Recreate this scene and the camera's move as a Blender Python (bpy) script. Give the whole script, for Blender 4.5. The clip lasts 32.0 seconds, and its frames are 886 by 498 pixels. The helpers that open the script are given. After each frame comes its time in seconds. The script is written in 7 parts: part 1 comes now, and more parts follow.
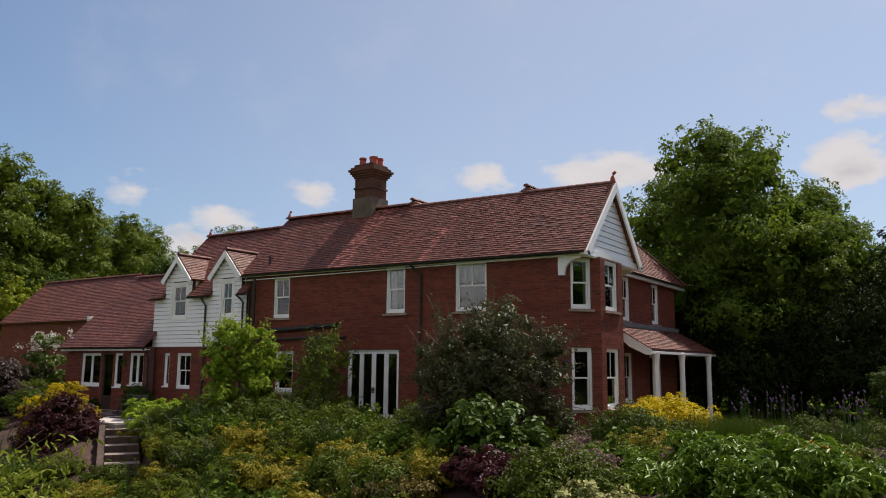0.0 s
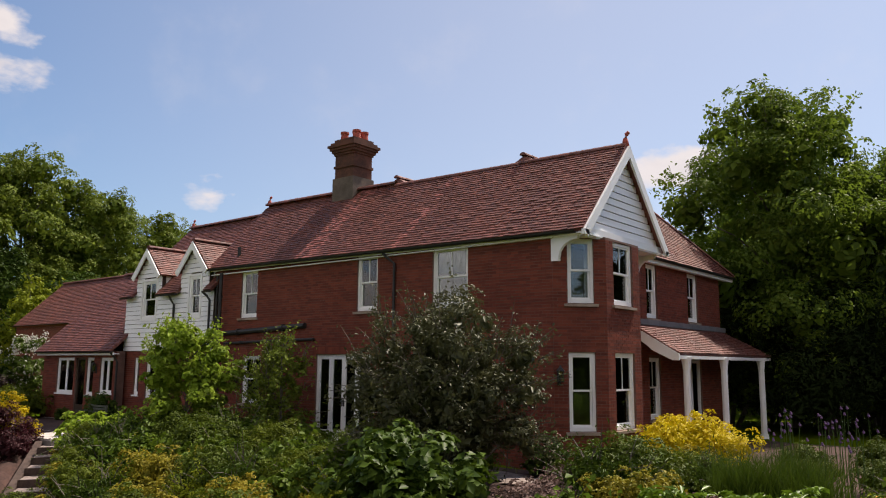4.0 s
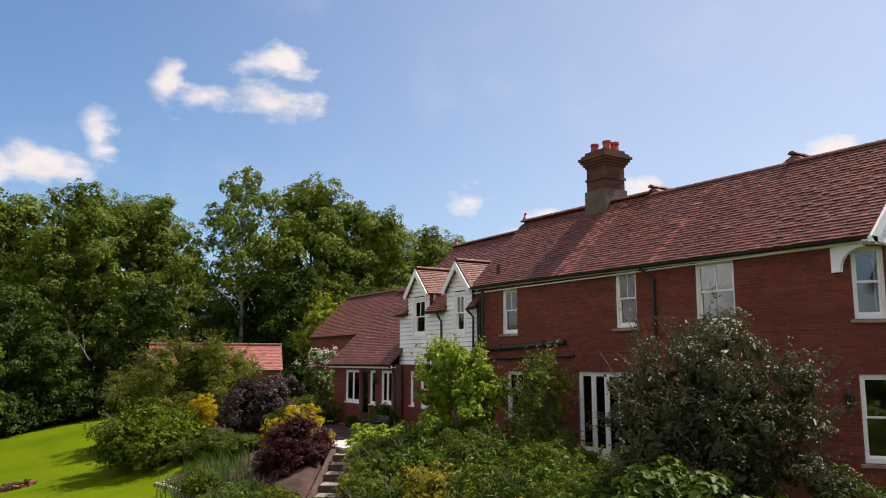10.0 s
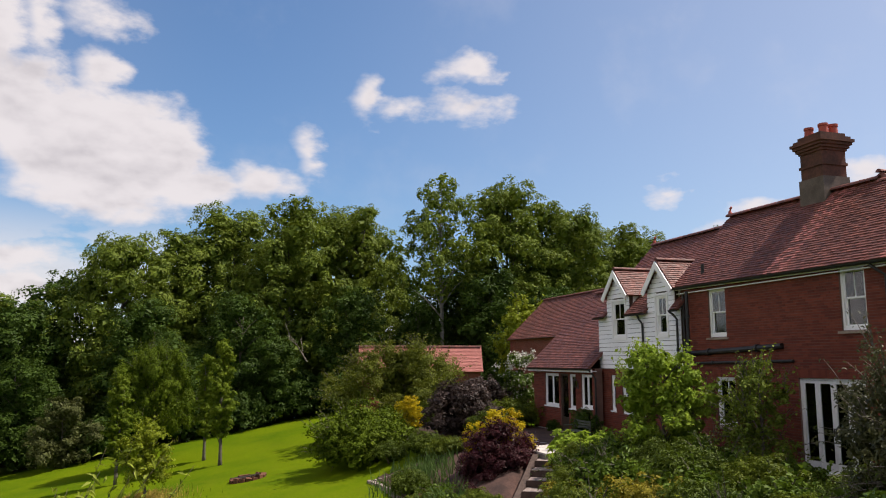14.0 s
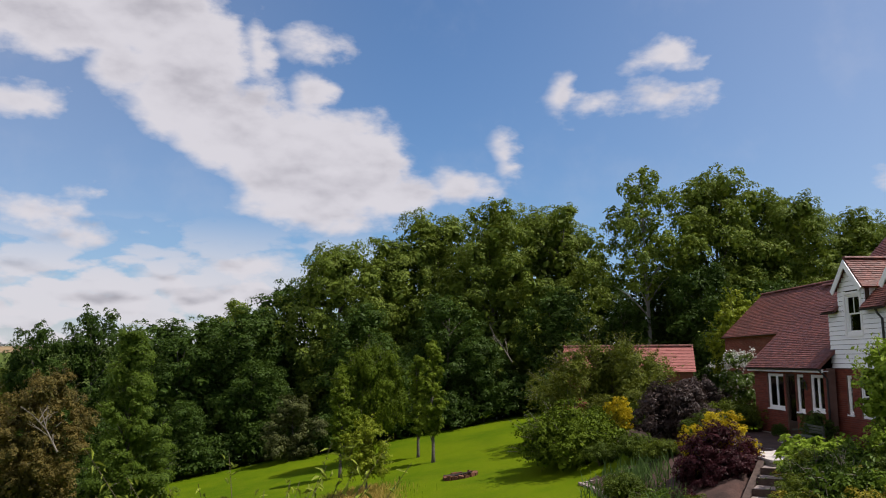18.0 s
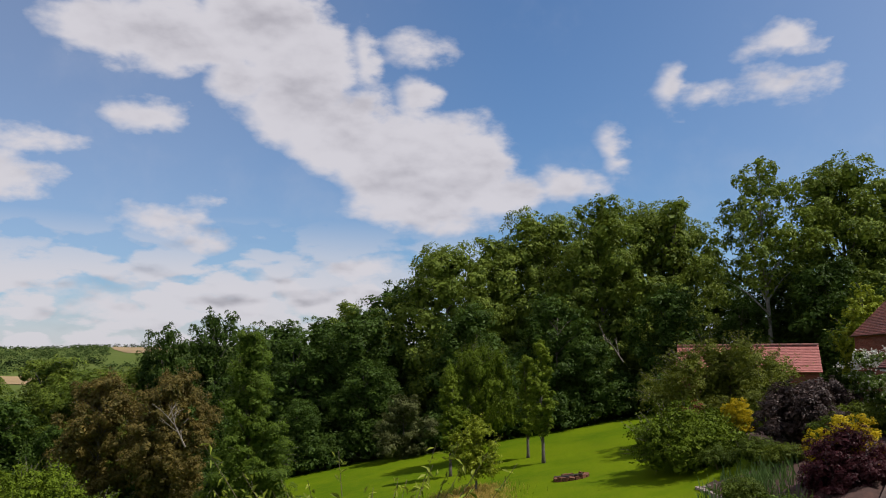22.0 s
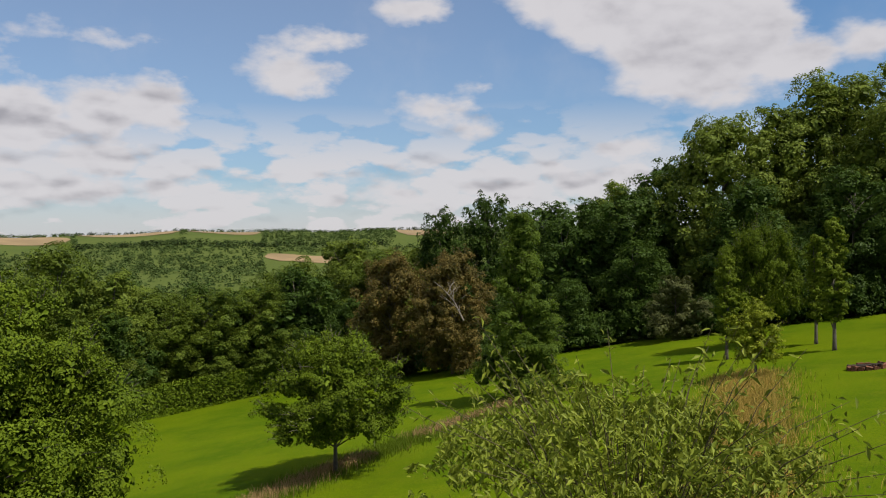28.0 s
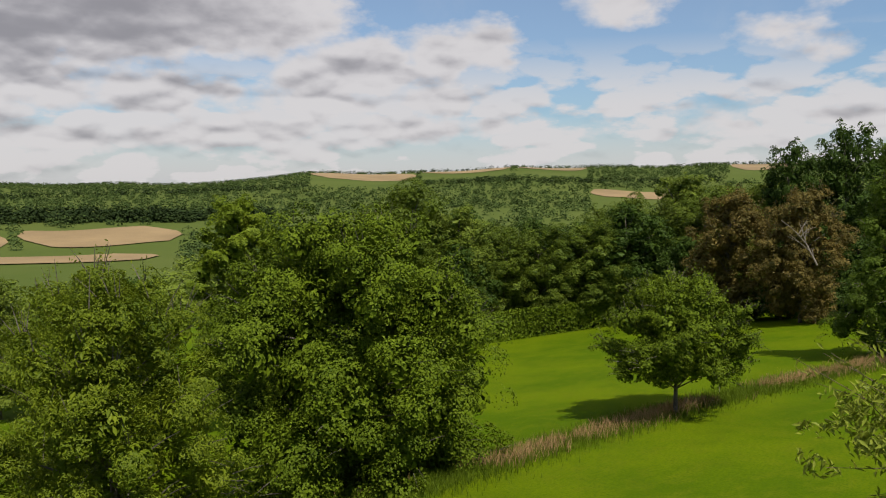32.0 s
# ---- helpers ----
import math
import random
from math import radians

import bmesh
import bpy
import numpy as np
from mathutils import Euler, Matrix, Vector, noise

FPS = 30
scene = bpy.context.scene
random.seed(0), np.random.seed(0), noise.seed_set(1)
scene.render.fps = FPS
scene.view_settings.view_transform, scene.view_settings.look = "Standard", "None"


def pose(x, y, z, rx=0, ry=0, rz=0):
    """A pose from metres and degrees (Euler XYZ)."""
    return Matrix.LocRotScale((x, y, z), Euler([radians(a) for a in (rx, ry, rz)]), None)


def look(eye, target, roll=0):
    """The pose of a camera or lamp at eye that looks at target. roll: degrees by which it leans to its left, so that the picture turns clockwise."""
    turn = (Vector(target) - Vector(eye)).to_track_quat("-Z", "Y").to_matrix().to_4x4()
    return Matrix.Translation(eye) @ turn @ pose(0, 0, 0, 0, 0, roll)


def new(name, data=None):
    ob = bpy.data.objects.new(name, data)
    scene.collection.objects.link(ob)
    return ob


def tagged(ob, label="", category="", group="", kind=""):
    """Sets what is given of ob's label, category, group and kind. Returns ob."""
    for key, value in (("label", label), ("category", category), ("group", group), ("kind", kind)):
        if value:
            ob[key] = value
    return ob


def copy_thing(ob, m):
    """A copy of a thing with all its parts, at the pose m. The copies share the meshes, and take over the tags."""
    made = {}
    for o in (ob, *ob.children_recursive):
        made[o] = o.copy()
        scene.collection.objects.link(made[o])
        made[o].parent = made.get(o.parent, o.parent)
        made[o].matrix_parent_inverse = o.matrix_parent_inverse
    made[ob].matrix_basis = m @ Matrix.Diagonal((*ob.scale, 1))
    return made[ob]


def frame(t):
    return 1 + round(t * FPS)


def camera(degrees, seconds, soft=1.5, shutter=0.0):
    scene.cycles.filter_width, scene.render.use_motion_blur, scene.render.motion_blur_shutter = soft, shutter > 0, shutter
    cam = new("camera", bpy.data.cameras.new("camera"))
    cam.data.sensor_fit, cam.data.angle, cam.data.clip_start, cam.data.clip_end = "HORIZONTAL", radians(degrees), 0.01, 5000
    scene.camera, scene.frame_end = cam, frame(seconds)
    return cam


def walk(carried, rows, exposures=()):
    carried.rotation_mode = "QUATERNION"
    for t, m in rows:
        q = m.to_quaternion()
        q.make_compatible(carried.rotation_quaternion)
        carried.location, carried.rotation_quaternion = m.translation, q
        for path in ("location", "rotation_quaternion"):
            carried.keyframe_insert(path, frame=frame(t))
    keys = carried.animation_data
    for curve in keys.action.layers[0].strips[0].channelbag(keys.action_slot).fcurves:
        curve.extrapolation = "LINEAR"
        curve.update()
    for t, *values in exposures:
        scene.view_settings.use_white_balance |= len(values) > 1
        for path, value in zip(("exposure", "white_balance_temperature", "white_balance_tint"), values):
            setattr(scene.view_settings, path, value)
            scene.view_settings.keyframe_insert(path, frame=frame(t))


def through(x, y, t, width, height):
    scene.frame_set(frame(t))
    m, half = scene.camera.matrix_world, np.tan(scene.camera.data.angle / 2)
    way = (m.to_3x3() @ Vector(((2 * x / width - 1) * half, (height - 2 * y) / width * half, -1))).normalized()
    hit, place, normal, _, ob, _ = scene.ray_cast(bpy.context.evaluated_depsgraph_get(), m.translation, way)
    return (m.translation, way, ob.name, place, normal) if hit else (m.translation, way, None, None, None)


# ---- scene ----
cam = camera(59.9, 32.0, soft=1.05)
ROWS = [
    (0.0, 0.0, 0.0, 0.0, -0.07, 8.52, -0.48),
    (0.5, 0.0502, 0.0618, 0.013, 0.11, 8.51, -0.47),
    (1.0, 0.096, 0.1369, 0.023, 0.4, 8.53, -0.46),
    (1.5, 0.1491, 0.2336, 0.0301, 0.86, 8.57, -0.47),
    (2.0, 0.2044, 0.3343, 0.0331, 1.35, 8.58, -0.44),
    (2.5, 0.2728, 0.4598, 0.0344, 2.12, 8.57, -0.42),
    (4.5, 0.3162, 0.5836, 0.0278, 6.28, 8.44, -0.42),
    (5.0, 0.3125, 0.5811, 0.0335, 7.45, 8.39, -0.39),
    (5.5, 0.3135, 0.5813, 0.0382, 8.76, 8.41, -0.38),
    (6.0, 0.3174, 0.5799, 0.0427, 10.04, 8.4, -0.37),
    (6.5, 0.3243, 0.5777, 0.0493, 11.6, 8.36, -0.33),
    (7.0, 0.3276, 0.5759, 0.0558, 13.37, 8.34, -0.3),
    (7.5, 0.3317, 0.5729, 0.0634, 15.35, 8.33, -0.26),
    (8.0, 0.3353, 0.5711, 0.0714, 17.28, 8.34, -0.25),
    (8.5, 0.3399, 0.5714, 0.0808, 19.23, 8.32, -0.2),
    (9.0, 0.3383, 0.5704, 0.087, 20.97, 8.29, -0.18),
    (9.5, 0.3353, 0.5676, 0.093, 22.75, 8.27, -0.13),
    (10.0, 0.3338, 0.5661, 0.0977, 24.48, 8.28, -0.1),
    (10.5, 0.332, 0.5613, 0.1053, 26.49, 8.25, -0.11),
    (11.0, 0.3297, 0.5645, 0.1097, 28.59, 8.24, -0.07),
    (11.5, 0.3253, 0.5684, 0.1121, 30.82, 8.25, -0.07),
    (12.0, 0.3194, 0.5735, 0.1157, 32.75, 8.25, -0.02),
    (12.5, 0.3176, 0.5786, 0.1164, 34.58, 8.26, -0.05),
    (13.0, 0.3206, 0.5818, 0.1182, 36.03, 8.25, -0.03),
    (13.5, 0.3236, 0.5848, 0.1184, 37.69, 8.25, -0.05),
    (15.5, 0.328, 0.6044, 0.1207, 43.51, 8.18, 0.12),
    (16.0, 0.3261, 0.6037, 0.1198, 45.74, 8.19, 0.16),
    (16.5, 0.3222, 0.602, 0.1187, 48.1, 8.21, 0.17),
    (17.0, 0.3193, 0.6015, 0.1209, 49.98, 8.2, 0.18),
    (17.5, 0.3125, 0.5976, 0.1201, 52.15, 8.24, 0.21),
    (18.0, 0.3053, 0.5995, 0.1187, 54.11, 8.27, 0.2),
    (18.5, 0.3044, 0.6006, 0.1196, 55.16, 8.25, 0.2),
    (19.0, 0.3037, 0.6011, 0.1188, 55.77, 8.26, 0.18),
    (19.5, 0.3039, 0.6007, 0.1187, 56.55, 8.27, 0.19),
    (20.0, 0.3052, 0.6029, 0.1184, 57.38, 8.28, 0.19),
    (20.5, 0.3068, 0.6085, 0.118, 58.41, 8.28, 0.19),
    (21.0, 0.3053, 0.6108, 0.1186, 59.46, 8.29, 0.19),
    (21.5, 0.3055, 0.6131, 0.1182, 60.74, 8.29, 0.2),
    (22.0, 0.3044, 0.6111, 0.1181, 62.14, 8.29, 0.2),
    (22.5, 0.3014, 0.6109, 0.1179, 63.46, 7.96, 0.19),
    (23.0, 0.2986, 0.6128, 0.1196, 64.68, 7.2, 0.16),
    (23.5, 0.2966, 0.6166, 0.1185, 66.21, 6.34, 0.17),
    (24.0, 0.2932, 0.6164, 0.1187, 67.47, 5.57, 0.18),
    (24.5, 0.2915, 0.6134, 0.1178, 68.7, 4.75, 0.19),
    (25.0, 0.2914, 0.6148, 0.1175, 70.0, 3.99, 0.22),
    (25.5, 0.2869, 0.6185, 0.1166, 71.55, 3.17, 0.23),
    (27.5, 0.2716, 0.6271, 0.112, 79.63, 0.24, 0.33),
    (28.0, 0.2708, 0.6256, 0.1117, 81.83, -0.42, 0.32),
    (28.5, 0.2693, 0.6271, 0.1128, 84.58, -1.14, 0.33),
    (29.0, 0.2687, 0.6271, 0.1139, 87.29, -1.79, 0.35),
    (29.5, 0.2642, 0.6216, 0.1123, 90.31, -2.37, 0.35),
    (30.0, 0.2657, 0.6108, 0.1126, 93.19, -2.92, 0.34),
    (30.5, 0.2671, 0.5955, 0.1153, 96.24, -3.5, 0.35),
    (31.0, 0.2681, 0.5793, 0.1182, 99.18, -4.04, 0.34),
    (31.5, 0.2688, 0.5587, 0.1186, 102.52, -4.59, 0.33),
    (32.0, 0.2672, 0.5402, 0.1173, 105.68, -5.06, 0.34),
]
METRES, EYE, TURN = 8.0, 1.8, 34.0
walk(cam, [(t, pose(0, 0, EYE, 0, 0, TURN) @ pose(METRES * x, METRES * y, METRES * z, 90 + pitch, roll, yaw)) for t, x, y, z, yaw, pitch, roll in ROWS],
     exposures=[(0.0, 0.08, 6700, 12), (2.5, 0.12, 6750, 13), (5.0, 0.44, 6950, 16), (9.0, 0.48, 6850, 15), (13.0, 0.35, 6700, 14), (16.0, 0.2, 6450, 14), (19.0, 0.03, 6250, 14), (23.0, -0.02, 6250, 13), (28.0, 0.0, 6400, 11), (32.0, 0.0, 6500, 10)])

# ---- sky and sun ----
SUN_TO = Vector((0.095, 0.52, 0.85)).normalized()
sun_data = bpy.data.lights.new("sun", "SUN")
sun_data.energy, sun_data.angle, sun_data.color = 5.0, radians(0.55), (1.0, 0.94, 0.83)
sun = new("sun", sun_data)
sun.matrix_basis = look((0, 0, 60), Vector((0, 0, 60)) - SUN_TO)

# Clouds: bearing, elevation, half width and half height in degrees.
CLOUDS = {
    'big_bank': [(120.7, 22.3, 4.0, 1.8), (115.6, 22.7, 5.0, 2.4), (110.0, 24.0, 5.0, 3.0), (107.0, 21.5, 4.2, 3.0), (111.5, 20.2, 2.4, 1.8), (107.2, 18.4, 3.8, 2.4), (103.6, 16.6, 4.2, 2.8), (100.0, 14.6, 4.4, 3.3), (96.0, 14.2, 4.6, 3.4), (93.2, 14.6, 2.6, 2.4), (97.5, 11.5, 5.2, 1.9), (91.5, 12.1, 3.2, 1.6), (86.8, 12.8, 2.3, 1.1), (83.2, 15.0, 0.9, 1.4), (98.0, 19.2, 1.5, 1.5), (101.6, 18.6, 1.9, 1.5), (102.3, 22.2, 1.1, 1.7)],
    'puffs': [(98.2, 22.7, 1.9, 1.0), (117.9, 17.1, 2.4, 1.1), (116.6, 9.7, 3.0, 0.9), (114.0, 8.7, 2.4, 0.8), (113.5, 11.3, 1.1, 0.5), (78.8, 19.3, 0.9, 1.1), (76.0, 18.5, 2.4, 0.6), (71.0, 18.5, 2.7, 0.9), (70.9, 21.5, 1.8, 1.1), (73.0, 21.0, 1.2, 0.5)],
    'low_west': [(117.2, 5.9, 2.8, 0.8), (103.2, 6.6, 4.0, 1.2), (107.5, 5.8, 3.0, 0.9), (118.0, 3.6, 5.0, 1.1), (111.0, 4.0, 5.0, 1.2), (104.0, 4.4, 5.0, 1.5)],
    'over_house': [(43.6, 12.5, 2.0, 1.0), (50.4, 10.1, 2.0, 0.9), (52.6, 8.2, 2.5, 1.2), (31.2, 13.8, 2.6, 1.0), (21.5, 14.0, 4.6, 1.5), (5.6, 13.5, 2.8, 1.8), (5.0, 16.8, 2.0, 0.8), (56.3, 12.0, 1.8, 0.8)],
    'south_puffs': [(125.4, 14.5, 2.8, 0.9), (127.0, 12.4, 3.2, 1.5), (141.9, 14.0, 2.8, 0.6), (122.3, 5.0, 2.4, 0.6), (130.7, 3.5, 4.0, 0.8)],
    'south_mass': [(136.4, 9.6, 2.6, 1.9), (140.0, 9.0, 2.8, 1.9), (145.5, 8.2, 4.8, 2.4), (149.5, 7.4, 2.6, 2.0), (140.0, 6.0, 4.4, 1.6), (148.5, 5.6, 5.0, 1.7), (135.6, 4.3, 3.8, 1.0), (143.0, 3.8, 7.0, 1.4), (152.0, 3.9, 7.0, 1.5)],
    'grey_deck': [(153.5, 12.2, 7.0, 3.0), (163.0, 11.2, 9.0, 3.1), (160.0, 6.2, 6.0, 1.8), (167.5, 6.0, 4.0, 1.6), (172.0, 8.0, 7.0, 4.0), (158.0, 3.5, 8.0, 1.3), (166.0, 3.0, 8.0, 1.3)],
    # unseen clouds, added to throw fill light on the shaded house front
    'behind': [(180.0, 50.0, 42.0, 18.0), (150.0, 62.0, 40.0, 14.0), (215.0, 34.0, 30.0, 14.0), (200.0, 14.0, 18.0, 7.0), (225.0, 20.0, 16.0, 7.0), (185.0, 30.0, 16.0, 8.0), (140.0, 38.0, 12.0, 6.0), (240.0, 42.0, 20.0, 10.0), (255.0, 18.0, 14.0, 7.0), (280.0, 30.0, 18.0, 9.0)],
}
SKY_STRENGTH, CLOUD_LIGHT = 0.10, 6.8


class Nodes:
    """Short-hand for a node tree."""
    def __init__(self, tree):
        self.t = tree
        tree.nodes.clear()

    def add(self, kind, **sets):
        n = self.t.nodes.new(kind)
        for k, v in sets.items():
            setattr(n, k, v)
        return n

    def link(self, a, b):
        self.t.links.new(a, b)

    def put(self, socket, v):
        if isinstance(v, bpy.types.NodeSocket):
            self.link(v, socket)
        else:
            socket.default_value = v

    def math(self, op, a, b=None, c=None, clamp=False):
        n = self.add("ShaderNodeMath", operation=op, use_clamp=clamp)
        for s, v in zip(n.inputs, (a, b, c)):
            if v is not None:
                self.put(s, v)
        return n.outputs[0]

    def noise(self, vec, scale, detail=4.0, rough=0.55, out=0):
        n = self.add("ShaderNodeTexNoise")
        if vec is not None:
            self.link(vec, n.inputs["Vector"])
        n.inputs["Scale"].default_value, n.inputs["Detail"].default_value, n.inputs["Roughness"].default_value = scale, detail, rough
        return n.outputs[out]

    def mix(self, f, a, b, blend="MIX"):
        n = self.add("ShaderNodeMix", data_type="RGBA", blend_type=blend)
        self.put(n.inputs[0], f)
        for s, v in ((n.inputs[6], a), (n.inputs[7], b)):
            if isinstance(v, tuple):
                v = (*v[:3], 1.0)
            self.put(s, v)
        return n.outputs[2]

    def ramp(self, v, lo, hi, to_lo=0.0, to_hi=1.0, smooth=True):
        n = self.add("ShaderNodeMapRange", interpolation_type="SMOOTHSTEP" if smooth else "LINEAR")
        for s, x in zip(n.inputs, (v, lo, hi, to_lo, to_hi)):
            self.put(s, x)
        return n.outputs[0]


def billow(k, vec, scale, shift=None, detail=3.0):
    """Rounded heaps, as on the top of a cumulus: 1 in the middle of a heap, 0 in the creases."""
    if shift:
        moved = k.add("ShaderNodeVectorMath", operation="ADD")
        k.link(vec, moved.inputs[0])
        moved.inputs[1].default_value = shift
        vec = moved.outputs[0]
    n = k.add("ShaderNodeTexVoronoi", voronoi_dimensions="2D", feature="F1", normalize=True)
    k.link(vec, n.inputs["Vector"])
    n.inputs["Scale"].default_value, n.inputs["Detail"].default_value, n.inputs["Roughness"].default_value = scale, detail, 0.55
    return k.math("SUBTRACT", 1.0, n.outputs["Distance"])


def make_world():
    world = bpy.data.worlds.new("sky")
    scene.world = world
    world.use_nodes = True
    k = Nodes(world.node_tree)
    sky = k.add("ShaderNodeTexSky", sky_type="NISHITA", sun_disc=False)
    sky.sun_elevation, sky.sun_rotation = math.asin(SUN_TO.z), math.atan2(SUN_TO.x, SUN_TO.y)
    sky.air_density, sky.dust_density, sky.ozone_density = 1.0, 1.0, 4.0
    way = k.add("ShaderNodeTexCoord").outputs["Generated"]
    xyz = k.add("ShaderNodeSeparateXYZ")
    k.link(way, xyz.inputs[0])
    x, y, z = xyz.outputs
    turn = k.math("MULTIPLY", k.math("ARCTAN2", k.math("MULTIPLY", x, -1.0), y), 57.2958)
    turn = k.math("FLOORED_MODULO", turn, 360.0)
    rise = k.math("MULTIPLY", k.math("ARCSINE", z), 57.2958)
    flat = k.add("ShaderNodeCombineXYZ")
    k.link(turn, flat.inputs[0])
    k.link(rise, flat.inputs[1])
    here = flat.outputs[0]
    wide = k.add("ShaderNodeVectorMath", operation="MULTIPLY")
    k.link(here, wide.inputs[0])
    wide.inputs[1].default_value = (0.62, 1.15, 1.0)
    wide = wide.outputs[0]
    # the edges of the clouds are pushed about by a soft turbulence
    shove = k.add("ShaderNodeVectorMath", operation="MULTIPLY_ADD")
    k.link(k.noise(wide, 0.3, 6.0, 0.55, out=1), shove.inputs[0])
    shove.inputs[1].default_value = (2.6, 1.7, 0.0)
    shifted = k.add("ShaderNodeVectorMath", operation="ADD")
    k.link(here, shifted.inputs[0])
    shifted.inputs[1].default_value = (-1.3, -0.85, 0.0)
    k.link(shifted.outputs[0], shove.inputs[2])
    deep = None
    for blobs in CLOUDS.values():
        for az, el, w, h in blobs:
            s = k.add("ShaderNodeVectorMath", operation="SUBTRACT")
            k.link(shove.outputs[0], s.inputs[0])
            s.inputs[1].default_value = (az, el, 0)
            m = k.add("ShaderNodeVectorMath", operation="MULTIPLY")
            k.link(s.outputs[0], m.inputs[0])
            m.inputs[1].default_value = (1 / (w * 1.15), 1 / (h * 1.2), 0)
            ln = k.add("ShaderNodeVectorMath", operation="LENGTH")
            k.link(m.outputs[0], ln.inputs[0])
            d = k.math("MULTIPLY", k.math("SUBTRACT", 1.0, ln.outputs["Value"]), min(w, h) * 1.1)
            deep = d if deep is None else k.math("SMOOTH_MAX", deep, d, 0.5)
    fine = k.noise(wide, 0.6, 7.0, 0.56)
    puff = billow(k, wide, 0.42)
    deep = k.math("ADD", deep, k.math("MULTIPLY", k.math("SUBTRACT", fine, 0.5), 2.2))
    deep = k.math("ADD", deep, k.math("MULTIPLY", k.math("SUBTRACT", puff, 0.55), 1.3))
    cover = k.math('MULTIPLY', k.ramp(deep, -0.3, 1.15), 0.95)
    # thin veil and a milky band above the horizon
    veil = k.math("MULTIPLY", k.ramp(k.noise(here, 0.12, 5.0, 0.6), 0.5, 0.8), 0.10)
    # a thin bright haze on the sun's side
    glare = k.math("MULTIPLY", k.math("MAXIMUM", k.ramp(turn, 92.0, 25.0), k.ramp(turn, 300.0, 350.0)), 0.34)
    veil = k.math("ADD", veil, glare)
    veil = k.math("ADD", veil, k.math("MULTIPLY", k.math("MULTIPLY", k.ramp(turn, 88.0, 122.0), k.ramp(turn, 260.0, 210.0)), 0.15))
    band = k.ramp(rise, 7.0, 0.0, 0.0, 0.7)
    # rows of small low cumulus over the valley
    rows = k.add("ShaderNodeVectorMath", operation="MULTIPLY")
    k.link(here, rows.inputs[0])
    rows.inputs[1].default_value = (0.17, 0.42, 1.0)
    heap = billow(k, rows.outputs[0], 1.15, None, 1.4)
    row = k.math("ADD", k.math("MULTIPLY", heap, 0.55), k.math("MULTIPLY", k.noise(rows.outputs[0], 0.9, 7.0, 0.58), 0.6))
    crest = k.math("SUBTRACT", heap, billow(k, rows.outputs[0], 1.15, (0.0, 0.22, 0.0), 1.4))
    side = k.math("MULTIPLY", k.ramp(turn, 70.0, 112.0), k.ramp(turn, 260.0, 210.0))
    low = k.math("MULTIPLY", k.math("MULTIPLY", k.ramp(rise, 12.0, 5.0), side), k.ramp(row, 0.6, 0.7, 0.0, 0.92))
    cover = k.math("MAXIMUM", k.math("MAXIMUM", cover, low), k.math("MAXIMUM", veil, band))
    # lit tops, greyer bases
    above = k.add("ShaderNodeVectorMath", operation="ADD")
    k.link(wide, above.inputs[0])
    above.inputs[1].default_value = (-0.4, 1.9, 0.0)
    body = k.math("SUBTRACT", k.noise(above.outputs[0], 0.26, 6.0, 0.5), k.noise(wide, 0.26, 6.0, 0.5))
    body = k.math("ADD", body, k.math("MULTIPLY", k.math("SUBTRACT", billow(k, wide, 0.42, (0.0, 0.55, 0.0)), puff), 0.55))
    shade = k.math("ADD", k.math("MULTIPLY", k.math("MINIMUM", deep, 2.2), 0.14), k.math("ADD", k.math("MULTIPLY", body, 0.65), 0.1))
    near = k.math("MULTIPLY", k.ramp(rise, 15.0, 6.0), side)
    shade = k.math("ADD", shade, k.math("MULTIPLY", near, k.math("SUBTRACT", 0.06, k.math("MULTIPLY", crest, 1.5))))
    deck = k.math("MULTIPLY", k.ramp(turn, 146.0, 164.0), k.ramp(rise, 5.5, 12.0, 0.12, 1.0))
    # the grey deck ends overhead; the added clouds opposite the sun stay bright as fill
    deck = k.math("MULTIPLY", deck, k.math("MULTIPLY", k.ramp(turn, 205.0, 182.0), k.ramp(rise, 34.0, 20.0)))
    shade = k.math("ADD", shade, k.math("MULTIPLY", deck, 0.45))
    tone = k.ramp(shade, 0.2, 1.0, 1.0, 0.5)
    colour = k.mix(tone, (0.74, 0.70, 0.80), (1.0, 0.96, 0.965))
    lit = k.add("ShaderNodeVectorMath", operation="SCALE")
    k.link(colour, lit.inputs[0])
    k.link(k.math("MULTIPLY", tone, CLOUD_LIGHT), lit.inputs["Scale"])
    blue = k.mix(1.0, sky.outputs[0], (0.88, 1.06, 1.15), "MULTIPLY")
    both = k.mix(cover, blue, lit.outputs[0])
    back = k.add("ShaderNodeBackground")
    k.link(both, back.inputs[0])
    back.inputs[1].default_value = SKY_STRENGTH
    out = k.add("ShaderNodeOutputWorld")
    k.link(back.outputs[0], out.inputs[0])


make_world()


# ---- materials ----
def material(name, rough=0.7, metal=0.0, spec=0.4):
    m = bpy.data.materials.new(name)
    m.use_nodes = True
    k = Nodes(m.node_tree)
    b = k.add("ShaderNodeBsdfPrincipled")
    b.inputs["Roughness"].default_value, b.inputs["Metallic"].default_value, b.inputs["Specular IOR Level"].default_value = rough, metal, spec
    out = k.add("ShaderNodeOutputMaterial")
    k.link(b.outputs[0], out.inputs[0])
    return m, k, b, out


def bump(k, b, height, strength=0.5, distance=0.02):
    n = k.add("ShaderNodeBump")
    k.link(height, n.inputs["Height"])
    n.inputs["Strength"].default_value, n.inputs["Distance"].default_value = strength, distance
    k.link(n.outputs[0], b.inputs["Normal"])


def place_of(k):
    return k.add("ShaderNodeNewGeometry").outputs["Position"]


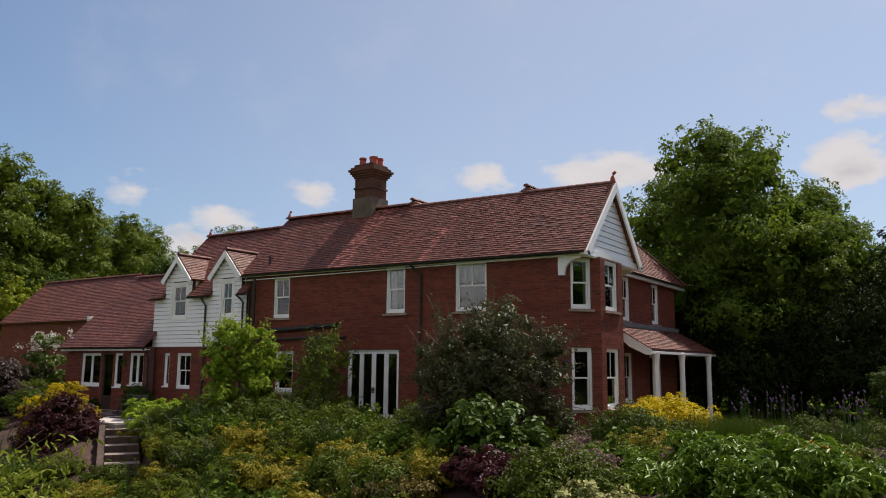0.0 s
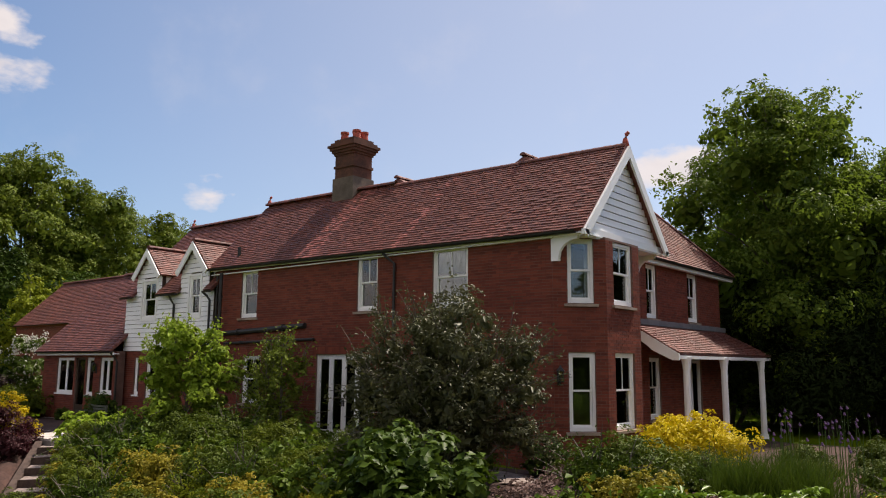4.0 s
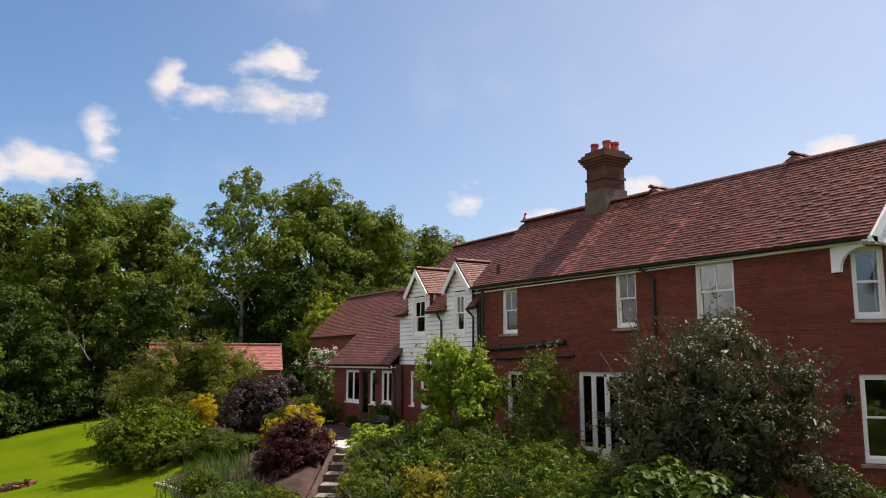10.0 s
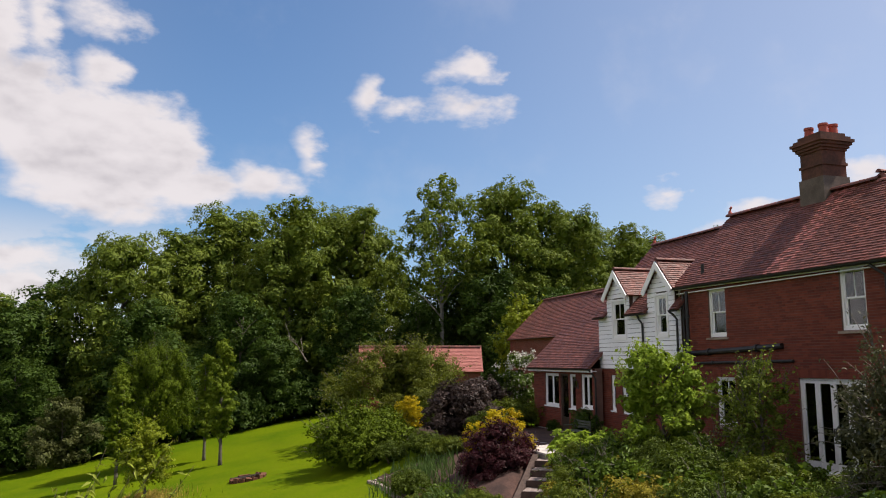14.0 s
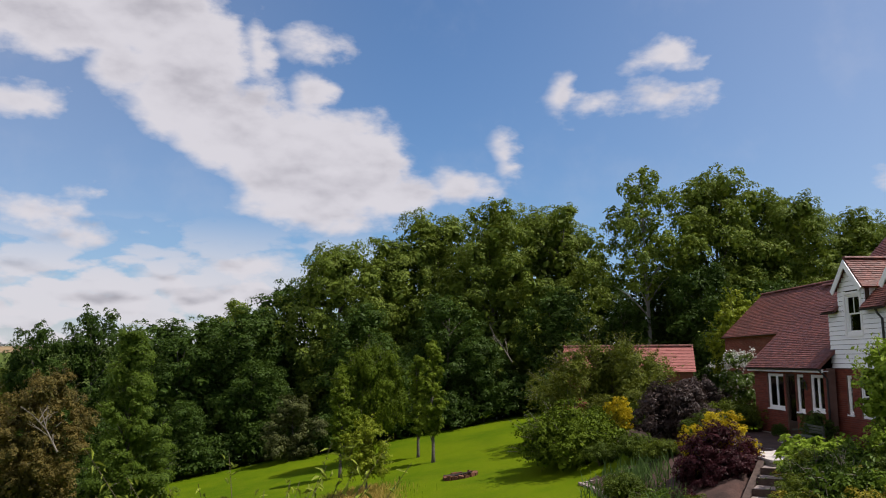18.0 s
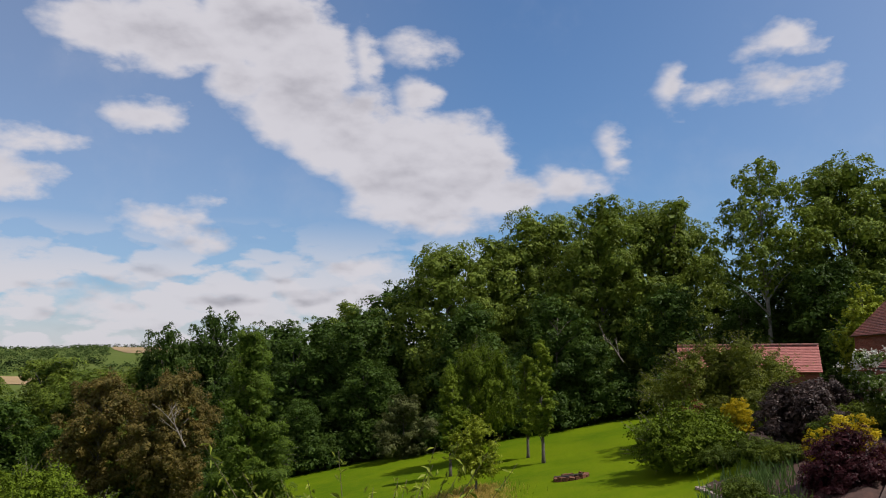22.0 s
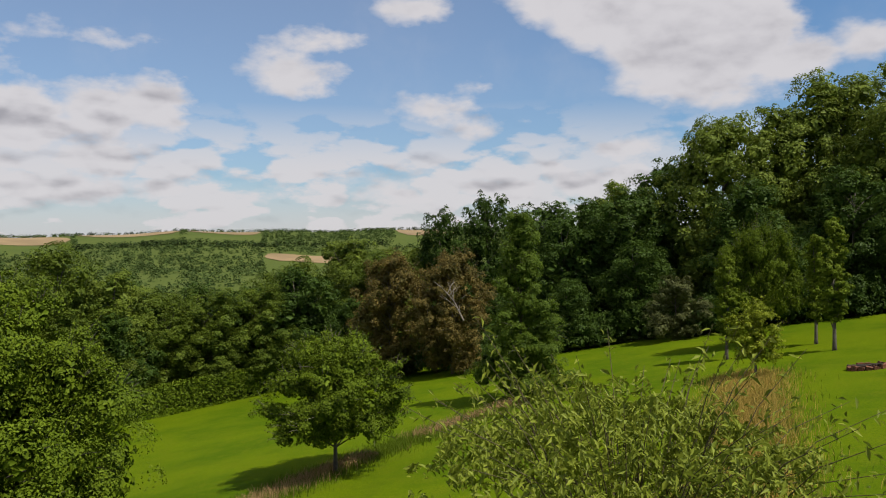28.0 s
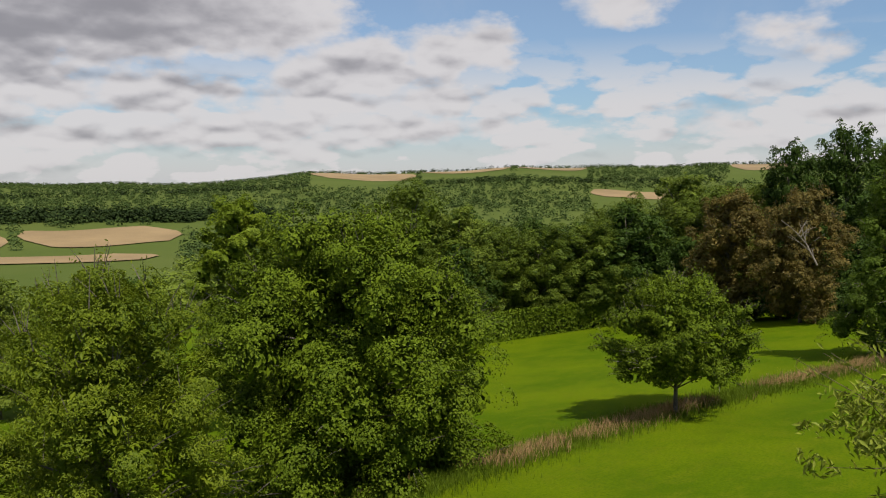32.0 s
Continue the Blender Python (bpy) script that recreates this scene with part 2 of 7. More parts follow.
def plain(name, low, high, scale=3.0, rough=0.7, metal=0.0, bumpy=0.2, grain=40.0, island=0.0):
    """Two tones blended by coarse and fine noise."""
    m, k, b, out = material(name, rough, metal)
    p = place_of(k)
    f = k.math("ADD", k.math("MULTIPLY", k.noise(p, scale, 5.0), 0.65), k.math("MULTIPLY", k.noise(p, grain, 3.0), 0.35))
    f = k.ramp(f, 0.3, 0.7)
    if island:
        r = k.add("ShaderNodeNewGeometry").outputs["Random Per Island"]
        o = k.add("ShaderNodeObjectInfo").outputs["Random"]
        f = k.math("ADD", k.math("MULTIPLY", f, 1 - island), k.math("MULTIPLY", k.math("FRACT", k.math("ADD", r, o)), island))
    k.link(k.mix(f, low, high), b.inputs["Base Color"])
    if bumpy:
        bump(k, b, k.noise(p, grain, 4.0), bumpy, 0.01)
    return m


def brick_material():
    m, k, b, out = material("red_brick", 0.85, 0.0, 0.25)
    p = k.add("ShaderNodeSeparateXYZ")
    k.link(place_of(k), p.inputs[0])
    flat = k.add("ShaderNodeCombineXYZ")
    k.link(k.math("ADD", p.outputs[0], p.outputs[1]), flat.inputs[0])
    k.link(p.outputs[2], flat.inputs[1])
    t = k.add("ShaderNodeTexBrick", offset=0.5)
    k.link(flat.outputs[0], t.inputs["Vector"])
    for n, v in (("Scale", 1.0), ("Mortar Size", 0.011), ("Mortar Smooth", 0.2), ("Bias", 0.0), ("Brick Width", 0.225), ("Row Height", 0.075)):
        t.inputs[n].default_value = v
    t.inputs["Color1"].default_value = (0.22, 0.058, 0.04, 1)
    t.inputs["Color2"].default_value = (0.12, 0.032, 0.022, 1)
    t.inputs["Mortar"].default_value = (0.24, 0.14, 0.105, 1)
    at = place_of(k)
    stain = k.ramp(k.noise(at, 0.55, 5.0, 0.6), 0.35, 0.72)
    c = k.mix(k.math("MULTIPLY", stain, 0.45), t.outputs["Color"], (0.12, 0.032, 0.022))
    # darker and paler courses
    row = k.add("ShaderNodeCombineXYZ")
    k.link(k.math("MULTIPLY", p.outputs[2], 3.3), row.inputs[1])
    k.link(k.math("MULTIPLY", k.math("ADD", p.outputs[0], p.outputs[1]), 0.25), row.inputs[0])
    c = k.mix(k.math("MULTIPLY", k.ramp(k.noise(row.outputs[0], 1.6, 4.0, 0.7), 0.48, 0.68), 0.5), c, (0.28, 0.082, 0.052))
    c = k.mix(k.math("MULTIPLY", k.ramp(k.noise(row.outputs[0], 3.7, 3.0, 0.7), 0.52, 0.66), 0.65), c, (0.085, 0.032, 0.025))
    c = k.mix(k.math("MULTIPLY", k.noise(at, 22.0, 3.0), 0.35), c, (0.2, 0.06, 0.038))
    k.link(c, b.inputs["Base Color"])
    bump(k, b, k.math("ADD", k.math("MULTIPLY", t.outputs["Fac"], -1.0), k.math("MULTIPLY", k.noise(at, 60.0), 0.4)), 0.6, 0.012)
    return m


def single_brick_material():
    """Each brick has a tone of its own; soft stains and weathered courses run over them."""
    m, k, b, out = material("red_facing_brick", 0.85, 0.0, 0.2)
    at = place_of(k)
    r = k.math("FRACT", k.math("ADD", k.add("ShaderNodeNewGeometry").outputs["Random Per Island"], k.add("ShaderNodeObjectInfo").outputs["Random"]))
    c = k.mix(r, (0.115, 0.033, 0.023), (0.265, 0.068, 0.042))
    c = k.mix(k.math("MULTIPLY", k.ramp(r, 0.86, 0.94), 0.7), c, (0.11, 0.03, 0.025))
    c = k.mix(k.math("MULTIPLY", k.ramp(k.noise(at, 0.55, 5.0, 0.6), 0.35, 0.72), 0.45), c, (0.12, 0.03, 0.02))
    p = k.add("ShaderNodeSeparateXYZ")
    k.link(at, p.inputs[0])
    row = k.add("ShaderNodeCombineXYZ")
    k.link(k.math("MULTIPLY", p.outputs[2], 3.3), row.inputs[1])
    k.link(k.math("MULTIPLY", k.math("ADD", p.outputs[0], p.outputs[1]), 0.25), row.inputs[0])
    c = k.mix(k.math("MULTIPLY", k.ramp(k.noise(row.outputs[0], 1.6, 4.0, 0.7), 0.48, 0.68), 0.5), c, (0.28, 0.082, 0.052))
    c = k.mix(k.math("MULTIPLY", k.ramp(k.noise(row.outputs[0], 3.7, 3.0, 0.7), 0.52, 0.66), 0.6), c, (0.085, 0.032, 0.025))
    c = k.mix(k.math("MULTIPLY", k.noise(at, 26.0, 3.0), 0.3), c, (0.2, 0.055, 0.035))
    k.link(c, b.inputs["Base Color"])
    bump(k, b, k.noise(at, 70.0, 4.0), 0.5, 0.008)
    return m


def tile_material():
    m, k, b, out = material("clay_roof_tile", 0.62, 0.0, 0.4)
    g = k.add("ShaderNodeNewGeometry")
    o = k.add("ShaderNodeObjectInfo")
    r = k.math("FRACT", k.math("ADD", g.outputs["Random Per Island"], o.outputs["Random"]))
    p = g.outputs["Position"]
    c = k.mix(k.ramp(r, 0.0, 1.0, smooth=False), (0.11, 0.041, 0.033), (0.24, 0.082, 0.061))
    c = k.mix(k.ramp(k.noise(p, 0.7, 5.0, 0.6), 0.4, 0.7, 0.0, 0.55), c, (0.12, 0.045, 0.036))
    c = k.mix(k.ramp(k.noise(p, 3.1, 5.0, 0.7), 0.6, 0.78, 0.0, 0.5), c, (0.22, 0.125, 0.085))
    k.link(c, b.inputs["Base Color"])
    k.link(k.ramp(k.noise(p, 6.0), 0.3, 0.7, 0.45, 0.75), b.inputs["Roughness"])
    bump(k, b, k.noise(p, 45.0, 4.0), 0.3, 0.01)
    return m


def leaf_material(name, low, high, through=0.35, rough=0.5, spec=0.4, tip=None, grain=0.55):
    through, spec = through * 0.6, spec * 0.25
    low = tuple(0.82 * v for v in low)
    high = tuple(0.93 * v for v in high)
    m, k, b, out = material(name, rough, 0.0, spec)
    g = k.add("ShaderNodeNewGeometry")
    o = k.add("ShaderNodeObjectInfo")
    r = g.outputs["Random Per Island"]
    f = k.math("ADD", k.math("MULTIPLY", r, 0.4), k.math("MULTIPLY", k.noise(g.outputs["Position"], grain, 3.0), 0.9))
    c = k.mix(k.ramp(f, 0.25, 0.95, smooth=False), low, high)
    c = k.mix(k.math("MULTIPLY", o.outputs["Random"], 0.25), c, tuple(0.75 * v for v in high))
    if tip:
        c = k.mix(k.ramp(r, 0.9, 0.94), c, tip)
    k.link(c, b.inputs["Base Color"])
    t = k.add("ShaderNodeBsdfTranslucent")
    k.link(k.mix(0.5, c, tuple(min(1.0, v * 1.5) for v in high)), t.inputs[0])
    s = k.add("ShaderNodeMixShader")
    s.inputs[0].default_value = through
    k.link(b.outputs[0], s.inputs[1])
    k.link(t.outputs[0], s.inputs[2])
    k.link(s.outputs[0], out.inputs[0])
    return m


def grass_material():
    m, k, b, out = material("mown_grass", 0.9, 0.0, 0.03)
    p = place_of(k)
    c = k.mix(k.ramp(k.noise(p, 0.16, 5.0, 0.6), 0.35, 0.65), (0.068, 0.115, 0.0012), (0.115, 0.158, 0.0018))
    c = k.mix(k.ramp(k.noise(p, 1.4, 4.0), 0.45, 0.7, 0.0, 0.5), c, (0.125, 0.148, 0.005))
    c = k.mix(k.ramp(k.noise(p, 0.45, 5.0, 0.65), 0.5, 0.72, 0.0, 0.35), c, (0.055, 0.092, 0.003))
    c = k.mix(k.ramp(k.noise(p, 14.0, 4.0), 0.35, 0.7, 0.0, 0.55), c, (0.04, 0.085, 0.002))
    # beyond the garden: the tired green of rough pasture and hedged land
    d = k.add("ShaderNodeVectorMath", operation="LENGTH")
    k.link(p, d.inputs[0])
    c = k.mix(k.ramp(d.outputs["Value"], 95.0, 190.0), c, k.mix(k.noise(p, 0.012, 5.0), (0.055, 0.086, 0.016), (0.105, 0.122, 0.03)))
    k.link(c, b.inputs["Base Color"])
    bump(k, b, k.math("ADD", k.noise(p, 30.0, 4.0), k.noise(p, 3.0)), 0.5, 0.03)
    return m


def glass_material():
    m, k, b, out = material("window_glass", 0.02, 0.0, 0.5)
    g = k.add("ShaderNodeBsdfGlossy")
    g.inputs["Roughness"].default_value = 0.015
    tr = k.add("ShaderNodeBsdfTransparent")
    tr.inputs[0].default_value = (0.82, 0.86, 0.86, 1)
    f = k.add("ShaderNodeFresnel")
    f.inputs["IOR"].default_value = 1.5
    wob = k.add("ShaderNodeBump")
    k.link(k.noise(place_of(k), 1.6, 2.0), wob.inputs["Height"])
    wob.inputs["Strength"].default_value, wob.inputs["Distance"].default_value = 0.12, 0.03
    k.link(wob.outputs[0], g.inputs["Normal"])
    s = k.add("ShaderNodeMixShader")
    k.link(k.math("ADD", f.outputs[0], 0.07), s.inputs[0])
    k.link(tr.outputs[0], s.inputs[1])
    k.link(g.outputs[0], s.inputs[2])
    k.link(s.outputs[0], out.inputs[0])
    return m


BRICK, TILE, GLASS, GRASS = brick_material(), tile_material(), glass_material(), grass_material()
BRICKS = single_brick_material()
MORTAR = plain("sandy_lime_mortar", (0.10, 0.055, 0.043), (0.21, 0.12, 0.095), 1.5, 0.95, 0, 0.3)
SOOTY = plain("sooty_brown_brick", (0.055, 0.028, 0.02), (0.15, 0.06, 0.04), 2.0, 0.9, 0, 0.4, 14.0)
# paler copy of the roof tile: sunlight put into its colour
SUNLIT_TILE = plain("sunlit_red_roof_tile", (0.28, 0.085, 0.07), (0.40, 0.145, 0.12), 3.0, 0.6, 0, 0.3, 30.0, 0.5)
WHITE = plain("white_gloss_paint", (0.84, 0.835, 0.835), (0.91, 0.905, 0.905), 1.2, 0.4, 0, 0.06)
BOARD = plain("white_weatherboard_paint", (0.83, 0.825, 0.85), (0.91, 0.905, 0.925), 0.8, 0.5, 0, 0.1, 25.0, 0.3)
IRON = plain("black_cast_iron", (0.012, 0.012, 0.013), (0.03, 0.028, 0.027), 4.0, 0.45)
LEAD = plain("grey_lead", (0.13, 0.13, 0.145), (0.2, 0.2, 0.22), 3.0, 0.5)
STONE = plain("worn_sandstone", (0.22, 0.16, 0.12), (0.38, 0.30, 0.24), 2.5, 0.85, 0, 0.3)
RENDERED = plain("grey_cement_render", (0.085, 0.068, 0.055), (0.17, 0.135, 0.11), 3.0, 0.9, 0, 0.3)
PAVING = plain("pale_paving_stone", (0.42, 0.37, 0.34), (0.6, 0.55, 0.51), 2.0, 0.85, 0, 0.2, 30.0, 0.4)
CONCRETE = plain("weathered_concrete", (0.12, 0.11, 0.10), (0.24, 0.22, 0.2), 2.2, 0.9, 0, 0.3)
GRAVEL = plain("pinkish_gravel", (0.15, 0.11, 0.095), (0.36, 0.29, 0.26), 9.0, 0.9, 0, 0.8, 70.0)
SOIL = plain("dark_garden_soil", (0.03, 0.015, 0.011), (0.09, 0.045, 0.034), 2.0, 0.95, 0, 0.7, 18.0)
BARK = plain("grey_brown_bark", (0.055, 0.045, 0.035), (0.16, 0.135, 0.11), 3.0, 0.9, 0, 0.6, 25.0)
PALE_BARK = plain("pale_bark", (0.13, 0.12, 0.10), (0.26, 0.24, 0.2), 3.0, 0.85, 0, 0.4, 25.0)
RUST = plain("rusty_iron", (0.06, 0.025, 0.014), (0.2, 0.075, 0.035), 6.0, 0.85, 0, 0.4)
P_BENCH = plain("grey_green_paint", (0.045, 0.055, 0.04), (0.09, 0.10, 0.075), 3.0, 0.6)
SLEEPER = plain("dark_railway_sleeper_timber", (0.045, 0.028, 0.022), (0.10, 0.065, 0.05), 5.0, 0.9, 0, 0.4)
TWIG = plain("green_brown_twigs", (0.05, 0.04, 0.02), (0.12, 0.09, 0.04), 8.0, 0.8)
TIMBER = plain("greyed_oak_timber", (0.10, 0.08, 0.06), (0.2, 0.17, 0.13), 4.0, 0.8, 0, 0.3)
# plaster far darker than real: the shade of the rooms is in its colour
ROOM_SHADE = plain("room_shade_plaster", (0.07, 0.06, 0.055), (0.11, 0.10, 0.09), 1.0, 0.9, 0, 0)
CURTAIN = plain("off_white_curtain_cloth", (0.55, 0.53, 0.5), (0.7, 0.68, 0.65), 5.0, 0.9, 0, 0.2)
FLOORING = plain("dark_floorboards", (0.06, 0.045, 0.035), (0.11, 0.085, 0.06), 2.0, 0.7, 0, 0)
TERRACOTTA = plain("terracotta_clay", (0.32, 0.06, 0.04), (0.48, 0.1, 0.065), 4.0, 0.7)
# for doors, floor and logs, and as painted shade behind the weatherboards
DARKWOOD = plain("dark_wood_and_lap_shade", (0.035, 0.022, 0.015), (0.075, 0.05, 0.035), 3.0, 0.5)
STRAW = plain("ripe_field_straw", (0.20, 0.135, 0.06), (0.30, 0.205, 0.095), 0.02, 0.9, 0, 0)

L_WOOD = leaf_material("woodland_leaves", (0.07, 0.115, 0.014), (0.20, 0.25, 0.03))
L_DEEP = leaf_material("deep_green_leaves", (0.024, 0.048, 0.006), (0.07, 0.118, 0.015))
L_OAK = leaf_material("fresh_green_leaves", (0.018, 0.042, 0.003), (0.145, 0.20, 0.012), 0.06, 0.5, 0.2)
L_LIME = leaf_material("yellow_green_leaves", (0.13, 0.18, 0.008), (0.30, 0.34, 0.025), 0.4)
L_BANK = leaf_material("mixed_bank_leaves", (0.03, 0.054, 0.005), (0.15, 0.185, 0.015), 0.35)
L_TANSY = leaf_material("yellow_tan_flowering_leaves", (0.10, 0.14, 0.01), (0.36, 0.28, 0.03), 0.35)
L_WILLOW = leaf_material("olive_willow_leaves", (0.045, 0.085, 0.005), (0.19, 0.235, 0.014), 0.35)
L_BRIGHT = leaf_material("bright_lime_leaves", (0.13, 0.22, 0.016), (0.35, 0.46, 0.05), 0.5)
L_BROWN = leaf_material("bronze_copper_leaves", (0.055, 0.066, 0.015), (0.20, 0.14, 0.035), 0.3)
L_PURPLE = leaf_material("dark_purple_leaves", (0.022, 0.009, 0.011), (0.08, 0.02, 0.024), 0.3, 0.4)
L_GOLD = leaf_material("golden_yellow_leaves", (0.36, 0.27, 0.008), (0.70, 0.55, 0.015), 0.35)
L_GREY = leaf_material("grey_green_leaves", (0.06, 0.085, 0.035), (0.15, 0.18, 0.09), 0.25)
L_GLOSS = leaf_material("glossy_evergreen_leaves", (0.04, 0.09, 0.006), (0.16, 0.26, 0.02), 0.3, 0.4, 0.8)
L_APPLE = leaf_material("dull_olive_leaves", (0.03, 0.04, 0.016), (0.115, 0.115, 0.045), 0.3, 0.45, 0.7)
L_CHERRY = leaf_material("drooping_cherry_leaves", (0.10, 0.14, 0.012), (0.30, 0.34, 0.04), 0.4, 0.45)
L_STRAW = leaf_material("dry_meadow_grass", (0.36, 0.25, 0.05), (0.56, 0.4, 0.1), 0.3, 0.8)
L_BLADE = leaf_material("green_grass_blades", (0.07, 0.12, 0.006), (0.15, 0.2, 0.014), 0.3, 0.6)
L_IRIS = leaf_material("blue_green_strap_leaves", (0.05, 0.10, 0.025), (0.12, 0.19, 0.05), 0.3, 0.5)
L_HEATH = leaf_material("heathery_grey_pink", (0.10, 0.07, 0.055), (0.24, 0.16, 0.14), 0.25, 0.7, 0.2)
L_CREAM = leaf_material("cream_variegated_leaves", (0.16, 0.20, 0.04), (0.50, 0.48, 0.20), 0.3)
L_ROSE = leaf_material("rose_leaves_with_blooms", (0.035, 0.07, 0.015), (0.09, 0.14, 0.03), 0.3, 0.5, 0.4, (0.55, 0.22, 0.26))
L_TAWNY = leaf_material("tawny_green_leaves", (0.055, 0.075, 0.008), (0.17, 0.19, 0.02), 0.35)
L_RED = leaf_material("dull_red_leaves", (0.10, 0.025, 0.018), (0.24, 0.055, 0.04), 0.3)
L_DUSK = leaf_material("dark_purple_brown_leaves", (0.025, 0.018, 0.016), (0.085, 0.055, 0.045), 0.2, 0.4, 0.5)
L_BLOSSOM = leaf_material("leaves_with_white_blossom", (0.05, 0.09, 0.012), (0.14, 0.2, 0.03), 0.3, 0.5, 0.4, (0.75, 0.7, 0.62))
L_SEED = leaf_material("pinkish_seed_heads", (0.30, 0.19, 0.08), (0.52, 0.33, 0.16), 0.3, 0.8)
L_FAR = leaf_material("distant_woodland_leaves", (0.04, 0.07, 0.02), (0.085, 0.12, 0.034), 0.3, 0.8, 0.1, None, 0.014)
L_LINDEN = leaf_material("linden_leaves", (0.05, 0.09, 0.01), (0.15, 0.215, 0.024), 0.65)
L_YOUNG = leaf_material("sunny_green_leaves", (0.075, 0.12, 0.006), (0.20, 0.26, 0.018), 0.45)
L_HYDRANGEA = leaf_material("broad_dark_green_leaves", (0.022, 0.05, 0.006), (0.085, 0.135, 0.014), 0.3, 0.45)
L_FRESH = leaf_material("soft_green_border_leaves", (0.034, 0.072, 0.007), (0.13, 0.195, 0.018), 0.35)
L_VALLEY = leaf_material("valley_tree_leaves", (0.038, 0.07, 0.007), (0.14, 0.185, 0.017), 0.3)
L_GOAT = leaf_material("dull_willow_leaves", (0.04, 0.052, 0.016), (0.125, 0.135, 0.04), 0.25)
L_MOSS = leaf_material("dark_mossy_green_leaves", (0.024, 0.046, 0.005), (0.11, 0.15, 0.014), 0.3)
# near-black leaf colour with the shade of dense growth put into it
L_SHADE = leaf_material("shade_dark_leaves", (0.012, 0.024, 0.006), (0.032, 0.052, 0.012), 0.1, 0.8)
P_WHITE = leaf_material("cream_white_petals", (0.55, 0.52, 0.45), (0.75, 0.72, 0.64), 0.3)
P_VIOLET = leaf_material("violet_flower_heads", (0.10, 0.05, 0.12), (0.19, 0.11, 0.22), 0.3)
P_PINK = leaf_material("dusky_pink_petals", (0.32, 0.10, 0.13), (0.5, 0.22, 0.25), 0.3)
P_ORANGE = leaf_material("orange_flower_heads", (0.45, 0.20, 0.03), (0.6, 0.35, 0.05), 0.3)


# ---- mesh helpers ----
class Acc:
    """Collects vertices and faces of one mesh."""
    def __init__(self):
        self.v, self.f = [], []

    def poly(self, pts, m=None):
        i = len(self.v)
        self.v += [tuple(m @ Vector(p)) if m else tuple(p) for p in pts]
        self.f.append(tuple(range(i, i + len(pts))))

    def solid(self, eight, m=None):
        """Eight corners: the lower four, then the upper four, both anticlockwise from above."""
        i = len(self.v)
        self.v += [tuple(m @ Vector(p)) if m else tuple(p) for p in eight]
        self.f += [tuple(i + j for j in q) for q in ((3, 2, 1, 0), (4, 5, 6, 7), (0, 1, 5, 4), (1, 2, 6, 5), (2, 3, 7, 6), (3, 0, 4, 7))]

    def box(self, x0, x1, y0, y1, z0, z1, m=None):
        self.solid([(x0, y0, z0), (x1, y0, z0), (x1, y1, z0), (x0, y1, z0), (x0, y0, z1), (x1, y0, z1), (x1, y1, z1), (x0, y1, z1)], m)

    def tube(self, pts, radii, n=8, m=None, caps=True):
        pts = [Vector(p) for p in pts]
        base = len(self.v)
        for j, p in enumerate(pts):
            d = (pts[min(j + 1, len(pts) - 1)] - pts[max(j - 1, 0)]).normalized()
            a = d.orthogonal().normalized() if abs(d.z) < 0.95 else Vector((1, 0, 0)).cross(d).normalized()
            if abs(d.z) < 0.95:
                a = Vector((0, 0, 1)).cross(d).normalized()
            b = d.cross(a)
            for q in range(n):
                w = 2 * math.pi * q / n
                pt = p + (a * math.cos(w) + b * math.sin(w)) * radii[j]
                self.v.append(tuple(m @ pt) if m else tuple(pt))
        for j in range(len(pts) - 1):
            for q in range(n):
                r = (q + 1) % n
                self.f.append((base + j * n + q, base + j * n + r, base + (j + 1) * n + r, base + (j + 1) * n + q))
        if caps:
            self.f.append(tuple(base + q for q in reversed(range(n))))
            self.f.append(tuple(base + (len(pts) - 1) * n + q for q in range(n)))

    def mesh(self, name):
        me = bpy.data.meshes.new(name)
        me.from_pydata(self.v, [], self.f)
        me.validate()
        return me


def world_of(ob):
    m = ob.matrix_basis.copy()
    return world_of(ob.parent) @ ob.matrix_parent_inverse @ m if ob.parent else m


def part(name, shape, mat, parent=None, label="", smooth=False):
    """One mesh object, in world coordinates, under its thing or part."""
    me = shape.mesh(name) if isinstance(shape, Acc) else shape
    me.materials.clear()
    me.materials.append(mat)
    if smooth:
        me.shade_smooth()
    ob = new(name, me)
    if parent:
        ob.parent = parent
        ob.matrix_parent_inverse = world_of(parent).inverted()
    return tagged(ob, label)


def thing(name, at, label, category, group="", kind=""):
    e = new(name)
    e.empty_display_size = 0.3
    e.location = at
    return tagged(e, label, category, group, kind)


def np_mesh(name, v, tris):
    me = bpy.data.meshes.new(name)
    me.vertices.add(len(v))
    me.vertices.foreach_set("co", np.asarray(v, np.float32).ravel())
    n = len(tris)
    me.loops.add(3 * n)
    me.loops.foreach_set("vertex_index", np.asarray(tris, np.int32).ravel())
    me.polygons.add(n)
    me.polygons.foreach_set("loop_start", np.arange(0, 3 * n, 3, dtype=np.int32))
    me.update(calc_edges=True)
    return me


def unit(a):
    return a / np.maximum(np.linalg.norm(a, axis=1, keepdims=True), 1e-6)


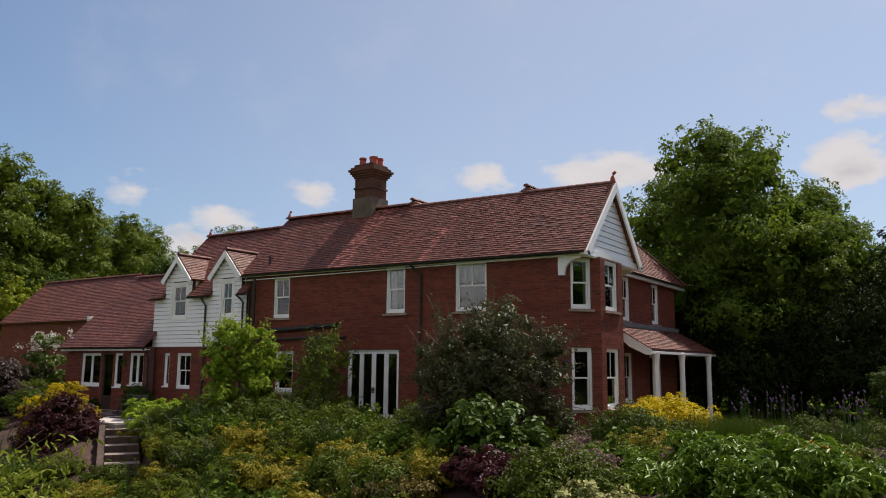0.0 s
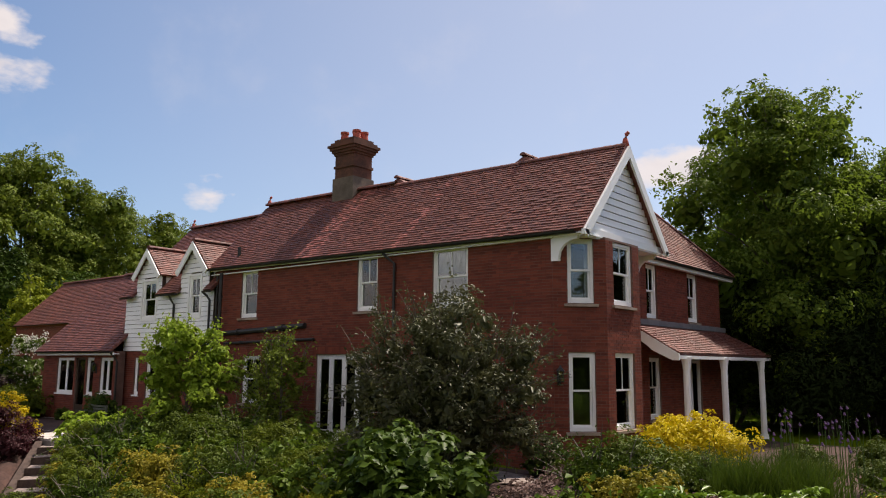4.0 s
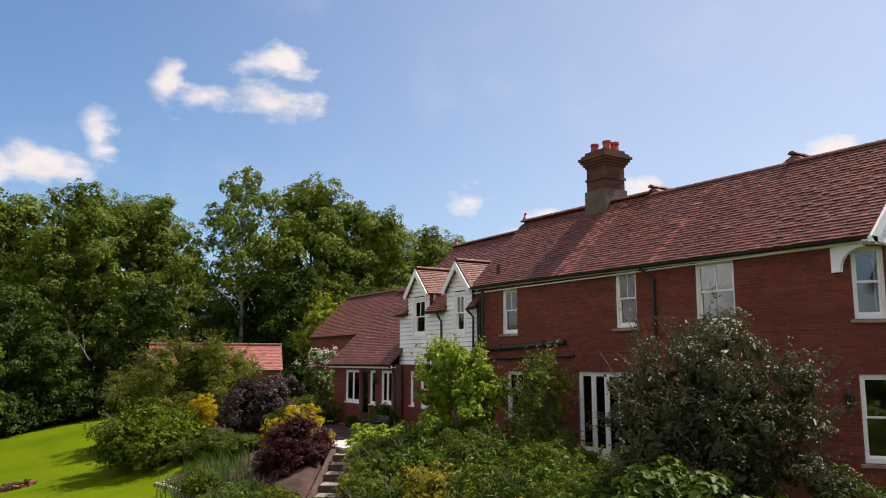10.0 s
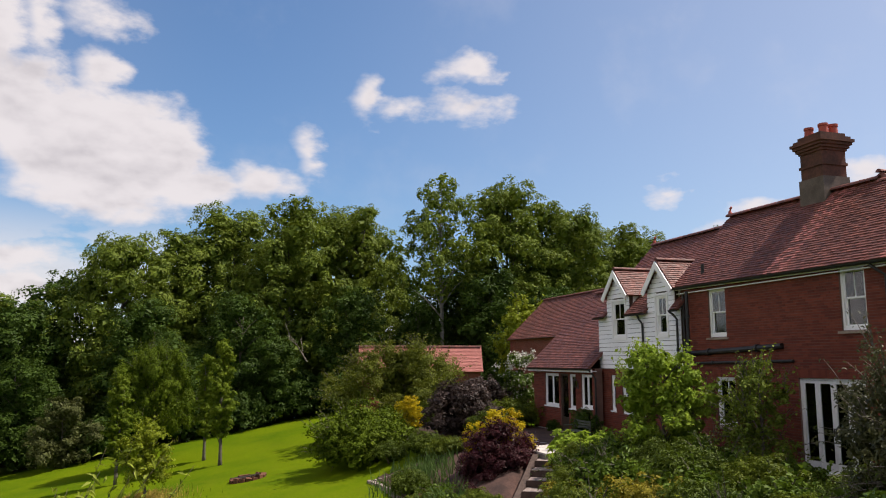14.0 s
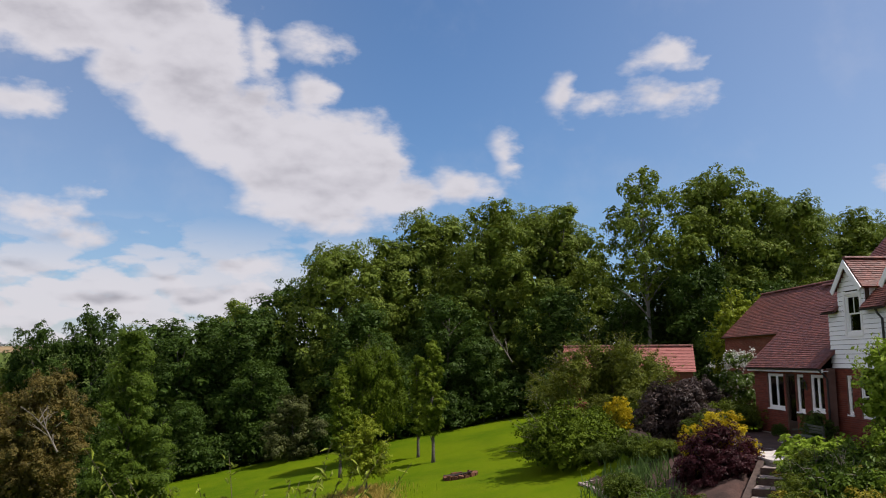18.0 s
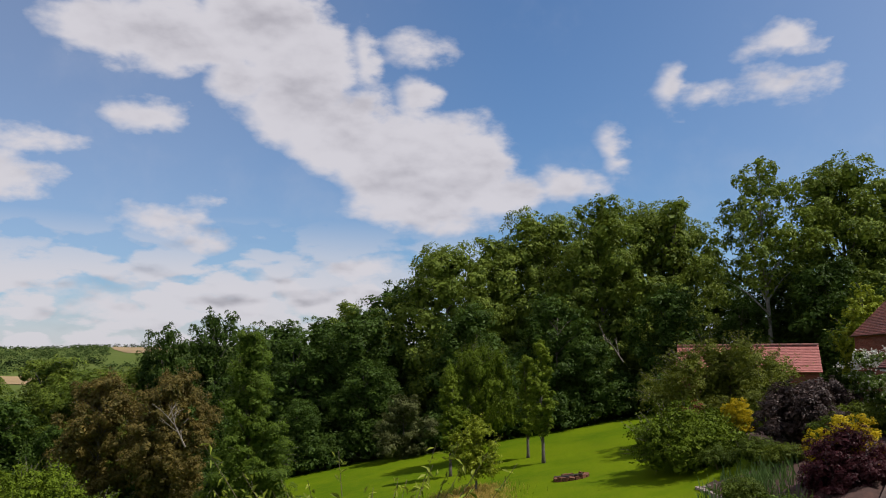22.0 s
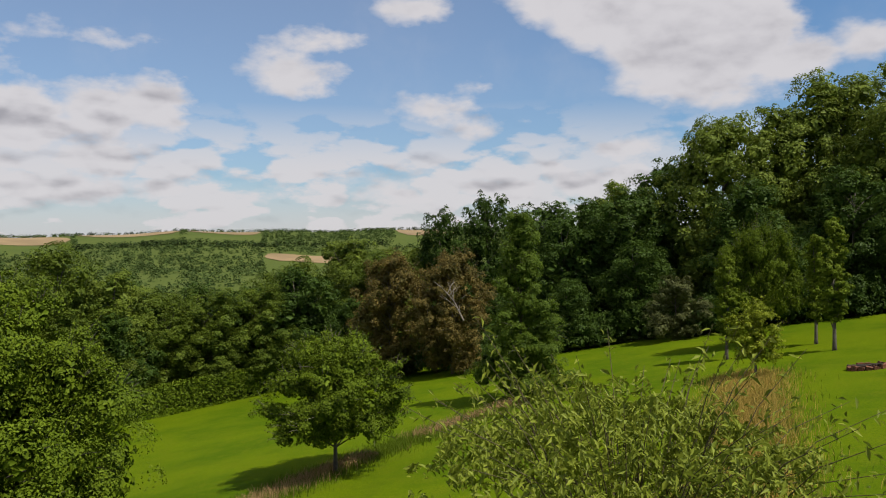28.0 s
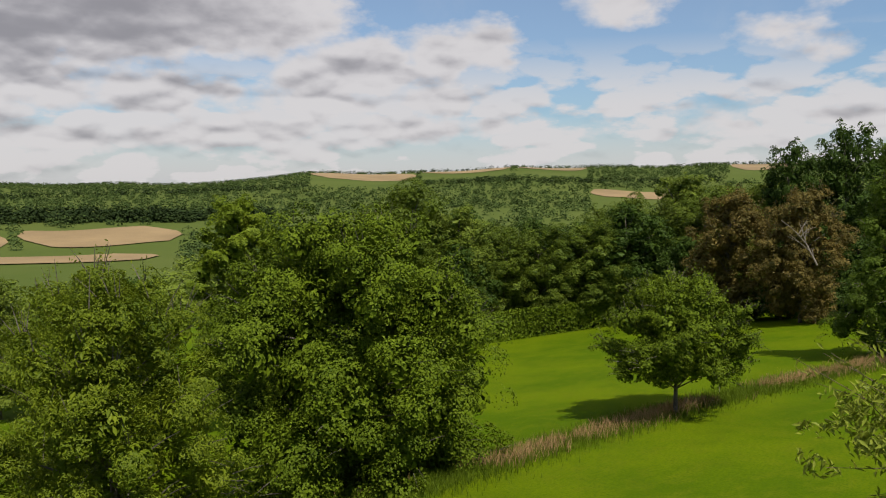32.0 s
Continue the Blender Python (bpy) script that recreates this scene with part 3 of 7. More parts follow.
def leaf_mesh(name, p, nrm, size, slim, rng, droop=0.0):
    """Each leaf is a small blade folded along its midrib."""
    n = len(p)
    nrm = unit(nrm)
    t = unit(np.cross(nrm, rng.normal(size=(n, 3))))
    t[:, 2] -= droop
    t = unit(t)
    b = unit(np.cross(nrm, t))
    ln = (np.asarray(size) * rng.uniform(0.6, 1.3, n))[:, None]
    v = np.empty((n, 4, 3))
    v[:, 0] = p - t * ln * 0.5
    v[:, 1] = p + b * ln * slim * 0.5 + nrm * ln * 0.12
    v[:, 2] = p + t * ln * 0.5 - nrm * ln * 0.14
    v[:, 3] = p - b * ln * slim * 0.5 + nrm * ln * 0.12
    i = np.arange(n)[:, None] * 4
    tris = np.concatenate([i + [0, 3, 2], i + [0, 2, 1]], axis=1).reshape(-1, 3)
    return np_mesh(name, v.reshape(-1, 3), tris)


def lobes_to_leaves(lobes, n, rng, skin=0.3, up=0.25):
    """Points on small clumps that sit on the lobes (centre, radius), most of them near the skin."""
    c = np.array([l[:3] for l in lobes])
    r = np.array([l[3] for l in lobes])
    each = 10
    d = unit(rng.normal(size=(len(lobes), each, 3)).reshape(-1, 3))
    d[:, 2] = np.where(d[:, 2] < -0.25, -d[:, 2] * 0.6, d[:, 2])
    c2 = np.repeat(c, each, 0) + d * np.repeat(r, each)[:, None] * rng.uniform(0.62, 0.98, (len(d), 1))
    r2 = np.repeat(r, each) * rng.uniform(0.26, 0.46, len(d))
    which = rng.choice(len(r2), n, p=r2 ** 2 / (r2 ** 2).sum())
    e = unit(rng.normal(size=(n, 3)) + d[which] * 0.8 + np.array([0, 0, 0.55]))
    rad = r2[which] * (1 - skin * rng.random(n) ** 1.5) * (1 + 0.1 * rng.normal(size=n))
    p = c2[which] + e * rad[:, None] * np.array([1, 1, 0.9])
    nrm = e * 0.7 + d[which] * 0.6 + rng.normal(size=(n, 3)) * 0.38 + np.array([0, 0, up + 0.12])
    return p, nrm


def sprays(lobes, count, reach, leaf, rng, twigs, rise=0.5, each=13):
    """Leafy shoots that stand out from the skin of a crown; their twigs go into the mesh twigs."""
    c = np.array([l[:3] for l in lobes])
    heart = c.mean(0) * np.array([1, 1, 0.8])
    p, n = [], []
    for j in rng.choice(len(lobes), count):
        x, y, z, r = lobes[j]
        d = unit(np.array([[x, y, z]]) - heart)[0] + rng.normal(size=3) * 0.45 + np.array([0, 0, rise])
        d = d / np.linalg.norm(d)
        root = np.array([x, y, z]) + d * r * 0.7
        tip = root + d * (r * 0.2 + reach * rng.uniform(0.5, 1.2)) + np.array([0, 0, -0.12 * reach])
        twigs.tube([tuple(root), tuple((root + tip) / 2 + np.array([0, 0, 0.05 * reach])), tuple(tip)], [0.012, 0.008, 0.003], 3, caps=False)
        t = (np.arange(each) + rng.random(each)) / each
        p.append(root + (tip - root) * t[:, None] + rng.normal(size=(each, 3)) * leaf * 0.7)
        n.append(rng.normal(size=(each, 3)) * 0.7 + np.array([0, 0, 0.6]))
    return np.concatenate(p), np.concatenate(n)


def crown_mesh(name, lobes, count, leaf, slim, rng, skin, up=0.25, droop=0.0, floor=None, solid=True, extra=None):
    """Fine leaves on the skin of the clumps, and fewer, larger ones that fill them."""
    p, nrm = lobes_to_leaves(lobes, count, rng, skin, up)
    sizes = [np.full(len(p), leaf)]
    c = np.array([l[:3] for l in lobes])
    r = np.array([l[3] for l in lobes])
    k = count // 5 if solid else count // 10
    w = rng.choice(len(r), k, p=r ** 2 / (r ** 2).sum())
    e = unit(rng.normal(size=(k, 3)))
    q = c[w] * np.where(rng.random((k, 1)) < 0.35, np.array([[0.45, 0.45, 0.97]]), 1.0) + e * (r[w] * 0.56 * rng.random(k) ** 0.4)[:, None]
    p, nrm = np.concatenate([p, q]), np.concatenate([nrm, e + np.array([0, 0, 0.2])])
    sizes.append(np.minimum(leaf * 2.6, r[w] * 0.6) if solid else np.full(k, leaf * 1.4))
    if extra:
        p, nrm = np.concatenate([p, extra[0]]), np.concatenate([nrm, extra[1]])
        sizes.append(np.full(len(extra[0]), leaf * 1.1))
    size = np.concatenate(sizes)
    if floor is not None:
        keep = p[:, 2] > floor
        p, nrm, size = p[keep], nrm[keep], size[keep]
    return leaf_mesh(name, p, nrm, size, slim, rng, droop)


def shoots_of(ob, balls, count, reach, leaf, rng, bark):
    if not count:
        return None
    twigs = Acc()
    found = sprays(balls, count, reach, leaf, rng, twigs)
    tagged(part("brushwood", twigs, bark or BARK, ob), kind="stuff")
    return found


def make_tree(name, label, height, spread, bare, count, leaf, leaf_mat, seed, shape="round", bark=None, lobes=26, slim=0.6, lobe_size=0.34, group="", sparse=0.3, shoots=0, reach=0.5):
    """A tapered trunk with limbs, and a crown of many small leaves in uneven lobes; it stands at the origin."""
    rng = np.random.default_rng(seed)
    ob = thing(name, (0, 0, 0), label, "tree", group)
    crown_h = height - bare
    balls = []
    for j in range(lobes):
        f = (j + rng.random()) / lobes
        if shape == "column":
            prof = 0.55 * math.sin(math.pi * min(1, 0.12 + 0.88 * f)) ** 0.6 + 0.1
        elif shape == "cone":
            prof = 0.9 * (1 - f) + 0.12
        elif shape == "dome":
            prof = 0.95 * math.sin(math.pi * (0.07 + 0.83 * f)) ** 0.65
        elif shape == "mound":
            prof = 0.97 * math.sqrt(max(0.03, 1 - max(0.0, (f - 0.28) / 0.74) ** 2)) * (0.82 + 0.18 * min(1.0, f / 0.2))
        elif shape == "wide":
            prof = 0.98 * math.sin(math.pi * (0.25 + 0.68 * f)) ** 0.8
        else:
            prof = 0.92 * math.sin(math.pi * (0.16 + 0.76 * f)) ** 0.75
        a = 2.399963 * j + rng.normal() * 0.5
        out = spread * prof * (rng.uniform(0.55, 0.86) if j % 4 else rng.uniform(0.1, 0.5))
        r = spread * lobe_size * rng.uniform(0.65, 1.2) * (0.75 + 0.35 * prof)
        balls.append((out * math.cos(a), out * math.sin(a), bare + crown_h * (0.06 + 0.88 * f) - 0.3 * r, r))
    # trunk
    t = Acc()
    w = height * 0.0095 + 0.03
    lean = rng.normal(size=2) * 0.02 * height
    spine = [(lean[0] * s * s, lean[1] * s * s, height * 0.86 * s - 0.25 * (s == 0)) for s in (0, 0.06, 0.2, 0.4, 0.6, 0.8, 1.0)]
    t.tube(spine, [w * 1.5, w * 1.05, w * 0.9, w * 0.7, w * 0.5, w * 0.3, w * 0.1], 9)
    for bx, by, bz, r in balls[::2]:
        s = max(0.12, min(0.4, bare * 0.8 / height), min(0.8, (bz - 0.28 * math.hypot(bx, by) - 0.1 * height) / (height * 0.86)))
        root = Vector((lean[0] * s * s, lean[1] * s * s, height * 0.86 * s))
        tip = Vector((bx, by, bz))
        mid = root.lerp(tip, 0.5) + Vector((0, 0, 0.08 * (tip - root).length))
        t.tube([root, mid, tip], [w * 0.38, w * 0.24, w * 0.06], 5, caps=False)
    extra = shoots_of(ob, balls, shoots, reach, leaf, rng, bark)
    part("trunk", t, bark or BARK, ob, smooth=True)
    part("crown", crown_mesh("crown", balls, count, leaf, slim, rng, sparse, solid=sparse < 0.5, extra=extra), leaf_mat, ob)
    return ob


def make_shrub(name, label, category, rx, ry, high, count, leaf, leaf_mat, seed, slim=0.55, lobes=14, up=0.3, droop=0.0, group="", stems=5, bark=None, lobe=0.42, shoots=0, reach=0.4):
    """A dome of leaves on a few stems; it stands at the origin."""
    rng = np.random.default_rng(seed)
    ob = thing(name, (0, 0, 0), label, category, group)
    balls = []
    for j in range(lobes):
        f = (j + 0.5) / lobes
        a = 2.399963 * j + rng.normal() * 0.3
        q = math.sqrt(f) * 0.8
        r = lobe * min(rx, ry, high) * rng.uniform(0.7, 1.15)
        zz = (high - 0.9 * r) * math.sqrt(max(0.0, 1 - q * q)) * rng.uniform(0.66, 1.12)
        balls.append((rx * q * math.cos(a), ry * q * math.sin(a), max(zz, r * 0.5), r))
        if zz > r * 1.6:
            balls.append((rx * q * 0.96 * math.cos(a), ry * q * 0.96 * math.sin(a), zz * 0.45, r))
        if zz > 2.0:
            balls.append((rx * q * 0.98 * math.cos(a + 0.3), ry * q * 0.98 * math.sin(a + 0.3), zz * 0.72, r))
    s = Acc()
    for j in range(stems):
        bx, by, bz, r = balls[j * len(balls) // stems]
        s.tube([(bx * 0.12, by * 0.12, -0.15), (bx * 0.5, by * 0.5, bz * 0.5), (bx, by, bz)], [0.03 + 0.012 * high, 0.02 + 0.007 * high, 0.008], 5)
    extra = shoots_of(ob, balls, shoots, reach, leaf, rng, bark)
    part("trunk", s, bark or BARK, ob, smooth=True)
    part("foliage", crown_mesh("foliage", balls, count, leaf, slim, rng, 0.28, up, droop, 0.02, extra=extra), leaf_mat, ob)
    return ob


def put(ob, x, y, z=None, size=1.0, turn=0.0, tall=None):
    """The pose of a plant at a place on the ground."""
    z = ground_z(x, y) if z is None else z
    return Matrix.LocRotScale((x, y, z - 0.03), Euler((0, 0, radians(turn))), (size, size, tall or size))


def stand(ob, *a, **k):
    ob.matrix_basis = put(ob, *a, **k)
    return ob


def also(ob, *a, **k):
    return copy_thing_at(ob, put(ob, *a, **k))


def copy_thing_at(ob, m):
    twin = copy_thing(ob, Matrix.Identity(4))
    twin.matrix_basis = m
    return twin


# ---- the ground ----
def step(a, b, x):
    t = min(1.0, max(0.0, (x - a) / (b - a)))
    return t * t * (3 - 2 * t)


def ground_z(x, y):
    """The lie of the land: a lawn that falls away from the house, a bank under the terrace, a valley and far hills."""
    lawn = -4.29 + 0.17 * y
    if y < -45:
        lawn = -11.94 + 0.06 * (y + 45)
    if y > 21.7:
        lawn = -0.6 + 0.01 * (y - 20)
    lawn = max(lawn, -30.0)
    e = step(-14, -5, x)
    s = step(11.0 - 5.0 * e, 18.0 - 5.5 * e, y) * step(-50, -36, x)
    z = lawn * (1 - s) - 0.35 * s
    # the cutting of the garden steps
    t = ((x + 24.8) * 5.7 - (y - 16.65) * 3.65) / 45.81
    off = abs((x + 24.8) * 3.65 + (y - 16.65) * 5.7) / 6.77
    if -0.05 < t < 1.25 and off < 1.0:
        z = min(z, (-0.95 - 1.52 * t) * (1 - step(0.7, 1.0, off)) + z * step(0.7, 1.0, off))
    r = math.hypot(x, y)
    if r > 95:
        bearing = math.degrees(math.atan2(-x, y)) % 360
        valley = step(60, 105, bearing) * (1 - step(230, 280, bearing))
        ridge = 2.7 + r * math.tan(radians(1.05 - 0.35 * step(134, 143, bearing) - 0.15 * step(116, 124, bearing) - 0.68 * step(149, 157, bearing) + 0.05 * math.sin(bearing * 0.9)))
        far = -42 + (ridge + 42) * step(330, 1450, r)
        far += 2.5 * math.sin(x * 0.011) * math.cos(y * 0.013) * step(250, 600, r) * (1 - step(1200, 1500, r))
        if r > 1500:
            far = ridge - (r - 1500) * 0.05
        z = z * (1 - valley * step(95, 330, r)) + far * valley * step(95, 330, r)
    return z


def in_bed(x, y):
    w = 0.8 * noise.noise((x * 0.3, y * 0.3, 0))
    if x > -8.6:
        return y + w > (9.2 - 0.6 * (x + 8.6) if x < -4 else 11.0) and y < 31 and x < 9
    return y + 0.35 * w > (12.2 if x < -12 else 11.2) and y < 20.2 and x > (-32.5 + 0.6 * (y - 11.9) if y < 14.5 else -40.0 + 0.9 * w)


def make_ground():
    a = Acc()
    segs, rings = 216, []
    r = 0.0
    while r < 3200:
        rings.append(r)
        r += 0.9 + r * 0.035
    a.v.append((-5, 5, ground_z(-5, 5)))
    for r in rings[1:]:
        for q in range(segs):
            w = 2 * math.pi * q / segs
            x, y = -5 + r * math.cos(w), 5 + r * math.sin(w)
            a.v.append((x, y, ground_z(x, y) - (0.3 if in_bed(x, y) else 0.0)))
    for q in range(segs):
        a.f.append((0, 1 + q, 1 + (q + 1) % segs))
    for j in range(len(rings) - 2):
        for q in range(segs):
            s = (q + 1) % segs
            a.f.append((1 + j * segs + q, 1 + (j + 1) * segs + q, 1 + (j + 1) * segs + s, 1 + j * segs + s))
    ob = part("ground", a, GRASS, smooth=True)
    return tagged(ob, "mown green lawn falling towards a wide valley", "ground", kind="structure")


make_ground()


def sheet(name, x0, x1, y0, y1, mat, label, category, inside, lift=0.05, cell=0.5):
    """A thin skin that follows the ground where inside(x, y) holds."""
    a = Acc()
    nx, ny = int((x1 - x0) / cell), int((y1 - y0) / cell)
    ids = {}
    for i in range(nx):
        for j in range(ny):
            x, y = x0 + i * cell, y0 + j * cell
            if inside(x + cell / 2, y + cell / 2):
                q = []
                for p in ((i, j), (i + 1, j), (i + 1, j + 1), (i, j + 1)):
                    if p not in ids:
                        px, py = x0 + p[0] * cell, y0 + p[1] * cell
                        ids[p] = len(a.v)
                        a.v.append((px, py, ground_z(px, py) + lift + 0.03 * noise.noise((px * 1.3, py * 1.3, 3))))
                    q.append(ids[p])
                a.f.append(tuple(q))
    return tagged(part(name, a, mat, smooth=True), label, category, kind="structure")


sheet("flower_bed", -42, 12, 5, 32, SOIL, "dark mulched soil of the planted bank below the house", "flower bed", in_bed, 0.05, 0.4)


# ---- building helpers ----
def face_of(p0, p1):
    """The frame of a wall that runs from p0 to p1 with its outside on the right: x along it, y inwards, z up."""
    u = Vector((p1[0] - p0[0], p1[1] - p0[1], 0)).normalized()
    return Matrix(((u.x, -u.y, 0, p0[0]), (u.y, u.x, 0, p0[1]), (0, 0, 1, 0), (0, 0, 0, 1)))


def wall(parent, name, p0, p1, z0, z1, holes=(), thick=0.3, mat=None, label="", ends=(0.0, 0.0), courses=False, loose=None):
    """A thick wall; its openings go through. Returns the object and its frame."""
    m = face_of(p0, p1)
    run = math.hypot(p1[0] - p0[0], p1[1] - p0[1])
    ss = sorted({ends[0], run - ends[1], *(v for h in holes for v in h[:2])})
    zs = sorted({z0, z1, *(v for h in holes for v in h[2:4])})
    n, k = len(ss) - 1, len(zs) - 1
    full = {(i, j) for i in range(n) for j in range(k) if not any(h[0] - 1e-6 <= ss[i] and ss[i + 1] <= h[1] + 1e-6 and h[2] - 1e-6 <= zs[j] and zs[j + 1] <= h[3] + 1e-6 for h in holes)}
    a = Acc()
    ids = {}

    def corner(i, j, y):
        if (i, j, y) not in ids:
            ids[i, j, y] = len(a.v)
            a.v.append(tuple(m @ Vector((ss[i], y * thick, zs[j]))))
        return ids[i, j, y]

    for i, j in sorted(full):
        c = ((i, j), (i + 1, j), (i + 1, j + 1), (i, j + 1))
        a.f.append(tuple(corner(*q, 0) for q in c))
        a.f.append(tuple(corner(*q, 1) for q in reversed(c)))
        for e, (di, dj) in enumerate(((0, -1), (1, 0), (0, 1), (-1, 0))):
            if (i + di, j + dj) not in full:
                p, q = c[e], c[(e + 1) % 4]
                a.f.append((corner(*q, 0), corner(*p, 0), corner(*p, 1), corner(*q, 1)))
    ob = part(name, a, mat or (MORTAR if courses else BRICK), parent, label)
    if courses:
        lay_bricks(ob, m, ends[0], run - ends[1], z0, z1, holes, loose)
    return ob, m


BRICK_SHAPE = []


def lay_bricks(ob, m, s0, s1, z0, z1, holes, loose):
    """Stretcher courses that stand proud of the mortar; those in the stretch loose = (z from, z to) are objects of their own."""
    rng = random.Random(int(abs(m[0][3] * 61 + m[1][3] * 17)) + 3)
    if not BRICK_SHAPE:
        q = Acc()
        q.box(0, 0.215, -0.008, 0.01, 0, 0.065)
        BRICK_SHAPE.append(q.mesh("brick"))
        BRICK_SHAPE[0].materials.append(BRICKS)
    rest = Acc()
    row = 0
    z = z0 + 0.005
    while z + 0.065 < z1:
        gaps = sorted((h[0] - 0.002, h[1] + 0.002) for h in holes if h[2] - 0.04 < z + 0.033 < h[3] + 0.04)
        spans, x = [], s0 + 0.004
        for g0, g1 in gaps:
            spans.append((x, g0))
            x = g1
        spans.append((x, s1 - 0.004))
        for p, q in spans:
            x = s0 - (0.1125 if row % 2 else 0.0)
            while x < q:
                lo, hi = max(x, p), min(x + 0.215, q)
                if hi - lo > 0.025:
                    out = 0.008 + rng.uniform(-0.003, 0.002)
                    if loose and loose[0] < z < loose[1] and hi - lo > 0.21:
                        piece = new("brick", BRICK_SHAPE[0])
                        piece.parent = ob
                        piece.matrix_parent_inverse = world_of(ob).inverted()
                        piece.matrix_basis = m @ Matrix.Translation((lo, 0.008 - out, z))
                    else:
                        i = len(rest.v)
                        for y, t in ((-out, 0.0), (-out, 0.065), (0.004, 0.065), (0.004, 0.0)):
                            rest.v += [tuple(m @ Vector((lo, y, z + t))), tuple(m @ Vector((hi, y, z + t)))]
                        rest.f += [(i, i + 1, i + 3, i + 2), (i + 2, i + 3, i + 5, i + 4), (i + 6, i + 7, i + 1, i), (i + 6, i, i + 2, i + 4), (i + 1, i + 7, i + 5, i + 3)]
                x += 0.225
        z += 0.075
        row += 1
    tagged(part("bricks", rest, BRICKS, ob, "red facing bricks"), kind="stuff")


def ring(a, s0, s1, z0, z1, w, y0, y1, m, foot=None):
    """Four rails round an opening."""
    f = foot or w
    a.box(s0, s0 + w, y0, y1, z0, z1, m)
    a.box(s1 - w, s1, y0, y1, z0, z1, m)
    a.box(s0 + w, s1 - w, y0 + 0.002, y1 - 0.002, z1 - w, z1, m)
    a.box(s0 + w, s1 - w, y0 + 0.002, y1 - 0.002, z0, z0 + f, m)


def sash_window(parent, m, s0, s1, z0, z1, lights=2, sill=True, lower=1, deep=0.05):
    """A white box sash window set into a wall of frame m."""
    a = Acc()
    ring(a, s0, s1, z0, z1, 0.07, deep, deep + 0.13, m, 0.10)
    w = part("window", a, WHITE, parent, "white painted sash window")
    mid = (z0 + z1) / 2 + 0.02
    for nm, q0, q1, y0, n in (("upper_sash", mid - 0.02, z1 - 0.07, deep + 0.03, lights), ("lower_sash", z0 + 0.10, mid + 0.02, deep + 0.075, lower)):
        a = Acc()
        ring(a, s0 + 0.07, s1 - 0.07, q0, q1, 0.045, y0, y0 + 0.04, m)
        for j in range(1, n):
            x = s0 + 0.07 + (s1 - s0 - 0.14) * j / n
            a.box(x - 0.011, x + 0.011, y0 + 0.006, y0 + 0.034, q0 + 0.04, q1 - 0.04, m)
        sash = part(nm, a, WHITE, w)
        g = Acc()
        g.box(s0 + 0.11, s1 - 0.11, y0 + 0.017, y0 + 0.022, q0 + 0.04, q1 - 0.04, m)
        pane = part("pane", g, GLASS, w)
        pane.visible_shadow = False
    if sill:
        a = Acc()
        a.solid([m @ Vector(p) for p in ((s0 - 0.09, -0.07, z0 - 0.085), (s1 + 0.09, -0.07, z0 - 0.085), (s1 + 0.09, deep + 0.1, z0 - 0.085), (s0 - 0.09, deep + 0.1, z0 - 0.085),
                                         (s0 - 0.09, -0.07, z0 - 0.02), (s1 + 0.09, -0.07, z0 - 0.02), (s1 + 0.09, deep + 0.1, z0), (s0 - 0.09, deep + 0.1, z0))])
        part("sill", a, STONE, w, "worn stone sill")
    return w


def casement(parent, m, s0, s1, z0, z1, leaves=2, foot=0.07, name="window", label="white painted casement window", deep=0.05, handles=False, style=0.06):
    """White side-hung leaves in a white frame."""
    a = Acc()
    ring(a, s0, s1, z0, z1, 0.05, deep, deep + 0.11, m)
    w = part(name, a, WHITE, parent, label)
    each = (s1 - s0 - 0.1) / leaves
    for j in range(leaves):
        x0, x1 = s0 + 0.05 + each * j + 0.004, s0 + 0.05 + each * (j + 1) - 0.004
        a = Acc()
        ring(a, x0, x1, z0 + 0.054, z1 - 0.054, style, deep + 0.02, deep + 0.07, m, foot)
        part("leaf", a, WHITE, w)
        g = Acc()
        g.box(x0 + style - 0.01, x1 - style + 0.01, deep + 0.04, deep + 0.046, z0 + foot + 0.04, z1 - 0.1, m)
        pane = part("pane", g, GLASS, w)
        pane.visible_shadow = False
        if handles and j in (1, 2):
            h = Acc()
            x = x1 - 0.03 if j == 1 else x0 + 0.03
            h.box(x - 0.012, x + 0.012, deep - 0.01, deep + 0.02, z0 + 0.95, z0 + 1.15, m)
            h.tube([(x, deep - 0.03, z0 + 1.08), (x + (0.1 if j == 1 else -0.1) * -1, deep - 0.03, z0 + 1.08)], [0.01, 0.008], 6, m)
            part("handle", h, IRON, w, "dark metal lever handle")
    a = Acc()
    a.box(s0 - 0.04, s1 + 0.04, -0.04, deep + 0.01, z0 - 0.05, z0 + 0.004, m)
    part("sill", a, WHITE, w)
    return w


def in_poly(x, y, poly):
    c = False
    for i in range(len(poly)):
        (x0, y0), (x1, y1) = poly[i], poly[i - 1]
        if (y0 > y) != (y1 > y) and x < (x1 - x0) * (y - y0) / (y1 - y0) + x0:
            c = not c
    return c


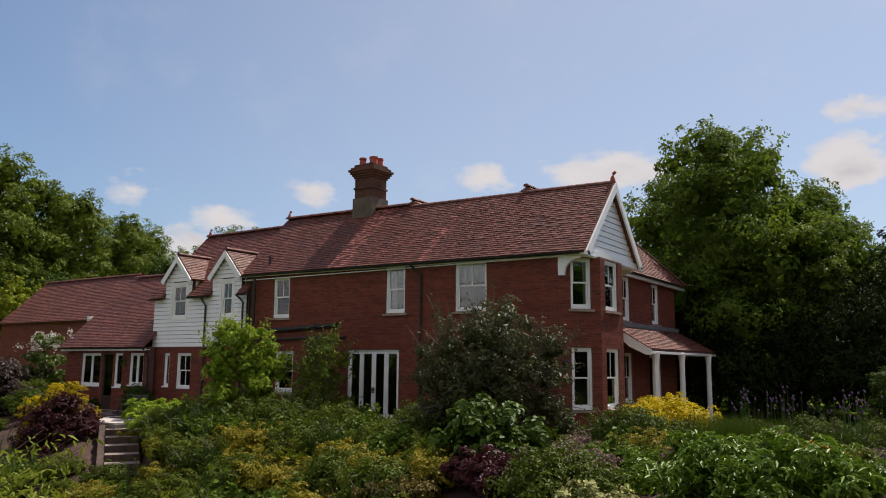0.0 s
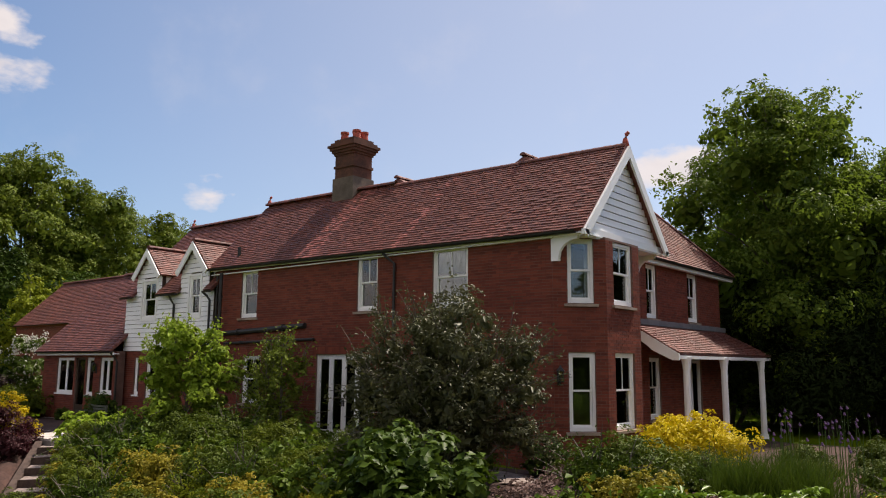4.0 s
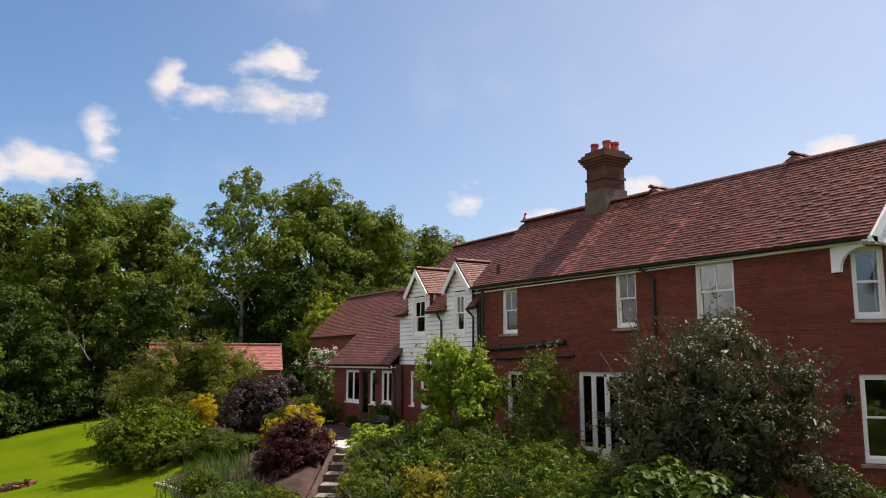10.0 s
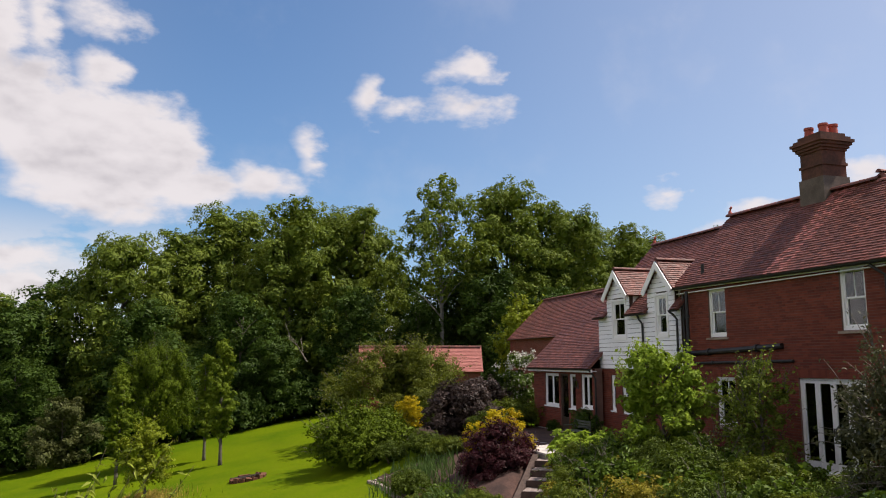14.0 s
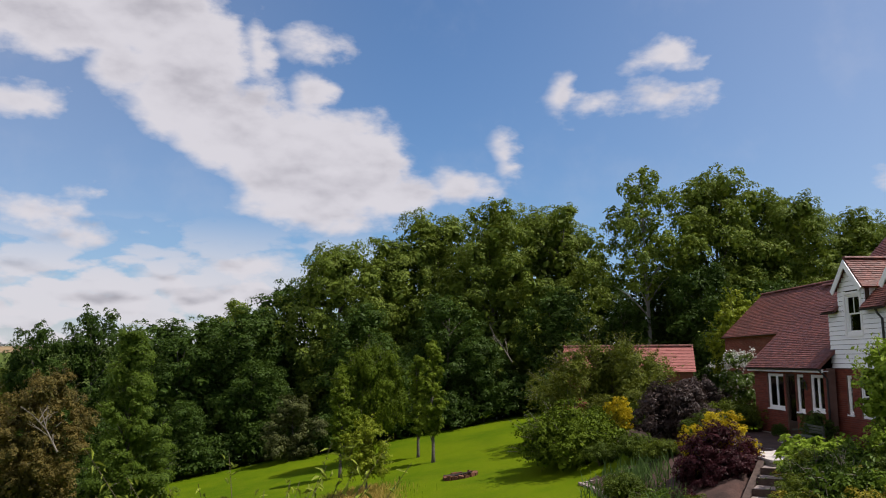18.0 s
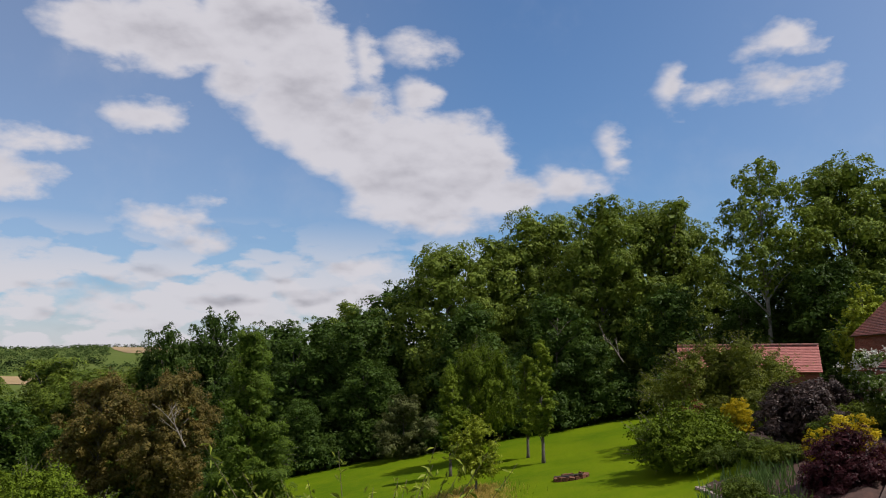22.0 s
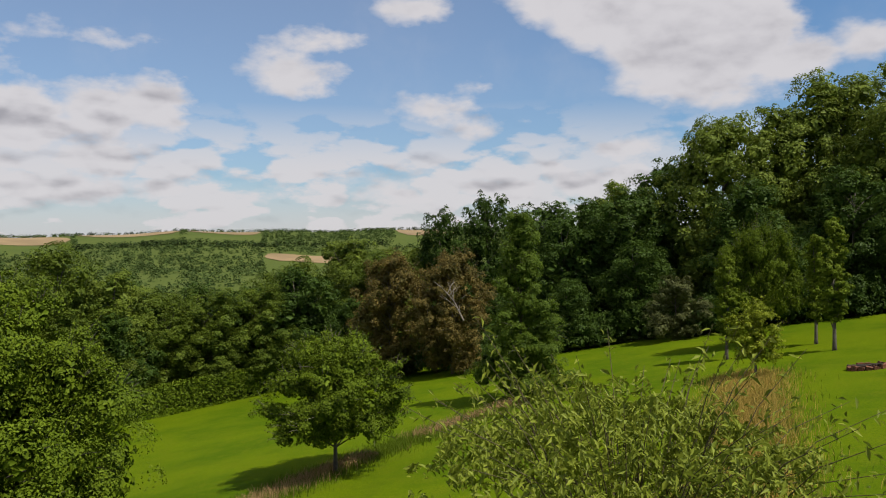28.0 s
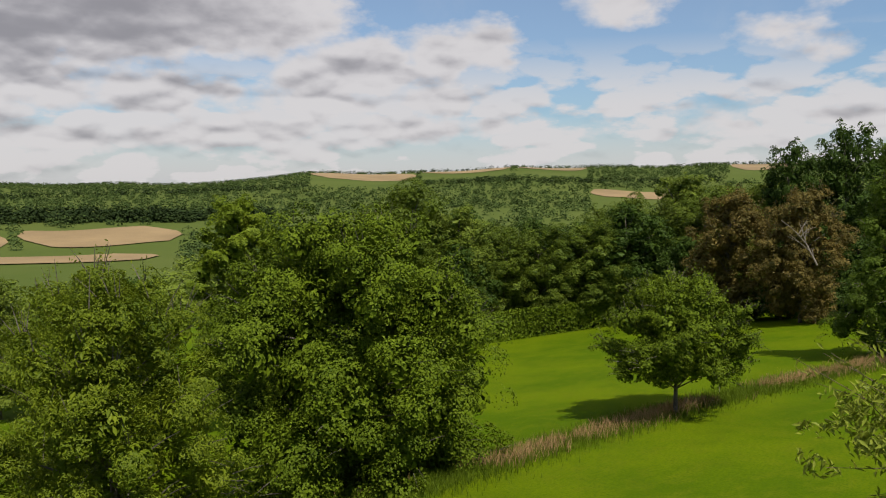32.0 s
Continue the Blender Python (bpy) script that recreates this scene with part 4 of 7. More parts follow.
def roof_slope(parent, corners, label="", tile=(0.165, 0.11), name="roof", loose=None, slab=0.07, mat=None, sunlit_bands=()):
    """A slope of clay tiles: corners from the left eave anticlockwise; loose = (s range, v range) of tiles that are objects of their own."""
    mat = mat or TILE
    c = [Vector(p) for p in corners]
    u = (c[1] - c[0]).normalized()
    n = u.cross(c[-1] - c[0]).normalized()
    v = n.cross(u)
    m = Matrix(((u.x, v.x, n.x, c[0].x), (u.y, v.y, n.y, c[0].y), (u.z, v.z, n.z, c[0].z), (0, 0, 0, 1)))
    flat = [((p - c[0]).dot(u), (p - c[0]).dot(v)) for p in c]
    a = Acc()
    k = len(c)
    a.v = [tuple(m @ Vector((s, t, z))) for z in (-slab, 0.0) for s, t in flat]
    a.f = [tuple(range(k, 2 * k)), tuple(reversed(range(k)))] + [(i, (i + 1) % k, k + (i + 1) % k, k + i) for i in range(k)]
    base = part(name, a, mat, parent, label)
    if not tile:
        return base
    tw, tg = tile
    rng = random.Random(int(abs(c[0].x * 91 + c[0].y * 37)))
    top = max(t for _, t in flat)
    stuff, fresh = Acc(), Acc()
    lone = None
    row = 0
    while row * tg < top - 0.04:
        t0 = row * tg
        # span of this course inside the outline
        tm = min(t0 + tg * 0.5, top - 0.01)
        cuts = sorted(p0[0] + (p1[0] - p0[0]) * (tm - p0[1]) / (p1[1] - p0[1]) for p0, p1 in zip(flat, flat[1:] + flat[:1]) if (p0[1] > tm) != (p1[1] > tm))
        if len(cuts) >= 2:
            s = cuts[0] - (tw * 0.5 if row % 2 else 0.0)
            while s < cuts[-1] - 0.01:
                x0, x1 = max(s, cuts[0]), min(s + tw - 0.006, cuts[-1])
                if x1 - x0 > 0.03:
                    lift = 0.034 + rng.uniform(-0.006, 0.010)
                    drop = rng.uniform(-0.006, 0.006)
                    ln = tg + 0.03
                    if loose and loose[0] <= s <= loose[1] and loose[2] <= t0 <= loose[3] and x1 - x0 > tw * 0.9:
                        if lone is None:
                            q = Acc()
                            q.v = [(0, 0, 0.004), (tw - 0.006, 0, 0.004), (tw - 0.006, ln, 0.0), (0, ln, 0.0), (0, 0, 0.034), (tw - 0.006, 0, 0.034), (tw - 0.006, ln, 0.008), (0, ln, 0.008)]
                            q.f = [(4, 5, 6, 7), (0, 1, 5, 4), (1, 2, 6, 5), (3, 0, 4, 7), (2, 3, 7, 6), (3, 2, 1, 0)]
                            lone = q.mesh("tile")
                            lone.materials.append(mat)
                        ob = new("tile", lone)
                        ob.parent = base
                        ob.matrix_parent_inverse = world_of(base).inverted()
                        ob.matrix_basis = m @ Matrix.Translation((x0, t0 + drop - 0.012, lift - 0.034))
                    else:
                        # some tiles in the bands take the paler colour that stands for sunlight
                        into = fresh if any(s0 < x0 + 0.12 * (3.6 - t0) < s1 and rng.random() < 0.5 for s0, s1 in sunlit_bands) else stuff
                        i = len(into.v)
                        for s_, t_, z_ in ((x0, -0.012, 0.003), (x1, -0.012, 0.003), (x0, -0.012, lift), (x1, -0.012, lift), (x1, ln - 0.012, 0.008), (x0, ln - 0.012, 0.008)):
                            into.v.append(tuple(m @ Vector((s_, t0 + drop + t_, z_))))
                        into.f += [(i, i + 1, i + 3, i + 2), (i + 2, i + 3, i + 4, i + 5), (i + 1, i + 4, i + 3), (i, i + 2, i + 5)]
                s += tw
        row += 1
    ob = part("tiles", stuff, mat, base, "weathered red clay tiles")
    tagged(ob, kind="stuff")
    if fresh.v:
        tagged(part("tiles", fresh, SUNLIT_TILE, base, "red clay tiles coloured paler for sunlight"), kind="stuff")
    return base


def ridge_tiles(parent, p, q, r=0.13, name="ridge_tile", each=0.33, mat=None):
    """Half-round tiles along a ridge."""
    p, q = Vector(p), Vector(q)
    n = max(1, int((q - p).length / each))
    d = (q - p) / n
    a = Acc()
    side = d.cross(Vector((0, 0, 1))).normalized()
    for j in range(n):
        lo = p + d * j
        i = len(a.v)
        for e, rr in ((0.0, r * 1.06), (1.0, r)):
            for w in range(7):
                g = math.pi * w / 6
                a.v.append(tuple(lo + d * e * 1.02 + side * math.cos(g) * rr + Vector((0, 0, math.sin(g) * rr * 0.8 - 0.03))))
        a.f += [(i + w, i + w + 1, i + 8 + w, i + 7 + w) for w in range(6)] + [tuple(i + w for w in range(7))]
    return part(name, a, mat or TILE, parent)


def rake_boards(parent, m, outline, z0, z1, holes=(), pitch=0.17, y=0.0, mat=None, name="board"):
    """Lapped boards on a wall of frame m; outline(z) gives the span at a height."""
    z = z0
    while z < z1 - 0.02:
        top = min(z + pitch, z1)
        lo, hi = outline((z + top) / 2)
        spans = [(lo, hi)]
        for h in holes:
            if h[2] < top - 0.01 and h[3] > z + 0.01:
                spans = [t for s0, s1 in spans for t in ((s0, min(s1, h[0])), (max(s0, h[1]), s1)) if t[1] - t[0] > 0.02]
        for s0, s1 in spans:
            if s1 - s0 > 0.04:
                # a thin gap under each board shows the dark backing as lap shadow
                a = Acc()
                a.solid([m @ Vector(p) for p in ((s0, y - 0.05, z + 0.014), (s1, y - 0.05, z + 0.014), (s1, y - 0.004, z + 0.014), (s0, y - 0.004, z + 0.014), (s0, y - 0.022, top), (s1, y - 0.022, top), (s1, y - 0.004, top), (s0, y - 0.004, top))])
                part(name, a, mat or BOARD, parent)
        z += pitch


def pipe(parent, pts, r=0.045, name="downpipe", label="black cast iron pipe", collars=True):
    a = Acc()
    a.tube(pts, [r] * len(pts), 9)
    if collars:
        for p, q in zip(pts, pts[1:]):
            p, q = Vector(p), Vector(q)
            for j in range(int((q - p).length / 1.5)):
                c = p.lerp(q, (j + 0.5) / max(1, int((q - p).length / 1.5)))
                d = (q - p).normalized() * 0.05
                a.tube([c - d, c + d], [r * 1.35, r * 1.35], 9)
    return part(name, a, IRON, parent, label, smooth=False)


def gutter(parent, p, q, r=0.06):
    """A half-round channel along an eave."""
    p, q = Vector(p), Vector(q)
    d = (q - p).normalized()
    side = d.cross(Vector((0, 0, 1)))
    a = Acc()
    for e in (p, q):
        for rr in (r, r - 0.012):
            for w in range(7):
                g = math.pi * (1 + w / 6)
                a.v.append(tuple(e + side * math.cos(g) * rr + Vector((0, 0, math.sin(g) * rr))))
    for w in range(6):
        a.f += [(w, w + 1, 15 + w, 14 + w), (8 + w, 7 + w, 21 + w, 22 + w)]
    a.f += [(0, 14, 21, 7), (6, 13, 27, 20)]
    return part("gutter", a, IRON, parent, "black half-round gutter")


def rake(parent, p, q, wide, thick, out, name="bargeboard", label="white painted bargeboard"):
    """A board from p to q (its upper edge), hanging down by wide and proud along out."""
    p, q, out = Vector(p), Vector(q), Vector(out).normalized()
    d = (q - p).normalized()
    dn = out.cross(d)
    dn = dn if dn.z < 0 else -dn
    a = Acc()
    f = [p, q, q + Vector((0, 0, -wide / max(0.2, -dn.z))), p + dn * wide]
    a.v = [tuple(x) for x in f] + [tuple(x + out * thick) for x in f]
    a.f = [(3, 2, 1, 0), (4, 5, 6, 7), (0, 1, 5, 4), (1, 2, 6, 5), (2, 3, 7, 6), (3, 0, 4, 7)]
    ob = part(name, a, WHITE, parent, label)
    bm = bmesh.new()
    bm.from_mesh(ob.data)
    bmesh.ops.recalc_face_normals(bm, faces=bm.faces)
    bm.to_mesh(ob.data)
    bm.free()
    return ob


def finial(parent, at, r=1.0, mat=None):
    a = Acc()
    x, y, z = at
    a.tube([(x, y, z - 0.05), (x, y, z + 0.1 * r), (x, y, z + 0.2 * r), (x + 0.03, y, z + 0.32 * r), (x + 0.09, y, z + 0.38 * r), (x + 0.12, y, z + 0.34 * r)],
           [0.11 * r, 0.10 * r, 0.07 * r, 0.07 * r, 0.06 * r, 0.02], 8)
    return part("finial", a, mat or TERRACOTTA, parent, "red terracotta ridge finial", smooth=True)


def fascia(parent, x0, x1, y0, y1, z0, z1, name="fascia"):
    a = Acc()
    a.box(x0, x1, y0, y1, z0, z1)
    return part(name, a, WHITE, parent, "white painted fascia board")


def lantern(at, m, parent=None):
    """A black wall lantern on a bracket."""
    x, z = at
    ob = thing("wall_lantern", tuple(m @ Vector((x, -0.02, z - 0.2))), "black metal carriage lantern fixed to the brick wall", "lamp")
    a = Acc()
    a.box(x - 0.04, x + 0.04, -0.02, 0.0, z - 0.2, z + 0.05, m)
    a.tube([(x, -0.02, z - 0.15), (x, -0.12, z - 0.18), (x, -0.14, z - 0.1)], [0.012] * 3, 6, m)
    part("bracket", a, IRON, ob)
    a = Acc()
    for sx in (-1, 1):
        for sy in (-1, 1):
            a.box(x + sx * 0.06 - 0.008, x + sx * 0.06 + 0.008, -0.14 + sy * 0.06 - 0.008, -0.14 + sy * 0.06 + 0.008, z - 0.1, z + 0.14, m)
    a.box(x - 0.075, x + 0.075, -0.215, -0.065, z - 0.12, z - 0.1, m)
    a.tube([(x, -0.14, z + 0.14), (x, -0.14, z + 0.23), (x, -0.14, z + 0.27)], [0.11, 0.03, 0.012], 8, m)
    part("cage", a, IRON, ob)
    g = Acc()
    g.box(x - 0.05, x + 0.05, -0.19, -0.09, z - 0.1, z + 0.14, m)
    part("glass", g, GLASS, ob)
    return ob


def curtain(m, s0, s1, z0, z1, deep=0.34, name="curtain"):
    a = Acc()
    n = 18
    for j in range(n + 1):
        s = s0 + (s1 - s0) * j / n
        y = deep + 0.035 * math.sin(j * 1.9)
        a.v += [tuple(m @ Vector((s, y, z0))), tuple(m @ Vector((s, y, z1)))]
    a.f = [(2 * j, 2 * j + 2, 2 * j + 3, 2 * j + 1) for j in range(n)]
    ob = part(name, a, CURTAIN, smooth=True)
    md = ob.modifiers.new("thickness", "SOLIDIFY")
    md.thickness = 0.01
    return tagged(ob, "off-white cloth curtain hanging behind a window", "curtain", "curtains of the house")


# ---- the house ----
house = thing("house", (-17, 23.2, -0.4), "two-storey red brick country house with clay tiled roofs", "house")
BASE, EAVE, RIDGE_Y, RIDGE = -0.6, 5.15, 23.25, 7.64
# the old roof has settled: eave and ridge stand higher at the west end
EAVE_W, RIDGE_W = 5.27, 7.84
# garden front; openings as distance along the wall from its west end
FX = -23.4
fr_holes = [(FX, -22.08, -21.2, 3.5, 5.06), (FX, -16.55, -15.72, 3.52, 5.13), (FX, -13.68, -12.48, 3.5, 5.1), (FX, -21.84, -20.9, 0.72, 2.24), (FX, -18.22, -15.93, -0.16, 2.28)]
holes = [(a - o, b - o, c, d) for o, a, b, c, d in fr_holes]
front, FM = wall(house, "wall", (FX, 21.0), (-9.95, 21.0), BASE, EAVE + 0.06, holes, label="red brick garden front", courses=True)
for j, h in enumerate(holes[:4]):
    sash_window(house, FM, *h, lights=2)
for h in (holes[0], holes[1]):
    curtain(FM, h[0] - 0.05, h[0] + 0.22, h[2], h[3])
    curtain(FM, h[1] - 0.22, h[1] + 0.05, h[2], h[3])
curtain(FM, holes[2][0], holes[2][1], 4.45, 5.08, 0.26, "blind")
casement(house, FM, *holes[4], leaves=4, foot=0.2, name="french_door", label="white painted four-leaf glazed garden doors", handles=True, style=0.085)
# flat brick arches over the ground-floor openings
for s0, s1, z in ((holes[3][0], holes[3][1], 2.24), (holes[4][0], holes[4][1], 2.28)):
    n = int((s1 - s0 + 0.3) / 0.075)
    arch = None
    for j in range(n):
        x = s0 - 0.15 + (s1 - s0 + 0.3) * j / n
        a = Acc()
        a.box(x + 0.004, x + 0.071, -0.013, 0.02, z + 0.005, z + 0.22, FM)
        if arch is None:
            arch = part("arch", a, BRICKS, house, "soldier course of bricks over an opening")
        else:
            part("brick", a, BRICKS, arch)

# two-storey canted bay under the gable
bay_pts = [(-9.95, 21.0), (-9.02, 21.9), (-9.02, 23.72), (-9.95, 24.62)]
bay_holes = []
run1 = math.hypot(0.93, 0.9)
for j, (p, q) in enumerate(zip(bay_pts, bay_pts[1:])):
    run = math.hypot(q[0] - p[0], q[1] - p[1])
    w = 0.32 if j != 1 else 0.53
    c = run / 2 + (0.03 if j == 0 else 0)
    hs = [(c - w, c + w, 0.5, 2.32), (c - w, c + w, 3.48, 5.03)]
    ob, m = wall(house, "wall", p, q, BASE, EAVE - 0.07, hs, 0.22, label="canted brick bay wall", courses=True, loose=(1.7, 3.6))
    for h in hs:
        sash_window(house, m, *h, lights=1 if j == 0 else 2)
    if j == 0:
        lantern((0.12, 1.75), m)
        BAYM = m
    if j < 2:
        curtain(m, hs[1][0] - 0.02, hs[1][0] + 0.15, 3.4, 4.98, 0.26)
        curtain(m, hs[1][1] - 0.15, hs[1][1] + 0.02, 3.4, 4.98, 0.26)

# dark floor added in the ground floor rooms, so that they look shaded
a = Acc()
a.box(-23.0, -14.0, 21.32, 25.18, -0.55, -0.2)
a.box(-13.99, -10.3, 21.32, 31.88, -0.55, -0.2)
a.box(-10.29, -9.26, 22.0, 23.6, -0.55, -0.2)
tagged(part("floor", a, DARKWOOD), "dark floor added inside the house for the shade of the rooms", "floor", kind="structure")
# side wall beyond the bay, towards the veranda
sd = [(26.25 - 24.62, 27.0 - 24.62, 3.4, 4.98), (29.35 - 24.62, 30.2 - 24.62, 3.42, 4.98), (26.3 - 24.62, 27.1 - 24.62, 0.5, 2.25), (28.9 - 24.62, 30.3 - 24.62, -0.15, 2.25)]
side, SM = wall(house, "wall", (-9.98, 24.62), (-9.98, 32.2), BASE, EAVE, sd, label="red brick side wall", courses=True)
for h in sd[:3]:
    sash_window(house, SM, *h, lights=2)
casement(house, SM, *sd[3], leaves=2, foot=0.3, name="veranda_door", label="white painted glazed double doors", style=0.09)
wall(house, "wall", (-9.98, 32.2), (-14.2, 32.2), BASE, EAVE, ends=(0.31, 0.0), label="red brick back wall")
wall(house, "wall", (-14.2, 32.2), (-14.2, 25.5), BASE, EAVE, ends=(0.31, 0.0), label="red brick back wall")
wall(house, "wall", (-14.2, 25.5), (-29.2, 25.5), BASE, 4.4, ends=(0.0, 0.31), label="red brick back wall")
# unseen floors, partitions and ceilings, added in dark tones for room shade
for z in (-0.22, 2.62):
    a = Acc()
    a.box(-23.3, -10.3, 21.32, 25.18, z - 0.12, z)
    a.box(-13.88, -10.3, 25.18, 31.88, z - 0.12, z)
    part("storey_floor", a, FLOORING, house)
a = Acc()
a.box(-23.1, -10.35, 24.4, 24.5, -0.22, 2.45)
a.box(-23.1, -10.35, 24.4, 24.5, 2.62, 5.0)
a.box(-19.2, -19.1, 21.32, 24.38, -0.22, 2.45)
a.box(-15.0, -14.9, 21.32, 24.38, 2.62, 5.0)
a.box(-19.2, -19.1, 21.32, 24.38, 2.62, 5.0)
part("partition", a, ROOM_SHADE, house, "added inner wall, coloured dark for the shade of the rooms")
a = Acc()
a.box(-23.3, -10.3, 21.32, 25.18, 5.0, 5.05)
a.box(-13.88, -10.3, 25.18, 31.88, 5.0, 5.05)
part("upper_ceiling", a, ROOM_SHADE, house)

# main roof
RX0, RX1 = -23.75, -9.0
# two strips of paler tiles paint the sunlight beside the chimney's shadow
roof_slope(house, [(RX0, 20.80, EAVE_W), (RX1, 20.80, EAVE), (RX1, RIDGE_Y, RIDGE), (RX0, RIDGE_Y, RIDGE_W)], "steep red clay tiled roof slope over the garden front", loose=(12.0, 14.4, 0.0, 2.15), sunlit_bands=((4.95, 5.75), (9.0, 9.25)))
roof_slope(house, [(RX1, 25.50, EAVE), (RX0, 25.70, EAVE_W), (RX0, RIDGE_Y, RIDGE_W), (RX1, RIDGE_Y, RIDGE)], "red clay tiled back slope", tile=None)


def ridge_at(x):
    return RIDGE_W + (RIDGE - RIDGE_W) * (x - RX0) / (RX1 - RX0)


for x0, x1, up in ((RX0, -17.1, 0.09), (-17.1, -12.3, 0.0), (-12.3, RX1, 0.03)):
    ridge_tiles(house, (x0, RIDGE_Y, ridge_at(x0) + up), (x1, RIDGE_Y, ridge_at(x1) + up))
for x in (-17.1, -12.2):
    RZ = ridge_at(x)
    # stub ridges of the back roofs that break the line
    a = Acc()
    a.v = [(x - 0.5, RIDGE_Y - 0.02, RZ - 0.02), (x + 0.5, RIDGE_Y - 0.02, RZ - 0.02), (x, RIDGE_Y + 0.02, RZ + 0.26), (x - 0.5, RIDGE_Y + 1.2, RZ - 0.02), (x + 0.5, RIDGE_Y + 1.2, RZ - 0.02), (x, RIDGE_Y + 1.2, RZ + 0.26)]
    a.f = [(0, 1, 2), (3, 5, 4), (0, 2, 5, 3), (1, 4, 5, 2), (0, 3, 4, 1)]
    part("gablet", a, TILE, house, "small tiled gablet behind the ridge")
    ridge_tiles(house, (x, RIDGE_Y - 0.06, RZ + 0.29), (x, RIDGE_Y + 1.2, RZ + 0.29), 0.1)
finial(house, (RX1 - 0.06, RIDGE_Y, RIDGE + 0.05), 0.85)
finial(house, (RX0 + 0.1, RIDGE_Y, RIDGE_W + 0.12), 0.7)
a = Acc()
a.solid([(RX0 + 0.05, 20.86, EAVE_W - 0.12), (-9.2, 20.86, EAVE - 0.12), (-9.2, 20.89, EAVE - 0.12), (RX0 + 0.05, 20.89, EAVE_W - 0.12),
         (RX0 + 0.05, 20.86, EAVE_W - 0.06), (-9.2, 20.86, EAVE - 0.06), (-9.2, 20.89, EAVE - 0.06), (RX0 + 0.05, 20.89, EAVE_W - 0.06)])
part("fascia", a, WHITE, house, "white painted fascia board")
a = Acc()
a.box(RX0 + 0.05, -9.9, 20.89, 21.0, EAVE - 0.13, EAVE - 0.10)
part("soffit", a, WHITE, house)
gutter(house, (-9.2, 20.78, EAVE - 0.025), (RX0, 20.78, EAVE_W - 0.025), 0.075)
# lead flashing stack beside the dormers
pipe(house, [(-22.85, 20.72, 0.1), (-22.85, 20.72, EAVE - 0.1)], 0.06, "soil_pipe", "thick black soil pipe")
pipe(house, [(-22.5, 21.15, 5.35), (-22.5, 21.15, 5.95)], 0.06, "vent_pipe", "dark vent pipe through the tiles", False)
pipe(house, [(-15.35, 20.79, EAVE - 0.06), (-15.2, 20.84, EAVE - 0.2), (-15.02, 20.93, EAVE - 0.35), (-15.02, 20.93, -0.3)], 0.04)
pipe(house, [(-18.7, 20.93, 3.16), (-20.8, 20.93, 3.07), (-23.3, 20.93, 2.98)], 0.085, "waste_pipe", "thick black sloping waste pipe")
pipe(house, [(-18.3, 20.94, 2.74), (-21.0, 20.94, 2.70), (-22.8, 20.93, 2.66)], 0.045, "waste_pipe", "black sloping waste pipe")
pipe(house, [(-23.35, 20.92, 5.0), (-23.35, 20.92, 0.0)], 0.045)

# the west gable of the main roof and the bargeboarded east gable
a = Acc()
for x in (RX0 + 0.12,):
    a.v = [(x, 20.95, EAVE - 0.1), (x, 25.55, EAVE - 0.1), (x, RIDGE_Y, RIDGE_W - 0.1), (x + 0.2, 20.95, EAVE - 0.1), (x + 0.2, 25.55, EAVE - 0.1), (x + 0.2, RIDGE_Y, RIDGE_W - 0.1)]
    a.f = [(0, 2, 1), (3, 4, 5), (0, 1, 4, 3), (1, 2, 5, 4), (2, 0, 3, 5)]
part("gable_wall", a, BRICK, house)
GX = -9.02
GM = face_of((GX - 0.18, 20.9), (GX - 0.18, 25.6))
a = Acc()
a.v = [(GX - 0.34, 20.98, EAVE - 0.06), (GX - 0.34, 25.38, EAVE - 0.06), (GX - 0.34, RIDGE_Y, RIDGE - 0.1), (GX - 0.18, 20.98, EAVE - 0.06), (GX - 0.18, 25.38, EAVE - 0.06), (GX - 0.18, RIDGE_Y, RIDGE - 0.1)]
a.f = [(0, 2, 1), (3, 4, 5), (0, 1, 4, 3), (1, 2, 5, 4), (2, 0, 3, 5)]
# dark backing colour stands for the shadow under each white board
gable = part("gable_wall", a, DARKWOOD, house, "white weatherboarded gable")
SL, SR = (RIDGE - EAVE) / (RIDGE_Y - 20.80), (RIDGE - EAVE) / (25.5 - RIDGE_Y)
rake_boards(gable, GM, lambda z: ((z - EAVE) / SL + 0.1, 4.55 - (z - EAVE) / SR - 0.1), EAVE + 0.1, RIDGE - 0.28, pitch=0.185)
a = Acc()
a.box(0.02, 4.5, -0.10, 0.0, EAVE - 0.13, EAVE + 0.1, GM)
part("gable_beam", a, WHITE, house, "white painted beam across the foot of the gable")
a = Acc()
a.box(-9.97, -9.06, 20.84, 25.44, EAVE - 0.1, EAVE - 0.07)
part("soffit", a, WHITE, house, "white boarded soffit over the bay")
